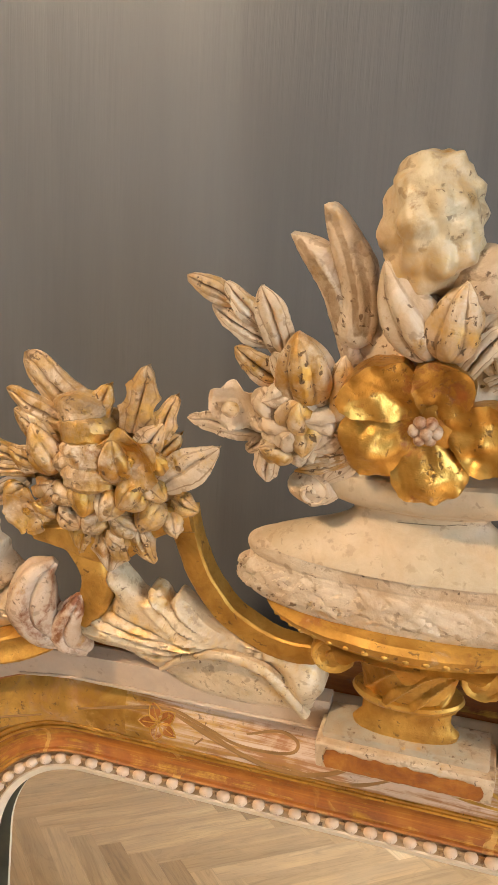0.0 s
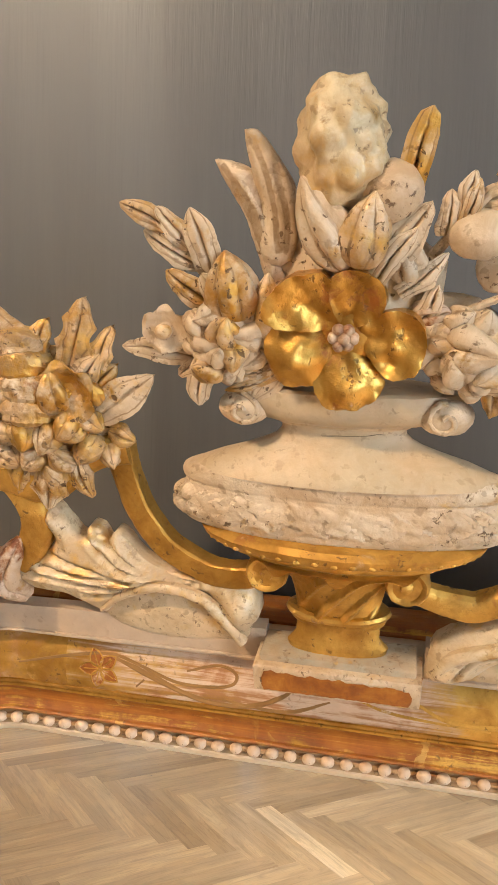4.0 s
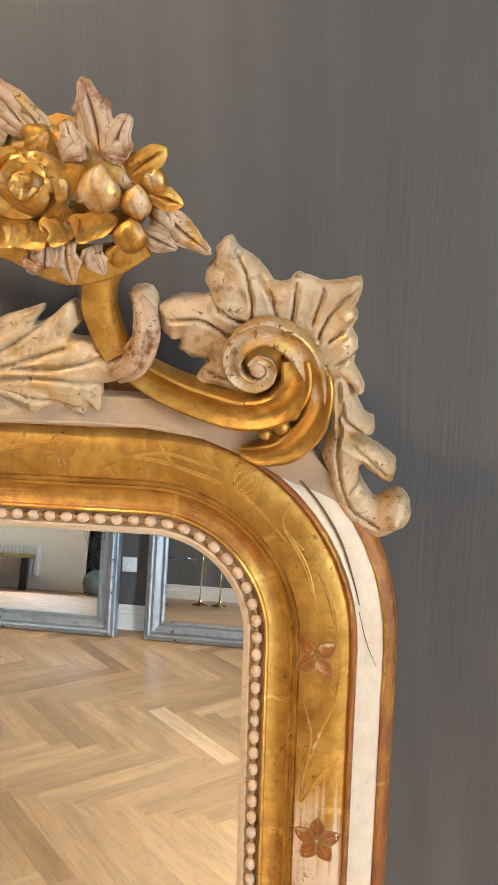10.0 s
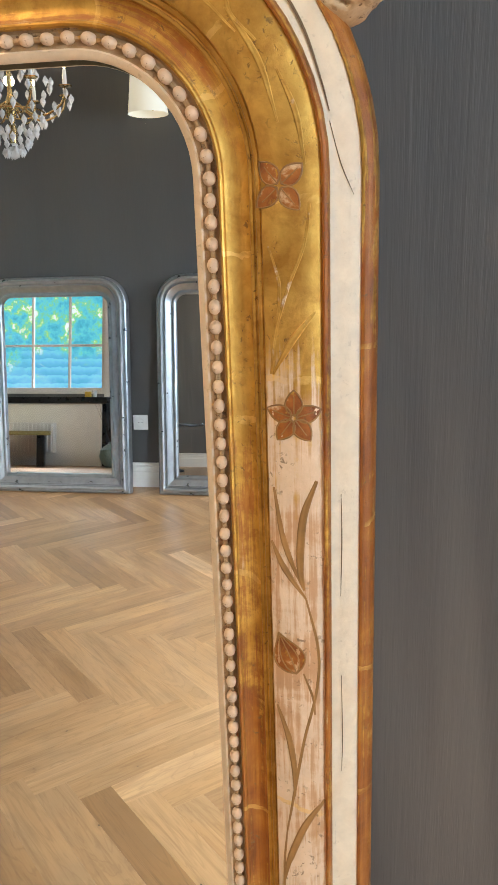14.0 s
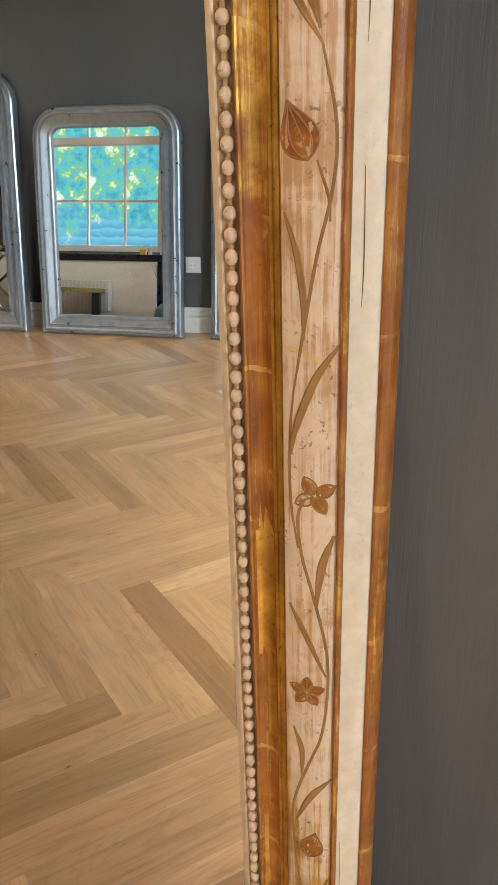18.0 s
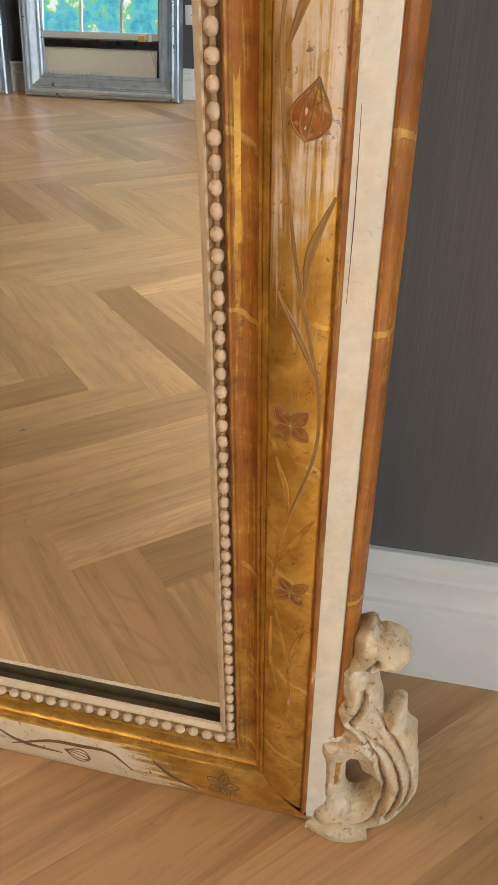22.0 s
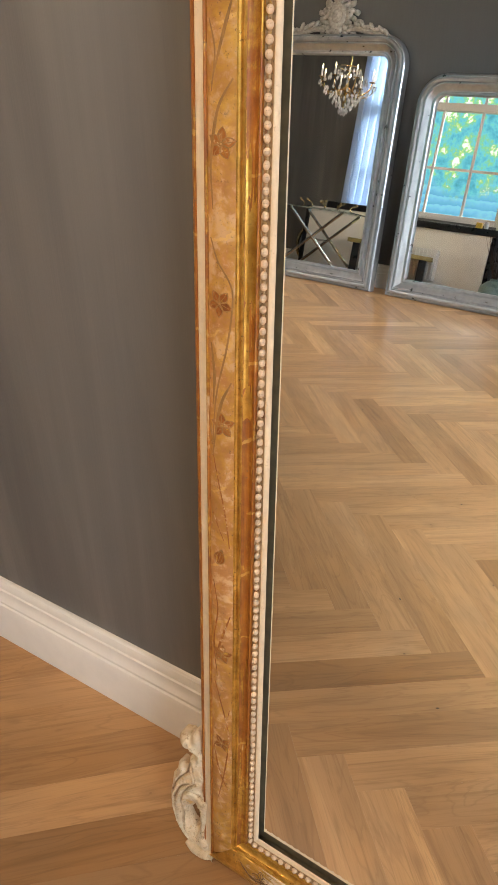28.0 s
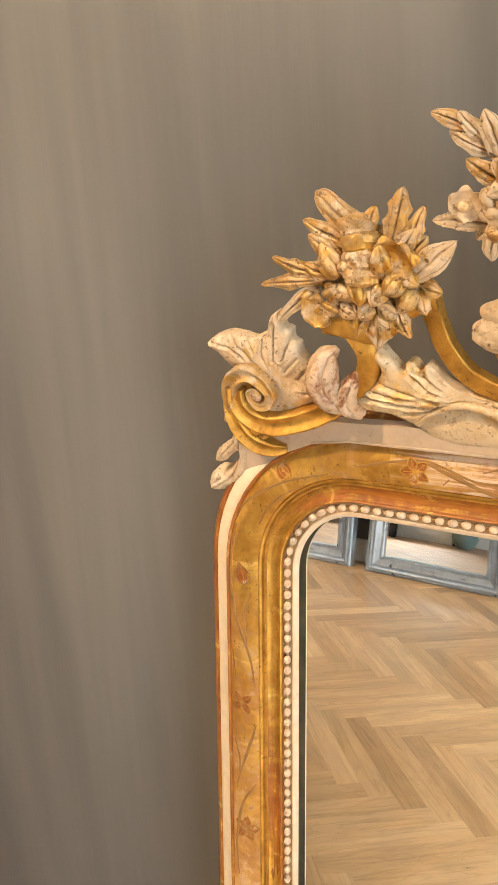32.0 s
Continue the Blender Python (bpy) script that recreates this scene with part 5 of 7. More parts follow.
# -- left bouquet --
lump("bouquet_core", (-148, 148, -2), (38, 32, 9), M_MIXED, rough=2.2, freq=0.1)
for base, tip, wd, mt, kw in (
    ((-150, 172, 4), (-178.5, 204, 4), 22, M_MIXED, dict(fat=0.8)), ((-160, 170, 5), (-191, 186, 4), 15, M_MIXED, dict()), ((-168, 160, 6), (-188, 176, 5), 15, M_MIXED, dict()),
    ((-186, 150, 3), (-220, 161.5, 3), 15, M_MIXED, dict(notch=2)), ((-184, 144, 3), (-233.5, 142, 3), 13, M_MIXED, dict(notch=2)), ((-190, 138, 2), (-226, 112, 2), 11, M_CREAM, dict()),
    ((-128, 172, 8), (-118.5, 202.5, 6), 20, M_MIXED, dict(notch=3, fat=0.8)), ((-116, 168, 7), (-107, 190, 4), 15, M_MIXED, dict(notch=2)), ((-126, 160, 9), (-112, 178, 8), 14, M_MIXED, dict()), ((-122, 158, 7), (-106, 172, 5), 13, M_MIXED_GOLD, dict()),
    ((-116, 148, 8), (-88.5, 168.5, 7), 19, M_CREAM, dict(cup=0.1, vein=0.4)), ((-140, 128, 8), (-146, 98, 10), 24, M_MIXED, dict(notch=3)), ((-130, 128, 7), (-122, 106, 9), 17, M_MIXED, dict(notch=2)), ((-154, 126, 6), (-162, 104, 8), 17, M_MIXED, dict(notch=2)),
    ((-112, 140, 5), (-100, 134, 5), 14, M_MIXED, dict()), ((-176, 150, 7), (-194, 156, 6), 14, M_MIXED, dict()), ((-146, 176, 5), (-138, 192, 4), 12, M_MIXED_GOLD, dict()),
):
    leaf("leaf", base, tip, wd, mt, cup=kw.pop("cup", 0.2), thick=4, arch=3, **kw)
for k, (u, v, w, h, mt) in enumerate(((-152, 181, 10, 8, M_MIXED), (-150, 171.5, 11, 10, M_MIXED_GOLD), (-149, 161, 11.5, 12, M_MIXED), (-149, 150, 12, 13, M_MIXED))):
    scroll("bud_roll", [(u - w, v - 2, h - 6, 3.0), (u - w * 0.75, v, h, 5.6), (u - w * 0.2, v + 1, h + 3, 6.6), (u + w * 0.4, v + 1, h + 2, 6.4), (u + w * 0.85, v - 1, h - 2, 5.2), (u + w, v - 3, h - 7, 3.0)], mt, section=[(1, -1.2), (1.0, 0.35), (0.86, 0.62), (0.5, 0.78), (0.1, 0.62), (-0.3, 0.70), (-0.8, 0.50), (-1, 0.15), (-1, -1.2)], rough=0.9, angle=35)
bud("bud", (-168, 148, 8), (-178, 172, 8), 10, M_MIXED, lobes=5, groove=0.3)
bud("bud", (-138, 150, 11), (-134, 172, 14), 10, M_MIXED_GOLD, lobes=5, groove=0.3)
blossom("gilt_blossom", (-128, 160, 11), 15, 5, M_MIXED_GOLD, M_BRIGHT, cup=0.45, label="half-open gilt blossom", phase=0.5)
blossom("gilt_blossom", (-188, 124, 7), 12, 5, M_MIXED_GOLD, M_BRIGHT, cup=0.4, label="small gilt blossom", phase=0.2)
for c, r, mt in (((-152, 140, 12), 9, M_MIXED_GOLD), ((-140, 138, 13), 8, M_MIXED), ((-128, 144, 12), 8.5, M_MIXED_GOLD), ((-164, 138, 9), 8, M_MIXED), ((-174, 138, 8), 8, M_MIXED), ((-118, 146, 9), 7, M_MIXED), ((-164, 124, 7), 8, M_MIXED),
                 ((-150, 126, 9), 7.5, M_MIXED), ((-136, 126, 9), 8, M_MIXED), ((-122, 132, 8), 8.5, M_MIXED), ((-178, 126, 6), 7, M_MIXED_GOLD), ((-196, 132, 4), 6, M_MIXED_GOLD), ((-142, 116, 8), 7, M_MIXED), ((-112, 128, 6), 6.5, M_MIXED), ((-158, 156, 10), 8, M_MIXED), ((-116, 160, 9), 6, M_MIXED_GOLD)):
    knot("carved_knot", c, r, mt)

# -- right bouquet with the rose --
lump("bouquet_core", (158, 142, -2), (42, 28, 9), M_ROSE, rough=2.0, freq=0.1)
rose = lump("rose", (143, 142, 6), (17, 16, 9), M_ROSE, label="gilt carved rose with rolled petals")
for k, (r, a0, a1, hh, wd, cu, cs) in enumerate(((16.5, 100, 290, 8, 3.6, 143, 142), (15.5, -70, 95, 9, 3.6, 145, 143), (10.5, 20, 215, 12, 3.4, 144, 142), (9.5, 190, 370, 13, 3.2, 146, 144), (5.0, 80, 330, 15, 2.6, 146, 144), (2.2, 0, 250, 16, 2.0, 146, 144))):
    pts = []
    for i in range(11):
        t = i / 10
        a = radians(a0 + (a1 - a0) * t)
        rr = r * (1 + 0.10 * math.sin(5 * t + k) - 0.10 * t)
        pts.append((cu + rr * math.cos(a), cs + rr * 0.95 * math.sin(a), hh + 2.5 * math.sin(math.pi * t) + math.sin(4 * t + k), wd * (0.25 + 0.95 * math.sin(math.pi * (0.08 + 0.84 * t)))))
    scroll("rolled_petal", pts, M_ROSE, rose, section=[(1, -1.8), (1, 0.4), (0.5, 1.0), (-0.3, 1.1), (-0.9, 0.5), (-1, -1.8)], rough=0.8)
for base, tip, wd, mt in (((132, 128, 10), (121, 116, 10), 17, M_ROSE), ((142, 127, 12), (140, 113, 13), 20, M_ROSE), ((154, 130, 12), (162, 117, 12), 18, M_ROSE), ((164, 136, 10), (172, 150, 9), 15, M_ROSE), ((130, 150, 8), (118, 160, 6), 16, M_ROSE)):
    leaf("rose_petal", base, tip, wd, mt, rose, cup=-0.2, arch=-2, thick=3, vein=0.2, fat=0.5)
for base, tip, wd, mt, kw in (
    ((134, 162, 4), (104.5, 184.5, 4), 19, M_PINK, dict(fat=0.8)), ((128, 158, 4), (106, 168, 3), 13, M_PINK, dict()), ((150, 164, 4), (124.5, 193, 5), 19, M_PINK, dict(fat=0.8)), ((156, 160, 4), (136, 184, 5), 11, M_CREAM_GOLD, dict()),
    ((180, 152, 6), (174, 187.5, 6), 22, M_PINK, dict(notch=3, fat=0.8)), ((184, 152, 8), (194, 172, 6), 19, M_PINK, dict(notch=2)), ((168, 152, 7), (164, 170, 6), 15, M_PINK, dict(notch=2)), ((192, 146, 6), (210, 157, 4), 14, M_MATTE, dict()),
    ((200, 132, 3), (228, 109, 3), 14, M_PINK, dict()), ((200, 138, 4), (216, 132, 4), 12, M_ROSE, dict()), ((158, 116, 9), (160, 96, 10), 17, M_PINK, dict(notch=2)), ((172, 114, 8), (176, 100, 9), 13, M_PINK, dict(notch=2)), ((148, 114, 9), (146, 102, 9), 13, M_PINK, dict()), ((126, 128, 5), (116, 112, 5), 15, M_MATTE, dict()),
    ((196, 120, 5), (212, 112, 4), 12, M_PINK, dict()),
):
    leaf("leaf", base, tip, wd, mt, cup=0.2, thick=4, arch=3, **kw)
for c, r in (((180, 141, 13), 10.5), ((196, 135, 11), 7.5), ((192, 120, 11), 8.5), ((120, 156, 6), 9), ((204, 144, 5), 6.5)):
    bud("round_bud", (c[0] - 2, c[1] - r, c[2] - 2), (c[0] + 1, c[1] + r, c[2]), r, M_ROSE, lobes=3, groove=0.16, blunt=0.9)
leaf("gilt_petal", (164, 122, 12), (186, 128, 12), 15, M_BRIGHT, cup=-0.25, arch=-1, vein=0.1)
for c, r, mt in (((150, 162, 4), 8, M_ROSE), ((166, 158, 5), 7, M_PINK), ((188, 158, 5), 7, M_PINK), ((126, 142, 4), 8, M_MATTE), ((130, 126, 4), 7, M_ROSE), ((184, 110, 6), 7, M_MATTE), ((206, 126, 2), 7, M_PINK), ((170, 108, 7), 6, M_PINK), ((140, 106, 6), 7, M_PINK)):
    knot("carved_knot", c, r, mt)


# -- acanthus along the top rail --
def acanthus(sgn, mt):
    """A leafy scroll that sweeps from the urn out to the corner. sgn: -1 left, 1 right."""
    f = lambda u: sgn * u
    if sgn > 0:
        out = [(39, 16), (45, 39), (68, 51), (86, 58), (105, 70), (126, 77), (137, 80), (131, 70), (142, 75), (154, 84), (156, 72), (149, 64), (162, 62), (170, 57), (186, 66), (191, 76), (184, 89), (195, 91), (199, 77), (196, 64), (186, 49), (171, 40), (164, 38), (162, 23), (156, 26), (152, 20), (137, 26), (124, 20), (112, 29), (93, 34), (74, 29), (63, 19), (53, 16)]
        veins = [[(61, 36), (95, 56), (133, 77)], [(71, 38), (107, 54), (151, 80)], [(81, 41), (113, 49), (147, 59)], [(94, 39), (125, 43), (162, 40)], [(103, 36), (131, 29), (152, 25)], [(119, 48), (147, 49), (168, 55)], [(53, 21), (63, 34), (86, 41), (112, 33), (122, 26)], [(170, 52), (184, 61), (191, 86)], [(88, 52), (108, 64), (124, 75)]]
        bumps = ((48, 28, 5, 12), (188, 66, 6, 9), (150, 78, 3, 6), (134, 77, 3, 5), (100, 48, 3, 18))
        eye = [(56, 15), (62, 26), (74, 33), (90, 36), (108, 29), (119, 19), (90, 14)]
    else:
        out = [(-42, 44), (-46, 36), (-50, 27), (-58, 34), (-65, 48), (-78, 54), (-93, 54), (-111, 48), (-125, 34), (-130, 35), (-147, 42), (-162, 43), (-175, 46), (-183, 53), (-181, 63), (-171, 60), (-158, 65), (-150, 76), (-154, 88), (-149, 95), (-143, 88), (-137, 80), (-132, 78), (-130, 85), (-124, 83), (-120, 76.5), (-116, 83.5), (-110, 79), (-103, 70), (-88, 62), (-68, 64), (-54, 66), (-44, 56)]
        veins = [[(-73, 58), (-103, 64), (-129, 84)], [(-78, 57), (-114, 65), (-148, 92)], [(-88, 57), (-119, 59), (-154, 67)], [(-103, 54), (-130, 52), (-172, 56)], [(-114, 50), (-136, 45)], [(-83, 58), (-103, 68), (-115, 84)], [(-110, 58), (-135, 57), (-160, 60)]]
        bumps = ((-50, 46, 5, 11), (-150, 86, 3, 7), (-128, 82, 2.5, 5), (-115, 82, 2.5, 5), (-110, 60, 3, 16))
        eye = [(-48, 24), (-57, 38), (-66, 50), (-80, 55), (-95, 55), (-112, 48), (-128, 33), (-112, 22), (-80, 20)]
    root = plate("acanthus", out, veins, mt, label="cream acanthus leaf with notched lobes and rubbed edges", h=-1, lift=6.5, edge=4.5, thick=8, depth=2.3, width=1.15, bumps=bumps, rough=0.5)
    plate("leaf_eye", eye, [], mt, root, h=-3, lift=5, edge=7, thick=6, rough=0.3)
    if sgn < 0:
        # rim that curls round the eye, and two twisted tips at the outer end
        scroll("acanthus_rim", [(-50, 28, 5, 2.4), (-59, 39, 6, 3.0), (-67, 50, 7, 3.0), (-80, 56, 7, 2.8), (-95, 56, 6, 2.6), (-113, 49, 5, 2.2), (-127, 37, 3, 1.6)], mt, root, section=FACET)
        kn = [[(168, 42, 3, 5.0), (175, 50, 8, 8.0), (176, 60, 9, 8.4), (171, 70, 6, 6.0), (168, 77, 4, 1.5)], [(178, 46, 2, 7.0), (187, 56, 8, 12.0), (192, 68, 11, 13.5), (190, 80, 11, 12.5), (186, 90, 8, 9.0), (180, 95, 4, 3.0)]]
        for k, pts in enumerate(kn):
            scroll("curled_tip", [(f(u), v, h, w) for u, v, h, w in pts], M_PINK, root, rough=0.7, section=TWIST, angle=70)
    else:
        scroll("acanthus_rim", [(46, 24, 6, 3.4), (52, 34, 8, 3.4), (66, 40, 8, 3.2), (84, 43, 7, 3.0), (106, 38, 6, 2.6), (122, 29, 4, 1.8)], mt, root, section=FACET)
        scroll("curled_tip", [(176, 46, 3, 5.0), (187, 54, 8, 7.0), (194, 68, 9, 7.0), (194, 80, 7, 6.0), (191, 89, 5, 3.0)], M_PINK, root, rough=0.7, section=TWIST, angle=70)
    # the pinkish board behind
    bm = bmesh.new()
    line = [(40, 12.5), (40, 33), (150, 31), (195, 30), (226, 24), (252, 18), (276, 4), (292, -15), (301, -46), (286, -48), (271, -25), (246, -4), (218, 8), (185, 12.5), (110, 12.5)]
    front = [bm.verts.new((f(u), v, -2.0)) for u, v in line]
    back = [bm.verts.new((f(u), v, -11.0)) for u, v in line]
    bm.faces.new(front)
    bm.faces.new(back[::-1])
    for i in range(len(line)):
        j = (i + 1) % len(line)
        bm.faces.new((front[i], back[i], back[j], front[j]))
    bmesh.ops.triangulate(bm, faces=bm.faces)
    carve("base_board", bm, M_BOARD, root, "pinkish gesso base board", rough=0.2)
    scroll("board_lip", [(f(42), 14.5, -1.5, 1.0), (f(100), 14.5, -1.5, 1.1), (f(160), 14.5, -1.5, 1.0), (f(190), 13.5, -1.5, 0.9), (f(218), 9, -1.5, 0.8)], M_BOARD, root)
    return root


acanthus(-1, M_ACANTHUS)
acanthus(1, M_ACANTHUS)


# -- corner pieces --
def corner(sgn):
    f = lambda u: sgn * u
    mt = M_LEAF if sgn > 0 else M_CREAM
    shield_mt = M_LEAF if sgn > 0 else M_SHIELD
    gold_mt = M_BRIGHT if sgn > 0 else M_MATTE
    root = scroll("corner_volute", [(f(182), 51, 1, 7.5), (f(200), 41, 4, 8.5), (f(222), 33, 6, 9), (f(244), 29, 8, 9), (f(261), 34, 9, 9), (f(270), 46, 10, 8.5), (f(270), 60, 10, 7.5)], gold_mt, label="gilt corner volute", section=HOLLOW)
    scroll("volute_turn", [(f(283), 22, 3, 1.4), (f(281), 40, 7, 4.3), (f(277), 56, 11, 6.2), (f(269), 69, 13, 6.8), (f(255), 75, 14, 6.5), (f(243), 69, 14, 5.8), (f(238), 58, 13, 4.9), (f(242), 49, 12, 4.0), (f(250), 46, 12, 3.5), (f(257), 51, 12, 3.0), (f(257), 58, 13, 2.6), (f(251), 61, 13.5, 2.2), (f(247), 57, 14, 1.6)], M_CREAM_GOLD, root, section=HOLLOW)
    lump("volute_eye", (f(251), 55, 12), (4.2, 4.2, 4), M_PINK, root, rough=0.8)
    lump("volute_bed", (f(252), 58, 5), (13, 13, 5), gold_mt, root, rough=0.8)
    scroll("falling_scroll", [(f(240), 3, 2, 3), (f(252), 4, 5, 6.5), (f(266), 10, 7, 8), (f(278), 24, 7, 8), (f(283), 42, 5, 6), (f(281), 54, 4, 4)], gold_mt, root, section=HOLLOW)
    for k, (u, v, r) in enumerate(((262, 22, 5), (254, 18, 4), (268, 30, 4.5))):
        lump("scroll_bead", (f(u), v, 9), (r, r * 0.8, 4), gold_mt, root, rough=1.5)
    # the broad leafy shield and the leaf that falls down the side of the frame
    if sgn > 0:
        out = [(199, 82), (210, 87), (222, 87), (226, 89), (224, 95), (225, 102), (229, 106), (230, 112), (236, 117), (241, 110), (249, 105), (254, 100), (257, 95), (264, 94), (268, 98), (274, 97), (280, 95), (290, 95), (300, 97), (299, 88), (297, 83), (299, 78), (296, 72), (300, 65), (299, 58), (298, 52), (304, 41), (301, 37), (294, 45), (276, 46), (261, 40), (240, 35), (226, 39), (214, 38), (219, 48), (222, 54), (214, 56), (208, 61), (210, 65), (205, 65), (200, 71)]
        veins = [[(239, 111), (246, 96), (248, 75)], [(225, 89), (235, 79), (246, 75)], [(206, 76), (221, 76), (237, 68)], [(252, 99), (258, 86), (260, 71)], [(269, 95), (268, 84), (266, 72)], [(282, 92), (277, 76)], [(298, 94), (285, 80), (280, 68)], [(297, 77), (285, 66)], [(299, 60), (288, 54)], [(219, 50), (230, 46), (238, 44)]]
        bumps = ((242, 88, -4.5, 5.5), (242, 88, 3.0, 10), (225, 70, -2.5, 6), (225, 70, 2, 11), (298, 95, 3, 6), (236, 114, 2, 5))
        side = [(284, 48), (294, 50), (298, 38), (305, 24), (310, 21), (309, 14), (302, 15), (300, 12), (306, 9), (314, 4), (322, -2), (323, -8), (320, -14), (312, -10), (305, -4), (303, -12), (308, -22), (314, -28), (325, -22), (332, -29), (332, -38), (326, -44), (320, -49), (311, -50), (303, -45), (295, -35), (290, -23), (285, -6), (283, 4), (287, 14), (287, 26), (284, 34)]
        side_veins = [[(291, 44), (292, 21), (292, -3), (300, -30), (315, -40)], [(303, 18), (295, 24), (293, 33)], [(318, -7), (302, 6), (295, 10)], [(304, -14), (299, -20)]]
        side_bumps = ((324, -34, 7, 7), (317, -6, 3, 6), (306, 19, 3, 5))
    else:
        out = [(-296, 93), (-289, 98), (-273, 102), (-257, 99), (-250, 98), (-240, 103), (-236, 112), (-228, 119), (-224, 114), (-225, 108), (-219, 105), (-219, 98), (-214, 94), (-214, 87), (-208, 80), (-206, 74), (-199, 77), (-202, 68), (-199, 59), (-205, 48), (-218, 42), (-238, 32), (-256, 34), (-274, 42), (-281, 52), (-281, 60), (-275, 69), (-283, 78), (-288, 84)]
        veins = [[(-292, 95), (-272, 89), (-258, 77)], [(-273, 101), (-263, 88), (-253, 76)], [(-244, 101), (-245, 84), (-243, 77)], [(-229, 116), (-233, 98), (-236, 81)], [(-220, 98), (-229, 82)], [(-216, 84), (-228, 73)], [(-207, 76), (-220, 65)], [(-205, 55), (-221, 55)], [(-258, 98), (-252, 86)]]
        bumps = ((-293, 94, 3, 6), (-229, 115, 3, 6), (-221, 66, -3, 7), (-215, 86, 2, 5))
        side = [(-272, 69), (-279, 70), (-286, 63), (-287, 57), (-293, 50), (-285, 45), (-282, 41), (-288, 33), (-294, 31), (-298, 23), (-293, 16), (-298, 1), (-307, -4), (-316, -11), (-316, -19), (-308, -19), (-293, -8), (-296, -19), (-309, -28), (-318, -28), (-327, -35), (-330, -46), (-323, -51), (-310, -47), (-299, -42), (-288, -25), (-283, -6), (-279, 10), (-281, 23), (-278, 42)]
        side_veins = [[(-277, 61), (-282, 36), (-286, 8), (-300, -29), (-318, -42)], [(-311, -14), (-292, 3)], [(-293, 27), (-286, 19)], [(-289, 52), (-282, 46)]]
        side_bumps = ((-320, -40, 6, 8), (-311, -14, 3, 5), (-294, 27, 3, 4), (-282, 64, 3, 5))
    plate("palmette", out, veins, shield_mt, root, h=-2, lift=6, edge=3.2, thick=8, depth=2.2, width=0.95, bumps=bumps, rough=0.8)
    plate("side_leaf", side, side_veins, mt, root, h=-4, lift=7, edge=3.0, thick=9, depth=2.0, width=1.0, bumps=side_bumps, rough=0.7)
    return root


corner(-1)
corner(1)


# -- scroll feet at the bottom corners --
FOOT = Matrix.Translation((0, 0.009, 0)) @ FLAT


def foot(sgn):
    """A pierced acanthus scroll that stands beside the frame's lower corner."""
    F = lambda pts: [(sgn * u if sgn > 0 else -u - 4, v) for u, v in pts]
    out = [(319, 185), (326, 190), (326, 207), (331, 216), (339, 219), (342, 212), (347, 213), (357, 210), (362, 203), (361, 193), (355, 190), (347, 189), (347, 184), (337, 182), (338, 175), (344, 174), (346, 165), (348, 156), (352, 143), (359, 151), (365, 150), (366, 140), (369, 129), (375, 123), (377, 103), (381, 82), (381, 61), (376, 41), (370, 25), (358, 10), (344, 3), (330, 2), (318, 4), (311, 10), (310, 27), (315, 39), (313, 47), (310, 88), (310, 118), (322, 128), (316, 143), (314, 158), (320, 164)]
    veins = [F(v) for v in ([(331, 136), (347, 118), (356, 94), (360, 61), (354, 30), (339, 16)], [(339, 131), (356, 116), (366, 95), (370, 65), (363, 33)], [(345, 148), (362, 124), (373, 95), (376, 68), (371, 40)], [(313, 116), (322, 110), (341, 116), (348, 110)], [(338, 168), (337, 151), (331, 136)], [(344, 201), (340, 191), (332, 184)], [(313, 16), (325, 9), (343, 12)], [(326, 60), (326, 92)])]
    bumps = [(sgn * u, v, r, w) for u, v, r, w in ((321, 156, -6, 6), (328, 118, -6, 8), (351, 200, 4, 9), (336, 212, 3, 6), (318, 24, 6, 9), (361, 146, 4, 6), (341, 170, 3, 5), (364, 95, 3, 14), (322, 102, 4, 9))]
    root = plate("scroll_foot", F(out), veins, M_FOOT, None, "cream carved scroll foot with chipped edges", h=-4, lift=10, edge=6, thick=14, depth=3.4, width=1.4, bumps=bumps, holes=[F([(332, 85), (338, 90), (342, 80), (349, 76), (356, 65), (355, 52), (345, 38), (334, 37), (331, 55)])], cell=1.4, rough=0.9, m=FOOT)
    scroll("foot_roll", [(sgn * u, v, h, w) for u, v, h, w in ((310, 13, 2, 7), (322, 10, 5, 8.5), (338, 9, 5, 8), (352, 11, 3, 6))], M_FOOT, root, m=FOOT, rough=0.8)
    return root


foot(-1)
foot(1)


# -- incised vine along the band: u across, v up the frame, in millimetres --
def on_band(u, v, lift):
    """A point just over the carved band, on any of its four sides or its round corners."""
    if v < 150 and abs(u) < 290:
        o, prof = IN_B * 1000 - v, P_RAIL
    else:
        cu, cv = max(0.0, abs(u) - ARC_U * 1000), max(0.0, v - ARC_V * 1000)
        o, prof = (abs(u) - IN_U * 1000 if cv == 0 else math.hypot(cu, cv) - ARC_R * 1000), P_BAND
    return (u, v, 1000 * float(np.interp(o / 1000, [q[0] for q in prof], [q[1] for q in prof])) + lift)


CUT = [(1, -0.25), (0.95, 0.12), (0.62, 0.26), (0.2, 0.10), (-0.2, 0.10), (-0.62, 0.26), (-0.95, 0.12), (-1, -0.25)]


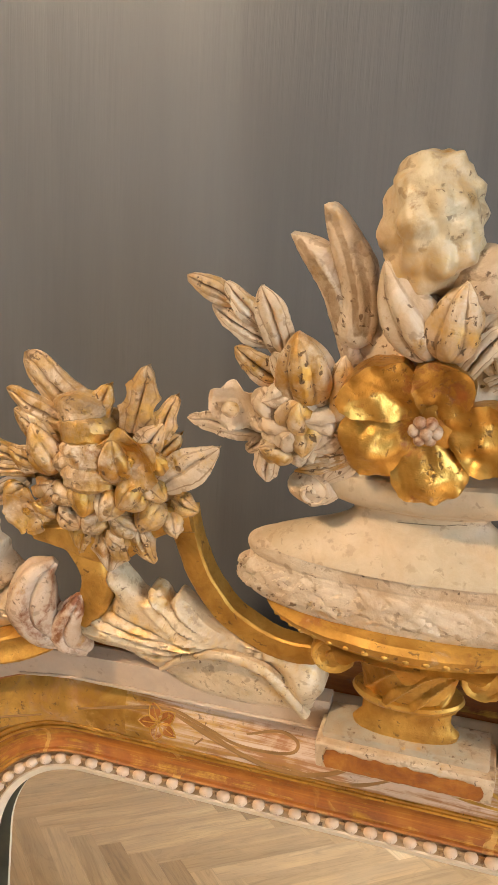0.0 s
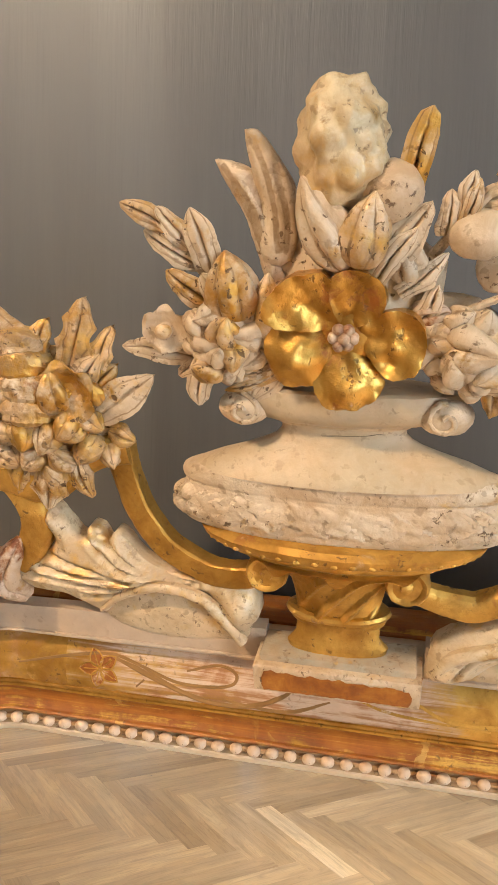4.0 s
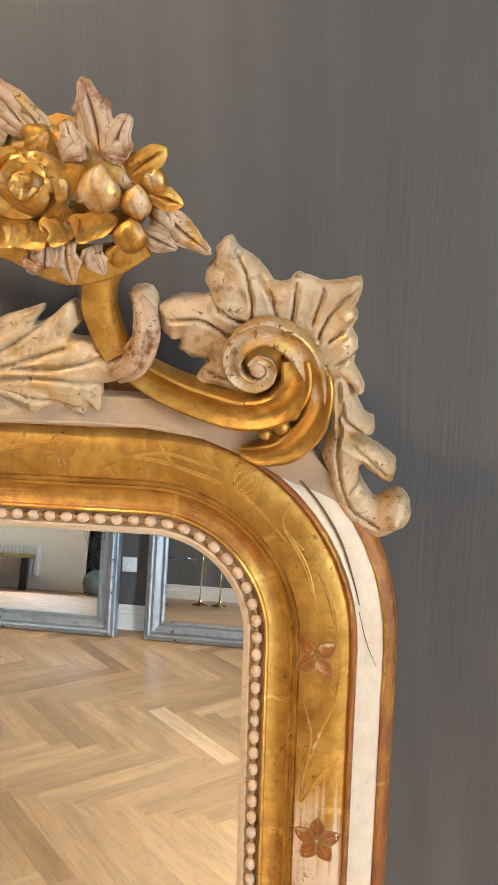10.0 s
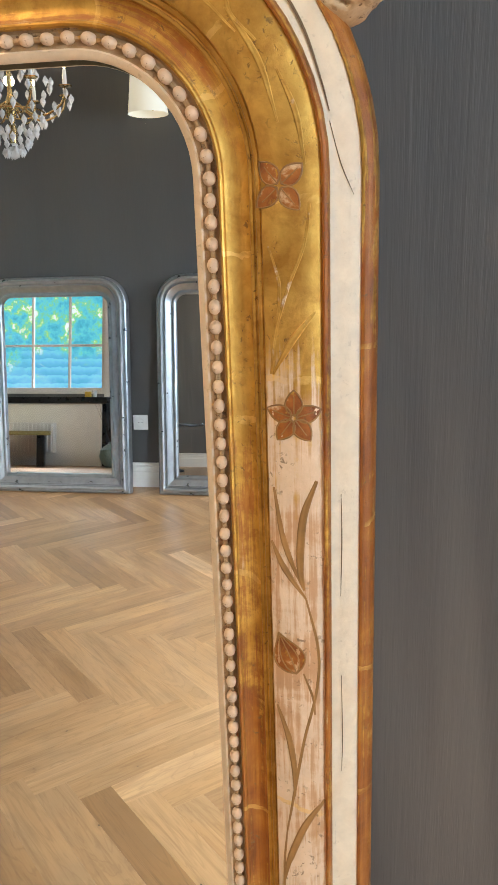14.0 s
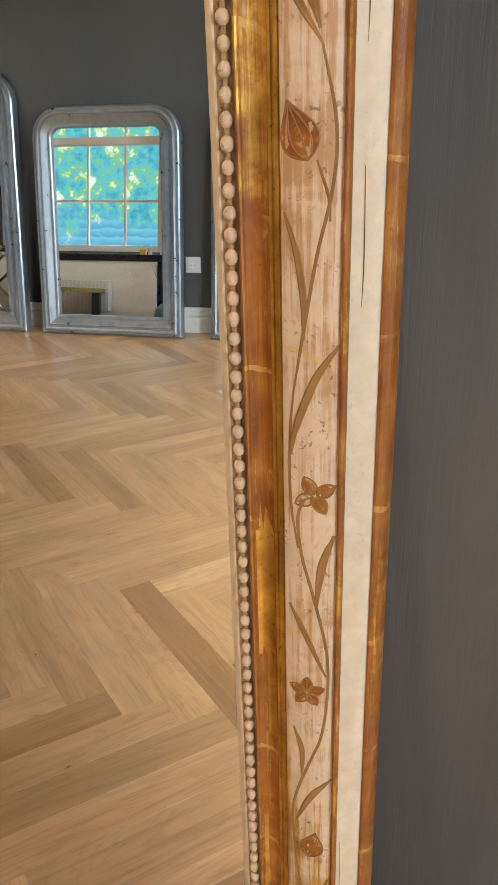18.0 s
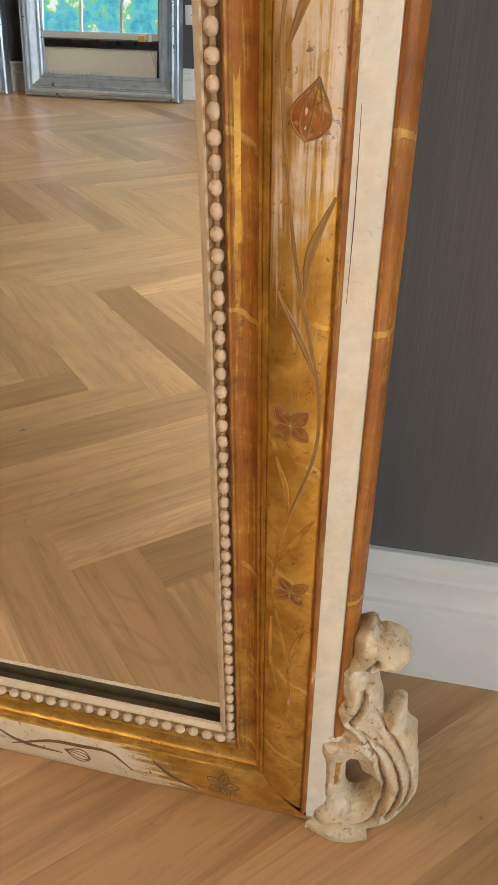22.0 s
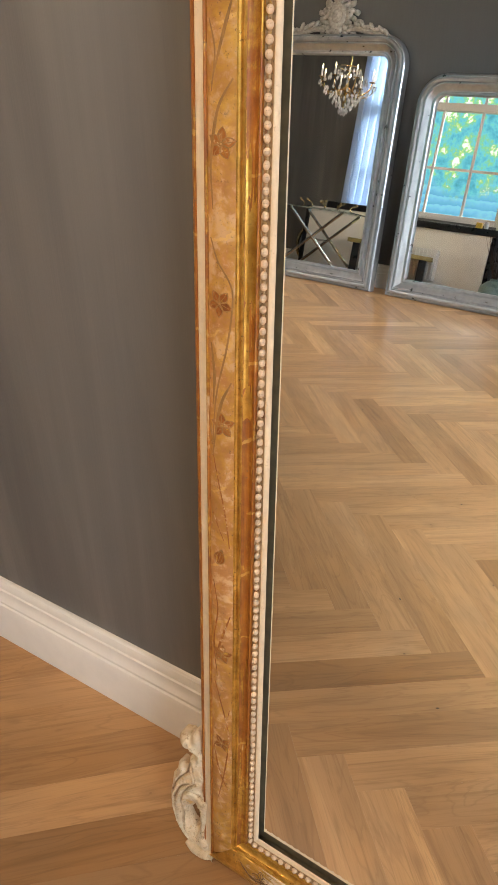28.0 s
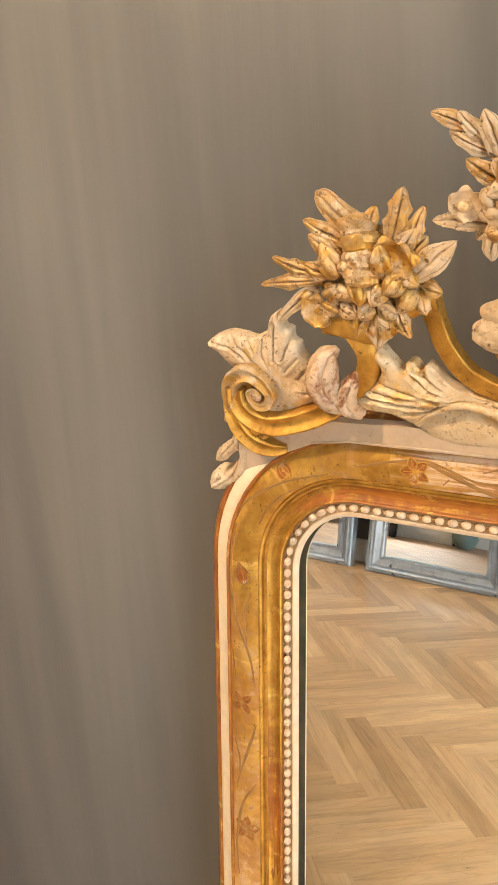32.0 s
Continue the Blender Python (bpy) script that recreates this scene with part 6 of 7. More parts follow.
def stroke(material, w, pts, blade=None):
    """One cut line or leaf blade through (u, v) points; blades swell in the middle."""
    n, bm = len(pts) - 1, bmesh.new()
    blade = w > 1.25 if blade is None else blade
    rows = []
    for i, (u, v) in enumerate(pts):
        t = i / n
        half = w * (0.18 + 0.95 * math.sin(math.pi * (0.12 + 0.80 * t)) ** 1.2) if blade else w * (0.55 if i in (0, n) else 0.85)
        rows.append((u, v, half))
    path = [(*on_band(q[0], q[1], 0.04), q[2]) for q in spline(rows, 7)]
    tube(bm, path, 6, 1, up=(0, 0, 1), section=CUT)
    bmesh.ops.transform(bm, verts=bm.verts, matrix=FLAT)
    return part("incised_vine", bm, material, gilt_mirror, angle=60)


def incised_flower(u, v, r, n, phase, fill_mt, line_mt):
    """An open flower of n pointed petals; n = 0: a closed bud of nested cuts, leaning by phase."""
    fill, edge = bmesh.new(), bmesh.new()
    loops = []
    if n:
        for k in range(n):
            th = phase + 2 * math.pi * k / n
            loop = []
            for i in range(15):
                q = 2 * i / 14 if i < 7.5 else 2 - 2 * i / 14
                x, y = r * 1.1 * (0.08 + 0.92 * q), r * 0.34 * math.sin(math.pi * q**0.8) ** 0.8 * (1 if i < 7.5 else -1)
                loop.append((u + x * math.cos(th) - y * math.sin(th), v + x * math.sin(th) + y * math.cos(th)))
            loops.append(loop)
            tube(edge, [(*on_band(u + r * q * math.cos(th), v + r * q * math.sin(th), 0.10), 0.34) for q in (0.1, 0.45, 0.85)], 5, 1, up=(0, 0, 1))
    else:
        # a tulip-shaped bud: pointed tip, nested cuts from tip to stalk
        for q in (1.0, -1.0, 0.55, -0.5, 0.08):
            line = []
            for i in range(13):
                w = i / 12
                x, y = 0.80 * r * q * max(0.0, math.sin(math.pi * w**1.5)) ** 0.75, r * (1.35 - 2.35 * w)
                line.append((u + x * math.cos(phase) - y * math.sin(phase), v + x * math.sin(phase) + y * math.cos(phase)))
            loops.append(line)
        loops = [loops[0] + loops[1][::-1][1:]] + loops[2:]
    for k, loop in enumerate(loops):
        tube(edge, [(*on_band(*p, 0.06), 0.50 if n or k == 0 else 0.38) for p in loop], 5, 1, up=(0, 0, 1))
        if n or k == 0:
            cu, cv = sum(p[0] for p in loop) / len(loop), sum(p[1] for p in loop) / len(loop)
            mid = fill.verts.new(on_band(cu, cv, 0.10))
            ring = [fill.verts.new(on_band(*p, 0.08)) for p in loop[:-1]]
            half_way = [fill.verts.new(on_band((p[0] + cu) / 2, (p[1] + cv) / 2, 0.10)) for p in loop[:-1]]
            for i in range(len(ring)):
                k2 = (i + 1) % len(ring)
                fill.faces.new((mid, half_way[i], half_way[k2]))
                fill.faces.new((half_way[i], ring[i], ring[k2], half_way[k2]))
    for b in (fill, edge):
        bmesh.ops.transform(b, verts=b.verts, matrix=FLAT)
    root = part("incised_flower", fill, fill_mt, gilt_mirror, angle=60)
    part("petal_outline", edge, line_mt, root, angle=60)


for side, pts in ((1, [(312.5, 868, 0.1), (313.0, 890, 0.22), (312.4, 930, 0.12)]), (1, [(312, 978, 0.1), (312.6, 1010, 0.26), (312.2, 1036, 0.12)]), (1, [(309, 430, 0.1), (309.6, 470, 0.2), (309.2, 512, 0.1)]), (1, [(262, 1296, 0.4), (281, 1276, 0.6), (295, 1254, 0.6), (303, 1232, 0.45), (307, 1218, 0.25)]), (1, [(307, 1214, 0.15), (312, 1196, 0.22), (318, 1182, 0.12)])):
    bm = bmesh.new()
    tube(bm, [(side * u, v, -2.2 - 0.18 * max(0, u - 307), w) for u, v, w in pts], 6, 6, up=(0, 0, 1), section=[(1, -0.5), (1, 0.25), (-1, 0.25), (-1, -0.5)])
    bmesh.ops.transform(bm, verts=bm.verts, matrix=FLAT)
    part("crack", bm, M_CRACK, gilt_mirror, "brown drying crack")



# right side: gilt at the top, then worn cream, then brown gilt at the foot
for w, pts in (
    (1.0, [(298, 1179), (295, 1160), (287, 1140), (281, 1120), (278, 1099)]), (1.6, [(300, 1129), (290, 1117), (279, 1099)]), (1.0, [(278, 1160), (283, 1142), (281, 1120)]),
    (1.4, [(262, 1262), (276, 1240), (284, 1214)]), (1.3, [(284, 1236), (292, 1218), (296, 1196)]), (1.1, [(269, 1279), (263, 1262), (275, 1248)]),
):
    stroke(M_INCISED_GILT, w, pts)
for w, pts in (
    (2.0, [(300, 1044), (293, 1024), (291, 997), (293, 983)]), (1.6, [(276, 1010), (283, 995), (294, 978)]), (1.5, [(278, 1040), (283, 1010), (292, 985)]),
    (1.0, [(294, 978), (300, 948), (299, 922), (292, 891), (286, 856), (281, 826)]), (0.9, [(292, 933), (297, 918), (298, 907)]),
    (1.7, [(277, 911), (283, 892), (286, 871), (286, 852)]), (1.0, [(281, 826), (279, 802), (279, 766), (283, 736)]), (2.0, [(303, 850), (292, 833), (283, 809), (279, 791)]),
):
    stroke(M_INCISED, w, pts)
for w, pts in (
    (1.1, [(287, 767), (283, 755), (285, 732), (292, 704), (299, 669), (300, 638), (297, 606), (290, 583), (283, 560), (279, 538), (280, 509), (283, 478)]),
    (2.2, [(302, 745), (296, 726), (293, 698)]), (1.6, [(278, 699), (287, 680), (299, 650)]), (1.6, [(280, 609), (285, 592), (285, 570)]), (2.0, [(303, 569), (291, 554), (281, 530)]),
    (1.1, [(283, 478), (287, 449), (296, 405), (300, 380), (299, 349), (288, 311)]), (1.8, [(302, 477), (293, 454), (291, 432)]), (1.5, [(279, 434), (290, 413), (299, 391)]),
):
    stroke(M_INCISED, w, pts)
for w, pts in (
    (1.1, [(288, 311), (282, 278), (280, 247), (290, 187), (291, 143), (283, 97)]), (1.6, [(280, 345), (285, 328), (287, 309)]), (1.9, [(301, 307), (292, 293), (282, 274)]),
    (1.6, [(302, 231), (293, 204), (290, 177)]), (1.4, [(279, 228), (279, 193), (285, 158)]),
):
    stroke(M_INCISED_GILT, w, pts)
for u, v, r, n, ph in ((284, 1187, 13, 4, 0.7), (289, 1077, 13, 5, 0.3), (284, 943, 11, 0, 0.38), (292, 769, 11, 4, 0.5), (288, 638, 10, 5, 0.3), (291, 508, 10, 0, -0.2), (287, 366, 11, 4, 0.8), (290, 253, 11, 4, 0.6)):
    incised_flower(u, v, r, n, ph, M_FLOWER, M_INCISED)
# left side
for w, pts in (
    (1.6, [(-295, 1229), (-301, 1198), (-301, 1164), (-294, 1136), (-283, 1107), (-278, 1077)]), (1.3, [(-281, 1167), (-288, 1146), (-285, 1114)]), (1.3, [(-301, 1109), (-297, 1079)]),
    (1.1, [(-300, 1022), (-294, 1000), (-298, 970)]), (1.4, [(-278, 1038), (-285, 1015), (-298, 975)]), (1.4, [(-278, 980), (-292, 955), (-299, 914), (-297, 878)]),
    (1.2, [(-300, 854), (-292, 835), (-279, 814), (-278, 789), (-283, 752), (-294, 704), (-299, 651)]), (1.6, [(-300, 757), (-296, 725), (-298, 695)]), (1.6, [(-278, 721), (-290, 692), (-299, 639)]),
):
    stroke(M_INCISED, w, pts)
for w, pts in (
    (1.1, [(-298, 640), (-284, 576), (-279, 534)]), (1.3, [(-299, 573), (-285, 542)]), (1.1, [(-299, 487), (-293, 449), (-299, 402), (-294, 352)]), (1.5, [(-278, 444), (-288, 410), (-297, 377)]),
    (1.1, [(-299, 348), (-288, 310), (-279, 263), (-284, 200), (-293, 150)]), (1.4, [(-278, 305), (-284, 270)]), (1.4, [(-300, 240), (-292, 200), (-280, 170)]),
):
    stroke(M_FLOWER, w, pts)
for u, v, r, n, ph in ((-289, 1183, 9, 0, 0.3), (-291, 1060, 11, 4, 0.7), (-288, 931, 12, 5, 0.2), (-290, 796, 12, 5, 0.9), (-287, 675, 12, 5, 0.4), (-291, 519, 9, 0, -0.3), (-288, 388, 12, 5, 0.2), (-288, 247, 12, 4, 0.6)):
    incised_flower(u, v, r, n, ph, M_FLOWER, M_INCISED)
# top, from corner to corner
for w, pts in (
    (1.1, [(-84, 1300), (-67, 1305), (-57, 1302), (-58, 1296), (-69, 1293), (-89, 1293), (-108, 1299), (-127, 1304), (-150, 1301), (-183, 1293)]), (1.7, [(-108, 1299), (-92, 1290), (-71, 1284), (-48, 1285), (-32, 1292), (-25, 1298)]),
    (1.5, [(-127, 1303), (-108, 1296), (-85, 1286)]), (1.3, [(-108, 1292), (-113, 1287)]), (1.2, [(-299, 1228), (-283, 1251), (-248, 1272), (-207, 1284)]), (1.1, [(-229, 1272), (-258, 1254), (-272, 1232)]),
    (1.3, [(-64, 1286), (-30, 1284), (-6, 1293)]),
):
    stroke(M_INCISED, w, pts)
for w, pts in (
    (1.3, [(35, 1300), (54, 1291), (79, 1291), (104, 1297), (132, 1303), (146, 1302)]), (1.0, [(6, 1297), (28, 1291), (75, 1288)]), (1.3, [(156, 1287), (180, 1295), (213, 1288), (242, 1275), (266, 1252)]), (1.2, [(192, 1305), (197, 1297), (204, 1290)]),
    (1.2, [(170, 1294), (197, 1298), (227, 1290)]), (1.2, [(216, 1303), (221, 1295), (230, 1287)]), (1.2, [(86, 1285), (100, 1295), (121, 1302)]),
):
    stroke(M_INCISED_GILT, w, pts)
for u, v, r, n, ph in ((-134, 1295, 11, 5, 0.7), (134, 1296, 11, 5, 0.3), (243, 1284, 9, 0, -0.8), (-247, 1282, 9, 0, 0.8)):
    incised_flower(u, v, r, n, ph, M_FLOWER if u < 0 else M_BAND, M_INCISED_GILT)
# bottom rail
for w, pts in (
    (0.8, [(-199, 41), (-163, 48), (-138, 36), (-104, 48), (-65, 54), (-19, 50)]), (0.8, [(-136, 44), (-114, 52), (-76, 54), (-52, 46), (-35, 36)]), (0.8, [(19, 53), (36, 44), (61, 43)]), (0.7, [(75, 36), (107, 48), (133, 50), (158, 50), (175, 36)]),
    (0.8, [(192, 52), (207, 40), (226, 30)]), (0.7, [(64, 50), (86, 40), (118, 38)]), (0.9, [(-19, 50), (10, 38), (48, 32)]), (0.8, [(-258, 50), (-236, 36), (-205, 44)]), (0.7, [(-60, 34), (-36, 28), (-4, 30)]),
):
    stroke(M_INCISED_B, w * 2.2, pts, True)
for u, v, r, n, ph in ((-97, 40, 10, 0, 1.2), (132, 40, 9, 0, 1.3), (245, 42, 12, 5, 0.1), (-225, 42, 12, 5, 0.4)):
    incised_flower(u, v, r, n, ph, M_BAND_B, M_INCISED_B)


# -- whole leaves of gold left in the cove --
def leaf_patch(sgn, o0, o1, v0, v1, seed):
    bm = bmesh.new()
    rows, uvs = [], []
    for i in range(25):
        row, uv = [], []
        for j in range(9):
            o = o0 + (o1 - o0) * j / 8
            rag = 0.006 * noise.noise(Vector((o * 900, seed, 0)))
            v = v0 + rag + (v1 + 3 * rag - v0 - rag) * i / 24
            row.append((sgn * (IN_U + o), -float(np.interp(o, [q[0] for q in P_COVE], [q[1] for q in P_COVE])) - 0.0002, v))
            uv.append((v, o))
        rows.append(row)
        uvs.append(uv)
    grid_mesh(bm, rows, uvs=uvs)
    part("leaf_patch", bm, M_PATCH, gilt_mirror, "bright leaf of gold left whole")


for sgn, o0, o1, v0, v1 in ((1, 0.0178, 0.0284, 0.655, 0.745), (1, 0.0225, 0.0284, 0.590, 0.655), (1, 0.0180, 0.0205, 0.452, 0.520), (-1, 0.0165, 0.0284, 0.798, 0.888), (-1, 0.0195, 0.0284, 0.684, 0.716), (-1, 0.0245, 0.0284, 0.716, 0.798), (-1, 0.0245, 0.0284, 0.888, 0.925)):
    leaf_patch(sgn, o0, o1, v0, v1, 7 * v0)

# ---- silver mirrors on the far wall ----


def silver_mirror(name, label, width, height, x, foot_y, lean, crest=False, arched=True, frame_w=0.105):
    m = pose(x, foot_y, 0, lean, 0, 180)
    root = thing(name, label, "mirror", m, "silver mirrors along the far wall")
    prof = [(0.0, 0.004), (0.0, -0.012), (0.006, -0.018), (0.013, -0.018), (0.018, -0.010), (0.023, -0.010), (0.034, -0.017), (0.046, -0.029), (0.053, -0.033), (0.057, -0.026), (0.061, -0.026),
            (0.066, -0.036), (0.075, -0.040), (0.084, -0.036), (0.089, -0.022), (0.093, -0.022), (0.097, -0.026), (0.103, -0.018), (0.105, 0.0), (0.105, 0.030)]
    k = frame_w / 0.105
    prof = [(o * k, y) for o, y in prof]
    iw, z0, z1 = width / 2 - frame_w, frame_w, height - frame_w
    r0 = 0.05 if arched else 0.0

    def ring(o):
        pts = [(-(iw + o), z0 - o)]
        for s in (-1, 1):
            for q in range(11):
                a = math.pi - math.pi / 2 * q / 10 if s < 0 else math.pi / 2 - math.pi / 2 * q / 10
                pts.append((s * (iw - r0) + (r0 + o) * math.cos(a), z1 - r0 + (r0 + o) * math.sin(a)))
        pts.append((iw + o, z0 - o))
        return pts

    cols = [ring(o) for o, _ in prof]
    n = len(cols[0])
    for nm, idx in (("frame_side", range(0, n)), ("frame_foot", (n - 1, 0))):
        bm = bmesh.new()
        grid_mesh(bm, [[(cols[j][i][0], prof[j][1], cols[j][i][1]) for j in range(len(prof))] for i in idx])
        part(nm, bm, M_SILVER, root, angle=30)
    bm = bmesh.new()
    bm.faces.new([bm.verts.new((u, 0.002, v)) for u, v in ring(0.008)])
    part("mirror_glass", bm, M_MIRROR2, root, smooth=False)
    bm = bmesh.new()
    box(bm, (-iw - 0.03, 0.012, 0.03), (iw + 0.03, 0.028, z1 + 0.02))
    part("backboard", bm, M_BACKWOOD, root, smooth=False)
    if crest:
        rr = random.Random(8)
        bm = bmesh.new()
        lathe(bm, [(0.0, -0.012), (0.055, -0.010), (0.062, 0.0), (0.055, 0.014), (0.040, 0.020), (0.030, 0.016), (0.022, 0.024), (0.0, 0.028)], 20)
        bmesh.ops.transform(bm, verts=bm.verts, matrix=Matrix.Translation((0, -0.01, height + 0.085)) @ Matrix.Rotation(radians(90), 4, "X") @ Matrix.Diagonal((1, 1.15, 1, 1)))
        part("crest_rosette", bm, M_SILVER2, root)
        for s in (-1, 1):
            for q in range(22):
                a = radians(92 - q * 9.5) if s > 0 else radians(88 + q * 9.5)
                rad = (0.062, 0.082, 0.100)[q % 3] * (1.0 - 0.1 * (q > 15))
                bm = bmesh.new()
                c = Vector((rad * math.cos(a) * (1 + 0.02 * q), -0.012 + 0.006 * (q % 3), height + 0.078 + rad * math.sin(a)))
                bmesh.ops.create_icosphere(bm, subdivisions=2, radius=1)
                k = rr.uniform(0.7, 1.15)
                for v in bm.verts:
                    v.co = Vector((v.co.x * 0.028 * k, v.co.y * 0.014, v.co.z * 0.015)) * (1 + 0.3 * noise.noise(v.co * 2.5 + Vector((q, s, 0))))
                bmesh.ops.transform(bm, verts=bm.verts, matrix=Matrix.Translation(c) @ Matrix.Rotation(-a + rr.uniform(-0.9, 0.9), 4, "Y"))
                part("crest_leaf", bm, M_SILVER2, root)
            for q in range(7):
                bm = bmesh.new()
                bmesh.ops.create_icosphere(bm, subdivisions=2, radius=1)
                c = Vector((s * (0.13 + 0.03 * q), -0.018, height + 0.045 - 0.0068 * q + 0.008 * (q % 2)))
                for v in bm.verts:
                    v.co = Vector((v.co.x * 0.026, v.co.y * 0.013, v.co.z * 0.013)) * (1 + 0.3 * noise.noise(v.co * 2.5 + Vector((q, s, 3))))
                bmesh.ops.transform(bm, verts=bm.verts, matrix=Matrix.Translation(c) @ Matrix.Rotation(s * rr.uniform(-0.2, 1.2), 4, "Y"))
                part("crest_leaf", bm, M_SILVER2, root)
            bm = bmesh.new()
            tube(bm, [(s * 0.07, -0.010, height + 0.015, 0.012), (s * 0.13, -0.012, height + 0.025, 0.014), (s * 0.19, -0.010, height + 0.012, 0.013), (s * 0.26, -0.010, height + 0.004, 0.012), (s * 0.33, -0.008, height - 0.004, 0.004)], 8)
            part("crest_scroll", bm, M_SILVER2, root)
    return root


silver_mirror("silver_mirror", "silver leaf arched mirror leaning on the far wall", 0.81, 1.165, -1.385, -3.411, -5.9)
silver_mirror("silver_mirror", "tall crested silver mirror reflecting a chandelier", 0.905, 1.345, -2.34, -3.416, -5.3, crest=True)
silver_mirror("silver_mirror", "silver leaf arched mirror beside the wall socket", 0.81, 1.165, -0.415, -3.411, -5.9)
silver_mirror("silver_mirror", "silver leaf mirror at the dim end of the row", 0.90, 1.38, -3.315, -3.411, -5.3)

# ---- window in the north wall ----
window = tagged(thing("window_1", "white painted casement window with many panes", "window"), kind="structure")
bm = bmesh.new()
yo = WALL_Y + 0.10
for lo, hi in (((WIN_X0, yo, WIN_Z0), (WIN_X0 + 0.07, yo + 0.07, WIN_Z1)), ((WIN_X1 - 0.07, yo, WIN_Z0), (WIN_X1, yo + 0.07, WIN_Z1)), ((WIN_X0 + 0.07, yo, WIN_Z0), (WIN_X1 - 0.07, yo + 0.07, WIN_Z0 + 0.07)),
               ((WIN_X0 + 0.07, yo, WIN_Z1 - 0.07), (WIN_X1 - 0.07, yo + 0.07, WIN_Z1)), ((WIN_X0 + 0.07, yo, 1.80), (WIN_X1 - 0.07, yo + 0.07, 1.875))):
    box(bm, lo, hi, 0.004)
part("window_frame", bm, M_TRIM, window, smooth=False)
for xx in (-2.875, -3.285, -3.69):
    for a, b in ((WIN_Z0 + 0.07, 1.80), (1.875, WIN_Z1 - 0.07)):
        bm = bmesh.new()
        box(bm, (xx - 0.012, yo + 0.02, a), (xx + 0.012, yo + 0.05, b), 0.003)
        part("glazing_bar", bm, M_TRIM, window, smooth=False)
for zz in (1.25,):
    bm = bmesh.new()
    box(bm, (WIN_X0 + 0.07, yo + 0.022, zz - 0.012), (WIN_X1 - 0.07, yo + 0.048, zz + 0.012), 0.003)
    part("glazing_bar", bm, M_TRIM, window, smooth=False)
bm = bmesh.new()
box(bm, (WIN_X0 - 0.08, WALL_Y - 0.012, WIN_Z0 - 0.05), (WIN_X0, WALL_Y, WIN_Z1 + 0.09), 0.003)
box(bm, (WIN_X1, WALL_Y - 0.012, WIN_Z0 - 0.05), (WIN_X1 + 0.08, WALL_Y, WIN_Z1 + 0.09), 0.003)
box(bm, (WIN_X0, WALL_Y - 0.012, WIN_Z1), (WIN_X1, WALL_Y, WIN_Z1 + 0.09), 0.003)
part("architrave", bm, M_TRIM, window, smooth=False)

# garden and roofs beyond the glass: a plain far backdrop


def garden():
    m = bpy.data.materials.new("far_garden")
    m.use_nodes = True
    nt = m.node_tree
    v = coords(nt, "Object")
    n1, n2 = noise_tex(nt, v, 0.55, 6, 0.65, 0.6), noise_tex(nt, v, 2.1, 6, 0.7)
    xyz = separate(nt, v)
    leaves = ramp(nt, n2, [(0.26, (0.05, 0.26, 0.30)), (0.42, (0.10, 0.46, 0.56)), (0.50, (0.16, 0.60, 0.62)), (0.56, (0.22, 0.58, 0.30)), (0.59, (0.52, 0.74, 0.16)), (0.615, (0.95, 1.0, 1.0))])
    wave = calc(nt, "FRACT", calc(nt, "MULTIPLY", calc(nt, "ADD", xyz[2], calc(nt, "MULTIPLY", noise_tex(nt, v, 5.0, 4), 0.22)), 4.2))
    tiles = mix(nt, ramp(nt, wave, [(0.0, 0), (0.5, 0.45), (0.8, 1)]), (0.12, 0.42, 0.60), (0.22, 0.60, 0.78))
    tiles = mix(nt, ramp(nt, n1, [(0.56, 0), (0.66, 0.35)]), tiles, (0.45, 0.80, 0.95))
    low = ramp(nt, calc(nt, "ADD", calc(nt, "MULTIPLY", xyz[2], 0.1), calc(nt, "MULTIPLY", n1, 0.5)), [(0.505, 1), (0.575, 0)])
    high = ramp(nt, calc(nt, "ADD", calc(nt, "MULTIPLY", xyz[2], 0.10), calc(nt, "MULTIPLY", n1, 1.1)), [(1.03, 0), (1.16, 0.9)])
    leaves = mix(nt, high, leaves, (0.92, 0.97, 1.0))
    col = mix(nt, low, leaves, tiles)
    em = nt.nodes.new("ShaderNodeEmission")
    link(nt, col, em.inputs[0])
    em.inputs[1].default_value = 1.9
    link(nt, em.outputs[0], nt.nodes["Material Output"].inputs[0])
    return m


bm = bmesh.new()
box(bm, (-34, 14.0, -3), (20, 14.05, 12))
setting("backdrop", bm, garden(), "far garden trees and slate roofs outside", "backdrop")
bm = bmesh.new()
box(bm, (-60, WALL_Y + T, -0.6), (60, 60, -0.5))
setting("ground", bm, plain("lawn", (0.06, 0.10, 0.03), 0.9, 0, 0.3, 2), "garden lawn outside the window", "ground")


# ---- fittings and furniture of the room, seen in the mirrors ----


def turned(name, prof, material, parent, seg=20, at=(0, 0, 0)):
    bm = bmesh.new()
    lathe(bm, prof, seg, at)
    return part(name, bm, material, parent, angle=35)


def bar(name, a, b, r, material, parent, sides=8):
    bm = bmesh.new()
    tube(bm, [(*a, r), (*[(p + q) / 2 for p, q in zip(a, b)], r), (*b, r)], sides, 1, up=(0.31, 0.21, 0.93) if abs(a[2] - b[2]) < abs(a[0] - b[0]) + abs(a[1] - b[1]) else (0.9, 0.3, 0.1))
    return part(name, bm, material, parent)


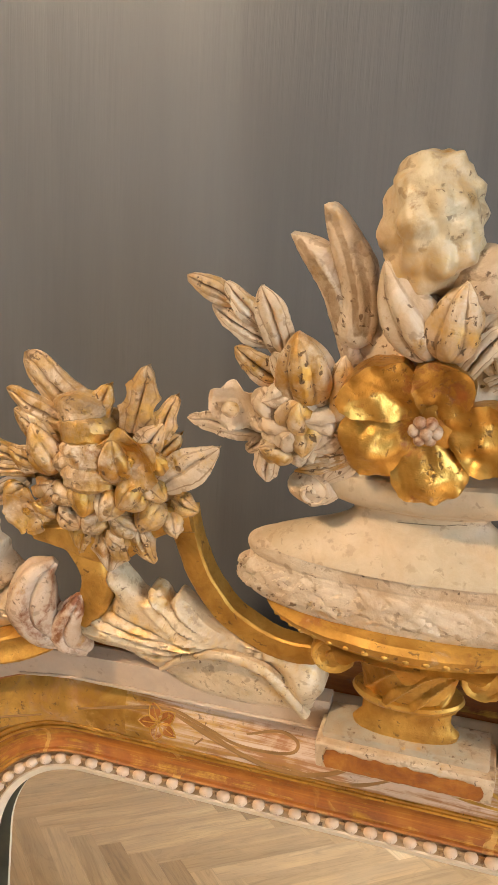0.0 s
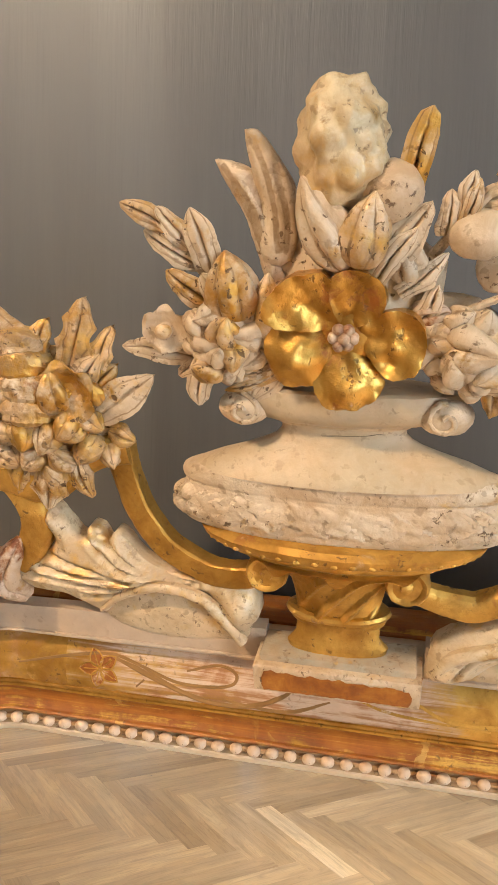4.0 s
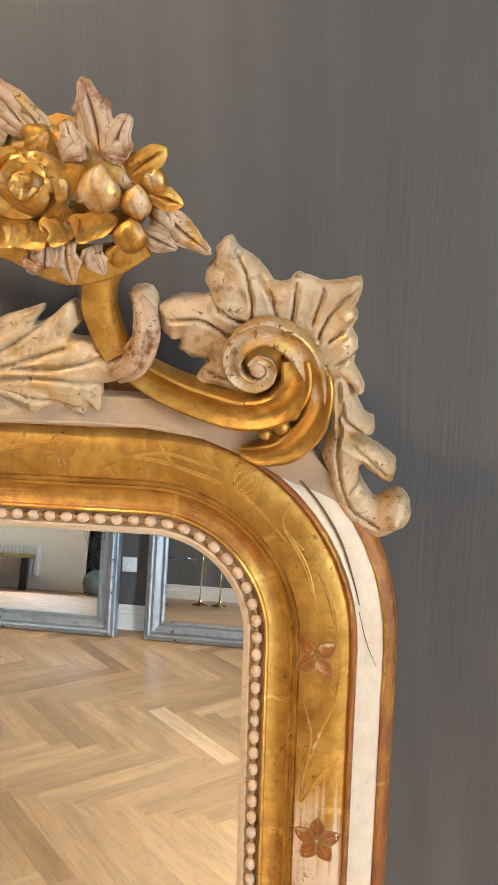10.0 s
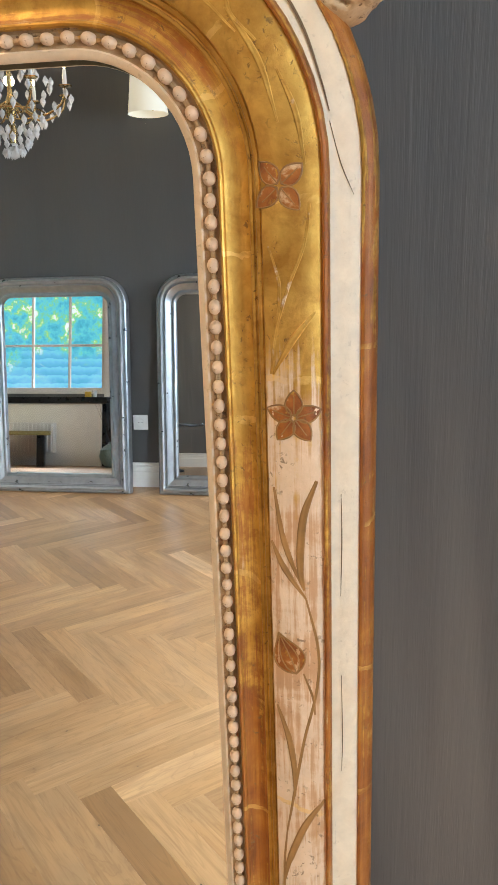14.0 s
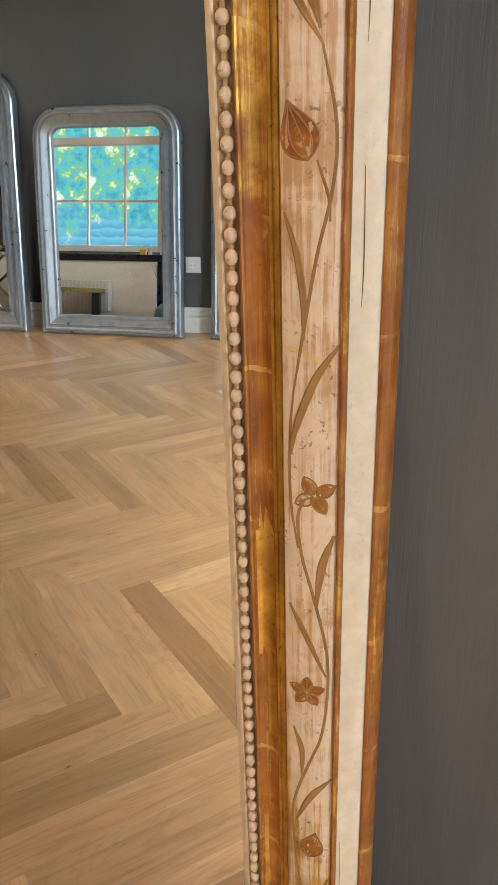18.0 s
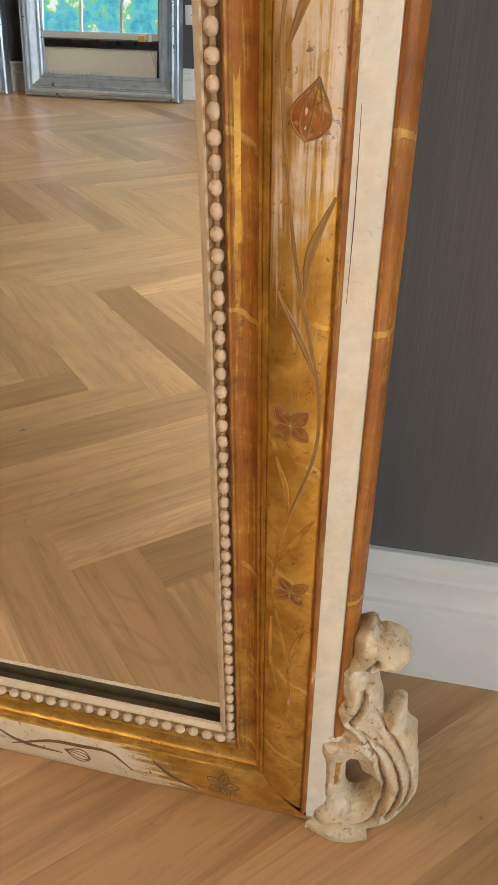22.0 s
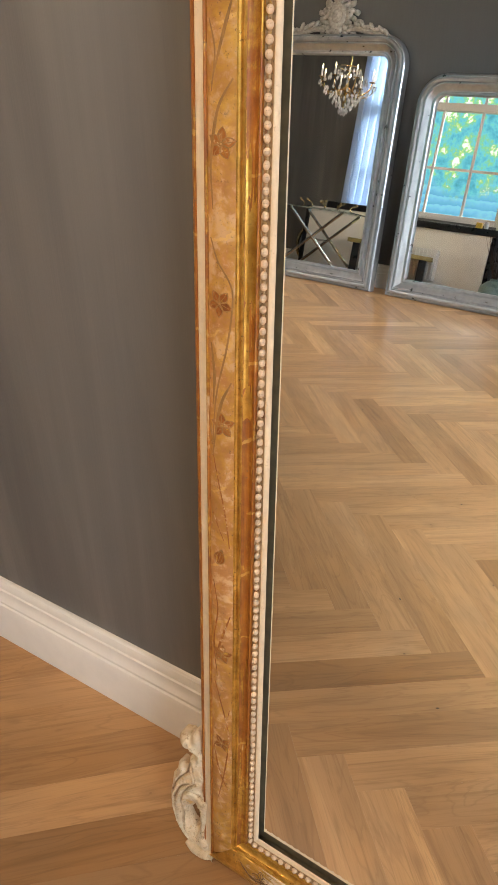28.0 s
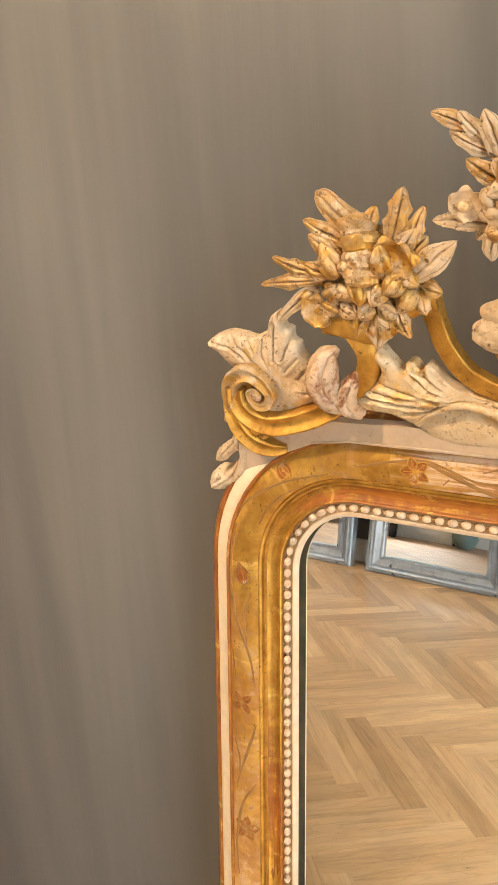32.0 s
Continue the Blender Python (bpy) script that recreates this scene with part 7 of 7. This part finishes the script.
# wall socket
socket_plate = thing("wall_socket", "white plastic wall socket on the dark wall", "socket", pose(-0.955, BACK_Y, 0.365, 0, 0, 180))
bm = bmesh.new()
box(bm, (-0.041, -0.010, -0.041), (0.041, 0.0, 0.041), 0.003)
part("plate", bm, M_PLASTIC, socket_plate)
bm = bmesh.new()
lathe(bm, [(0.0, 0.0022), (0.019, 0.0022), (0.0195, 0.004), (0.022, 0.0045), (0.0225, 0.0)], 24)
bmesh.ops.transform(bm, verts=bm.verts, matrix=Matrix.Translation((0, -0.0102, 0)) @ Matrix.Rotation(radians(90), 4, "X"))
part("well", bm, M_PLASTIC, socket_plate)
for s in (-1, 1):
    bm = bmesh.new()
    lathe(bm, [(0.0, 0.0), (0.0026, 0.0), (0.0026, 0.001), (0.0, 0.001)], 10, (s * 0.0095, 0, 0))
    bmesh.ops.transform(bm, verts=bm.verts, matrix=Matrix.Translation((0, -0.0126, 0)) @ Matrix.Rotation(radians(90), 4, "X"))
    part("pin_hole", bm, M_BLACK, socket_plate)

M_CRYSTAL, cnt, cb = shader("cut_crystal")
cb.inputs["Base Color"].default_value = (0.96, 0.96, 0.97, 1)
cb.inputs["Roughness"].default_value = 0.08
cb.inputs["Transmission Weight"].default_value = 0.45
cb.inputs["IOR"].default_value = 1.55
M_BULB = bpy.data.materials.new("candle_bulb")
M_BULB.use_nodes = True
bb = M_BULB.node_tree.nodes["Principled BSDF"]
bb.inputs["Base Color"].default_value = (1, 0.85, 0.6, 1)
bb.inputs["Emission Color"].default_value = (1, 0.78, 0.45, 1)
bb.inputs["Emission Strength"].default_value = 6


def drop_mesh():
    bm = bmesh.new()
    lathe(bm, [(0.0, 0.0), (0.010, -0.014), (0.0115, -0.023), (0.0, -0.044)], 6)
    return finish("crystal_drop", bm, M_CRYSTAL, False)


DROP = drop_mesh()


def chandelier(place, label, arms=8, radius=0.24, depth=0.42):
    root = thing("chandelier", label, "chandelier", Matrix.Translation(place), "crystal chandeliers")
    rr = random.Random(int(abs(place[0]) * 100))
    turned("stem", [(0.0, -0.02), (0.014, -0.02), (0.02, 0.03), (0.010, 0.06), (0.028, 0.12), (0.010, 0.18), (0.010, depth), (0.024, depth + 0.02), (0.008, depth + 0.05), (0.004, CEIL_Z - place[2] - 0.03), (0.05, CEIL_Z - place[2] - 0.02), (0.05, CEIL_Z - place[2]), (0.0, CEIL_Z - place[2])], M_BRASS, root, 12)
    for z, r in ((0.10, radius * 0.55), (0.30, radius * 0.42)):
        bm = bmesh.new()
        tube(bm, [(r * math.cos(a), r * math.sin(a), z, 0.004) for a in np.linspace(0, 2 * math.pi, 25)], 6, 1, up=(0, 0, 1))
        part("hoop", bm, M_BRASS, root)
    for k in range(arms):
        a = 2 * math.pi * k / arms
        c, s = math.cos(a), math.sin(a)
        bm = bmesh.new()
        tube(bm, [(0.02 * c, 0.02 * s, 0.14, 0.005), (radius * 0.5 * c, radius * 0.5 * s, 0.08, 0.005), (radius * 0.9 * c, radius * 0.9 * s, 0.12, 0.005), (radius * c, radius * s, 0.18, 0.005)], 6, 5, up=(0, 0, 1))
        arm = part("arm", bm, M_BRASS, root)
        turned("drip_pan", [(0.0, 0.18), (0.026, 0.186), (0.028, 0.190), (0.0, 0.188)], M_BRASS, arm, 12, (radius * c, radius * s, 0))
        turned("candle", [(0.008, 0.188), (0.008, 0.25), (0.0, 0.252)], M_PLASTIC, arm, 8, (radius * c, radius * s, 0))
        turned("bulb", [(0.0, 0.25), (0.006, 0.258), (0.0075, 0.270), (0.0, 0.295)], M_BULB, arm, 8, (radius * c, radius * s, 0))
    spots = []
    for z, r, n in ((0.185, radius * 1.02, 16), (0.10, radius * 0.56, 18), (0.06, radius * 0.42, 16), (0.02, radius * 0.28, 12), (-0.02, radius * 0.16, 8), (0.30, radius * 0.43, 16), (0.24, radius * 0.7, 16), (0.14, radius * 0.8, 18), (0.0, 0.0, 1)):
        for k in range(n):
            a = 2 * math.pi * (k + rr.random() * 0.4) / n
            spots.append((r * math.cos(a), r * math.sin(a), z - rr.uniform(0, 0.03)))
    for p in spots:
        ob = new("crystal_drop", DROP)
        ob.parent = root
        ob.matrix_basis = Matrix.Translation(p) @ Matrix.Rotation(rr.random() * 3, 4, "Z")
    turned("crystal_ball", [(0.0, -0.085), (0.020, -0.075), (0.028, -0.055), (0.020, -0.035), (0.0, -0.028)], M_CRYSTAL, root, 10)
    return root


chandelier((-1.17, -2.72, 1.72), "brass chandelier hung with crystal drops, bulbs lit")
chandelier((-3.55, -1.25, 1.42), "second crystal chandelier with lit candle bulbs")

# shaded wall lamp high on the far wall
M_SHADE, snt, sb = shader("lit_parchment_shade")
sb.inputs["Base Color"].default_value = (0.85, 0.80, 0.66, 1)
sb.inputs["Emission Color"].default_value = (1.0, 0.90, 0.68, 1)
sb.inputs["Emission Strength"].default_value = 0.5
sconce = thing("wall_lamp", "wall lamp with two lit parchment shades", "lamp", pose(-0.80, BACK_Y, 1.93, 0, 0, 180))
for dx, dz in ((0.0, 0.0), (0.15, 0.26)):
    bm = bmesh.new()
    rows = [[(dx + r * math.cos(a), -0.11 + r * math.sin(a), dz + z) for a in np.linspace(0, 2 * math.pi, 25)[:-1]] for r, z in ((0.10, 0.0), (0.098, 0.004), (0.075, 0.235), (0.072, 0.24))]
    grid_mesh(bm, rows, closed_v=True)
    part("shade", bm, M_SHADE, sconce)
    bar("arm", (dx, 0.0, dz + 0.04), (dx, -0.11, dz + 0.04), 0.007, M_BRASS, sconce)

# window counter, panel, radiator, vase
bm = bmesh.new()
box(bm, (WIN_X0 - 0.30, WALL_Y - 0.25, 0.0), (WIN_X1 + 0.06, WALL_Y - 0.001, 0.624))
setting("trim", bm, M_PLINTH, "white panelling below the window", "panelling")
counter = thing("window_counter", "black lacquered counter shelf below the window", "shelf")
bm = bmesh.new()
box(bm, (WIN_X0 - 0.1, WALL_Y - 0.27, 0.625), (WIN_X1 + 0.12, WALL_Y - 0.001, 0.69), 0.004)
part("top", bm, M_BLACK, counter)
for xx in (WIN_X0 - 0.36, WIN_X1 + 0.064):
    bm = bmesh.new()
    box(bm, (xx, WALL_Y - 0.24, 0.0), (xx + 0.04, WALL_Y - 0.02, 0.625), 0.003)
    part("leg", bm, M_BLACK, counter)
radiator = thing("radiator", "white ribbed panel radiator below the window counter", "radiator", Matrix.Translation((-3.2, WALL_Y - 0.315, 0.13)))
bm = bmesh.new()
box(bm, (-0.35, -0.02, 0.0), (0.35, 0.063, 0.30), 0.006)
part("panel", bm, M_RADIATOR, radiator)
for k in range(17):
    bm = bmesh.new()
    box(bm, (-0.335 + k * 0.0405, -0.030, 0.012), (-0.312 + k * 0.0405, -0.0195, 0.288), 0.004)
    part("rib", bm, M_RADIATOR, radiator)
bench = thing("low_bench", "low olive painted bench with a thin top", "bench", pose(-3.24, WALL_Y - 0.55, 0, 0, 0, 20))
bm = bmesh.new()
box(bm, (-0.42, -0.13, 0.305), (0.42, 0.13, 0.345), 0.004)
part("top", bm, M_OLIVE, bench)
for s in (-1, 1):
    bm = bmesh.new()
    box(bm, (s * 0.33 - 0.035, -0.11, 0), (s * 0.33 + 0.035, 0.11, 0.305), 0.003)
    part("leg", bm, M_BLACK, bench)
vase = thing("vase", "round grey-green glazed vase of bare twigs on floor", "vase", Matrix.Translation((-2.20, -0.26, 0)) @ Matrix.Scale(1.22, 4))
turned("body", [(0.0, 0.0), (0.05, 0.0), (0.085, 0.03), (0.105, 0.085), (0.095, 0.14), (0.055, 0.175), (0.030, 0.185), (0.034, 0.20), (0.026, 0.198), (0.0, 0.18)], M_VASE, vase, 28)
tr = random.Random(3)
for k in range(18):
    a, ln = tr.uniform(0, 6.28), tr.uniform(0.24, 0.40)
    sp = tr.uniform(0.05, 0.16)
    bm = bmesh.new()
    pts = [(0, 0, 0.17, 0.0035)]
    for q in (0.35, 0.7, 1.0):
        pts.append((sp * q * math.cos(a + q * 0.6), sp * q * math.sin(a + q * 0.6), 0.17 + ln * q, 0.0035 * (1.15 - q)))
    tube(bm, pts, 5, 4, up=(0.9, 0.3, 0.1))
    part("twig", bm, M_TWIG, vase)
yellow = thing("ornament", "small yellow and glass ornament on the counter", "ornament", Matrix.Translation((-2.56, WALL_Y - 0.15, 0.69)))
bm = bmesh.new()
box(bm, (-0.03, -0.02, 0), (0.03, 0.02, 0.06), 0.006)
part("box", bm, plain("yellow_card", (0.75, 0.45, 0.05), 0.5), yellow)
turned("glass", [(0.0, 0.0), (0.02, 0.0), (0.024, 0.07), (0.022, 0.07), (0.018, 0.006), (0.0, 0.005)], M_CRYSTAL, yellow, 14, (0.07, 0, 0))

# curtain
curtain = thing("curtain", "pale sheer curtain hanging beside the window", "curtain")
bm = bmesh.new()
rows = []
for i in range(61):
    x = -4.16 + 0.34 * i / 60
    y = WALL_Y - 0.06 + 0.025 * math.sin(i * 0.85) + 0.008 * math.sin(i * 2.1)
    rows.append([(x, y, z) for z in (0.70, 1.15, 1.75, 2.35, 2.57)])
grid_mesh(bm, rows)
part("cloth", bm, M_CURTAIN, curtain)
bar("rod", (-4.25, WALL_Y - 0.06, 2.58), (-2.2, WALL_Y - 0.06, 2.58), 0.012, M_BRASS, curtain)

# glass table with crossed steel legs
gt = thing("glass_table", "glass side table with crossed steel legs", "table", Matrix.Translation((-3.95, -0.55, 0)))
M_GLASS, gnt, gb = shader("greenish_table_glass")
gb.inputs["Base Color"].default_value = (0.75, 0.88, 0.85, 1)
gb.inputs["Roughness"].default_value = 0.02
gb.inputs["Transmission Weight"].default_value = 0.9
bm = bmesh.new()
box(bm, (-0.42, -0.25, 0.555), (0.42, 0.25, 0.567), 0.003)
part("top", bm, M_GLASS, gt)
for y in (-0.18, 0.18):
    bar("leg", (-0.34, y, 0.0), (0.30, y, 0.554), 0.014, M_STEEL, gt)
    bar("leg", (0.34, y, 0.0), (-0.30, y, 0.554), 0.014, M_STEEL, gt)
bar("stretcher", (-0.02, -0.18, 0.275), (-0.02, 0.18, 0.275), 0.010, M_STEEL, gt)
for k, (dx, dy) in enumerate(((-0.3, 0.02), (-0.2, 0.0), (-0.12, 0.12), (-0.06, 0.05), (0.02, -0.05), (0.10, 0.09), (0.17, 0.02), (0.29, 0.05))):
    orn = thing("brass_figurine", "small brass and glass ornament on the glass table", "ornament", pose(-3.95 + dx, -0.55 + dy, 0.567, 0, 0, 30 * k), "brass ornaments")
    bm = bmesh.new()
    tube(bm, [(-0.05, 0, 0.006, 0.006), (0.0, 0, 0.008, 0.006), (0.035, 0, 0.03, 0.006), (0.02, 0, 0.06, 0.007), (-0.02, 0, 0.075, 0.006)], 8, 5, up=(0, 1, 0))
    part("curl", bm, M_BRASS, orn)
    turned("knob", [(0.0, 0.066), (0.012, 0.072), (0.014, 0.082), (0.008, 0.094), (0.0, 0.097)], M_BRASS, orn, 12, (-0.02, 0, 0))
# turned candlestick and oval frames
cs = thing("candlestick", "tall turned limed wood candlestick on the floor", "candlestick", Matrix.Translation((-4.72, -0.42, 0)) @ Matrix.Diagonal((1.1, 1.1, 1.26, 1)))
turned("shaft", [(0.0, 0.0), (0.09, 0.0), (0.09, 0.03), (0.06, 0.05), (0.045, 0.10), (0.065, 0.15), (0.045, 0.19), (0.03, 0.25), (0.055, 0.31), (0.035, 0.36), (0.028, 0.46), (0.05, 0.51), (0.03, 0.56), (0.04, 0.62)], M_STONE, cs, 22)
turned("drip_dish", [(0.02, 0.60), (0.085, 0.625), (0.09, 0.65), (0.03, 0.66), (0.0, 0.655)], M_STONE, cs, 22)
of = thing("oval_frame", "oval gilt picture frame standing against the wall", "picture frame", pose(-4.42, WALL_Y - 0.050, 0.24, -6, 0, 0))
bm = bmesh.new()
tube(bm, [(0.20 * math.cos(a), 0.0, 0.22 * math.sin(a), 0.018) for a in np.linspace(0, 2 * math.pi, 41)], 8, 1, up=(0, 1, 0))
part("rim", bm, M_BRASS, of)
bm = bmesh.new()
bm.faces.new([bm.verts.new((0.19 * math.cos(a), 0.004, 0.21 * math.sin(a))) for a in np.linspace(0, 2 * math.pi, 33)[:-1]])
part("mirror_glass", bm, M_MIRROR2, of, smooth=False)
# round mirrored table
rt = thing("round_table", "round black-edged table with a mirrored top", "table", Matrix.Translation((-1.45, -0.92, 0)))
bm = bmesh.new()
lathe(bm, [(0.0, 0.396), (0.337, 0.396), (0.342, 0.399), (0.342, 0.411), (0.337, 0.414), (0.0, 0.414)], 48)
part("top_edge", bm, M_BLACK, rt, angle=30)
bm = bmesh.new()
lathe(bm, [(0.0, 0.415), (0.331, 0.415), (0.331, 0.417), (0.0, 0.417)], 48)
part("mirror_top", bm, M_MIRROR2, rt)
turned("column", [(0.13, 0.0), (0.13, 0.015), (0.03, 0.04), (0.018, 0.10), (0.018, 0.34), (0.06, 0.396), (0.0, 0.397)], M_BLACK, rt, 24)
# two slim brass candlesticks on the floor
for cx, cy, hh in ((-1.10, -0.60, 0.74), (-0.93, -0.55, 0.80)):
    stick = thing("candlestick", "tall slim brass candlestick with a pale candle", "candlestick", Matrix.Translation((cx, cy, 0)), "slim brass candlesticks")
    turned("foot", [(0.0, 0.0), (0.075, 0.0), (0.075, 0.006), (0.05, 0.016), (0.014, 0.030), (0.009, 0.05), (0.0, 0.05)], M_BRASS, stick, 24)
    turned("stem", [(0.009, 0.048), (0.006, 0.10), (0.006, hh * 0.5), (0.011, hh * 0.5 + 0.01), (0.006, hh * 0.5 + 0.02), (0.006, hh - 0.03), (0.014, hh - 0.02), (0.022, hh - 0.005), (0.024, hh), (0.0, hh)], M_BRASS, stick, 14)
    turned("candle", [(0.011, hh), (0.010, hh + 0.24), (0.004, hh + 0.247), (0.0, hh + 0.248)], M_CANDLE, stick, 14)

# ---- herringbone floor ----
BW, BL = 0.0768, 0.548
R2 = math.sqrt(0.5)


def board_mesh(name, material):
    bm = bmesh.new()
    g = 0.00003
    lo, hi = (g, g), (BL - g, BW - g)
    c = 0.00015
    rows = []
    for inset, z in ((0.0, -0.012), (0.0, -c), (c, 0.0)):
        rows.append([(lo[0] + inset, lo[1] + inset, z), (hi[0] - inset, lo[1] + inset, z), (hi[0] - inset, hi[1] - inset, z), (lo[0] + inset, hi[1] - inset, z)])
    vs = grid_mesh(bm, rows, closed_v=True)
    bm.faces.new(vs[-1])
    uv = bm.loops.layers.uv.verify()
    for fc in bm.faces:
        for lp in fc.loops:
            lp[uv].uv = (lp.vert.co.x, lp.vert.co.y)
    return finish(name, bm, material, False)


bm = bmesh.new()
box(bm, (LEFT_X - T, BACK_Y - T, -0.08), (RIGHT_X + T, WALL_Y + T, -0.0125))
floor = setting("floor", bm, M_SUB, "oiled oak herringbone parquet floor", "floor")
near_board = board_mesh("board", M_OAK)
placed = []
for i in range(-140, 141):
    for j in range(-14, 15):
        p0, q0 = -0.905 + i * BW + j * BL, -0.533 - i * BW + j * BL
        for kind in (0, 1):
            if kind == 0:
                cp, cq, rot, org = p0 + BL / 2, q0 + BW / 2, 45, (p0, q0)
            else:
                cp, cq, rot, org = p0 + BW / 2, q0 - BL / 2, -45, (p0, q0)
            x, y = (cp - cq) * R2, (cp + cq) * R2
            if LEFT_X - 0.2 < x < RIGHT_X + 0.2 and BACK_Y - 0.2 < y < WALL_Y + 0.2:
                ox, oy = (org[0] - org[1]) * R2, (org[0] + org[1]) * R2
                placed.append((math.hypot(x + 0.25, (y + 0.6) * 0.8), ox, oy, rot, (i, j, kind)))
placed.sort()
rest = bmesh.new()
ruv = rest.loops.layers.uv.verify()
# boards that stand out, by their place in the pattern
BOARD_TONES = {(0, 0, 0): 0.0, (-2, -2, 0): 1.0}
brd = random.Random(12)
for n, (_, ox, oy, rot, key) in enumerate(placed):
    # boards across start on the other side of their corner
    m = pose(ox, oy, 0, 0, 0, rot)
    if n < 288 or key in BOARD_TONES:
        ob = new("board", near_board)
        ob.parent = floor
        ob.matrix_basis = m
        ob.color = (BOARD_TONES.get(key, brd.uniform(0.06, 0.94)), 0, 0, 1)
    else:
        g, c = 0.00003, 0.00015
        vs = []
        for inset, z in ((0.0, -0.012), (0.0, -c), (c, 0.0)):
            vs.append([rest.verts.new(m @ Vector(q)) for q in ((g + inset, g + inset, z), (BL - g - inset, g + inset, z), (BL - g - inset, BW - g - inset, z), (g + inset, BW - g - inset, z))])
        faces = [rest.faces.new((vs[k][s], vs[k][(s + 1) % 4], vs[k + 1][(s + 1) % 4], vs[k + 1][s])) for k in range(2) for s in range(4)] + [rest.faces.new(vs[2])]
        inv = m.inverted()
        for fc in faces:
            for lp in fc.loops:
                q = inv @ lp.vert.co
                lp[ruv].uv = (q.x, q.y)
far_boards = new("far_boards", finish("far_boards", rest, M_OAK_ISLAND, False))
far_boards.parent = floor
tagged(far_boards, "oak herringbone boards", kind="stuff")
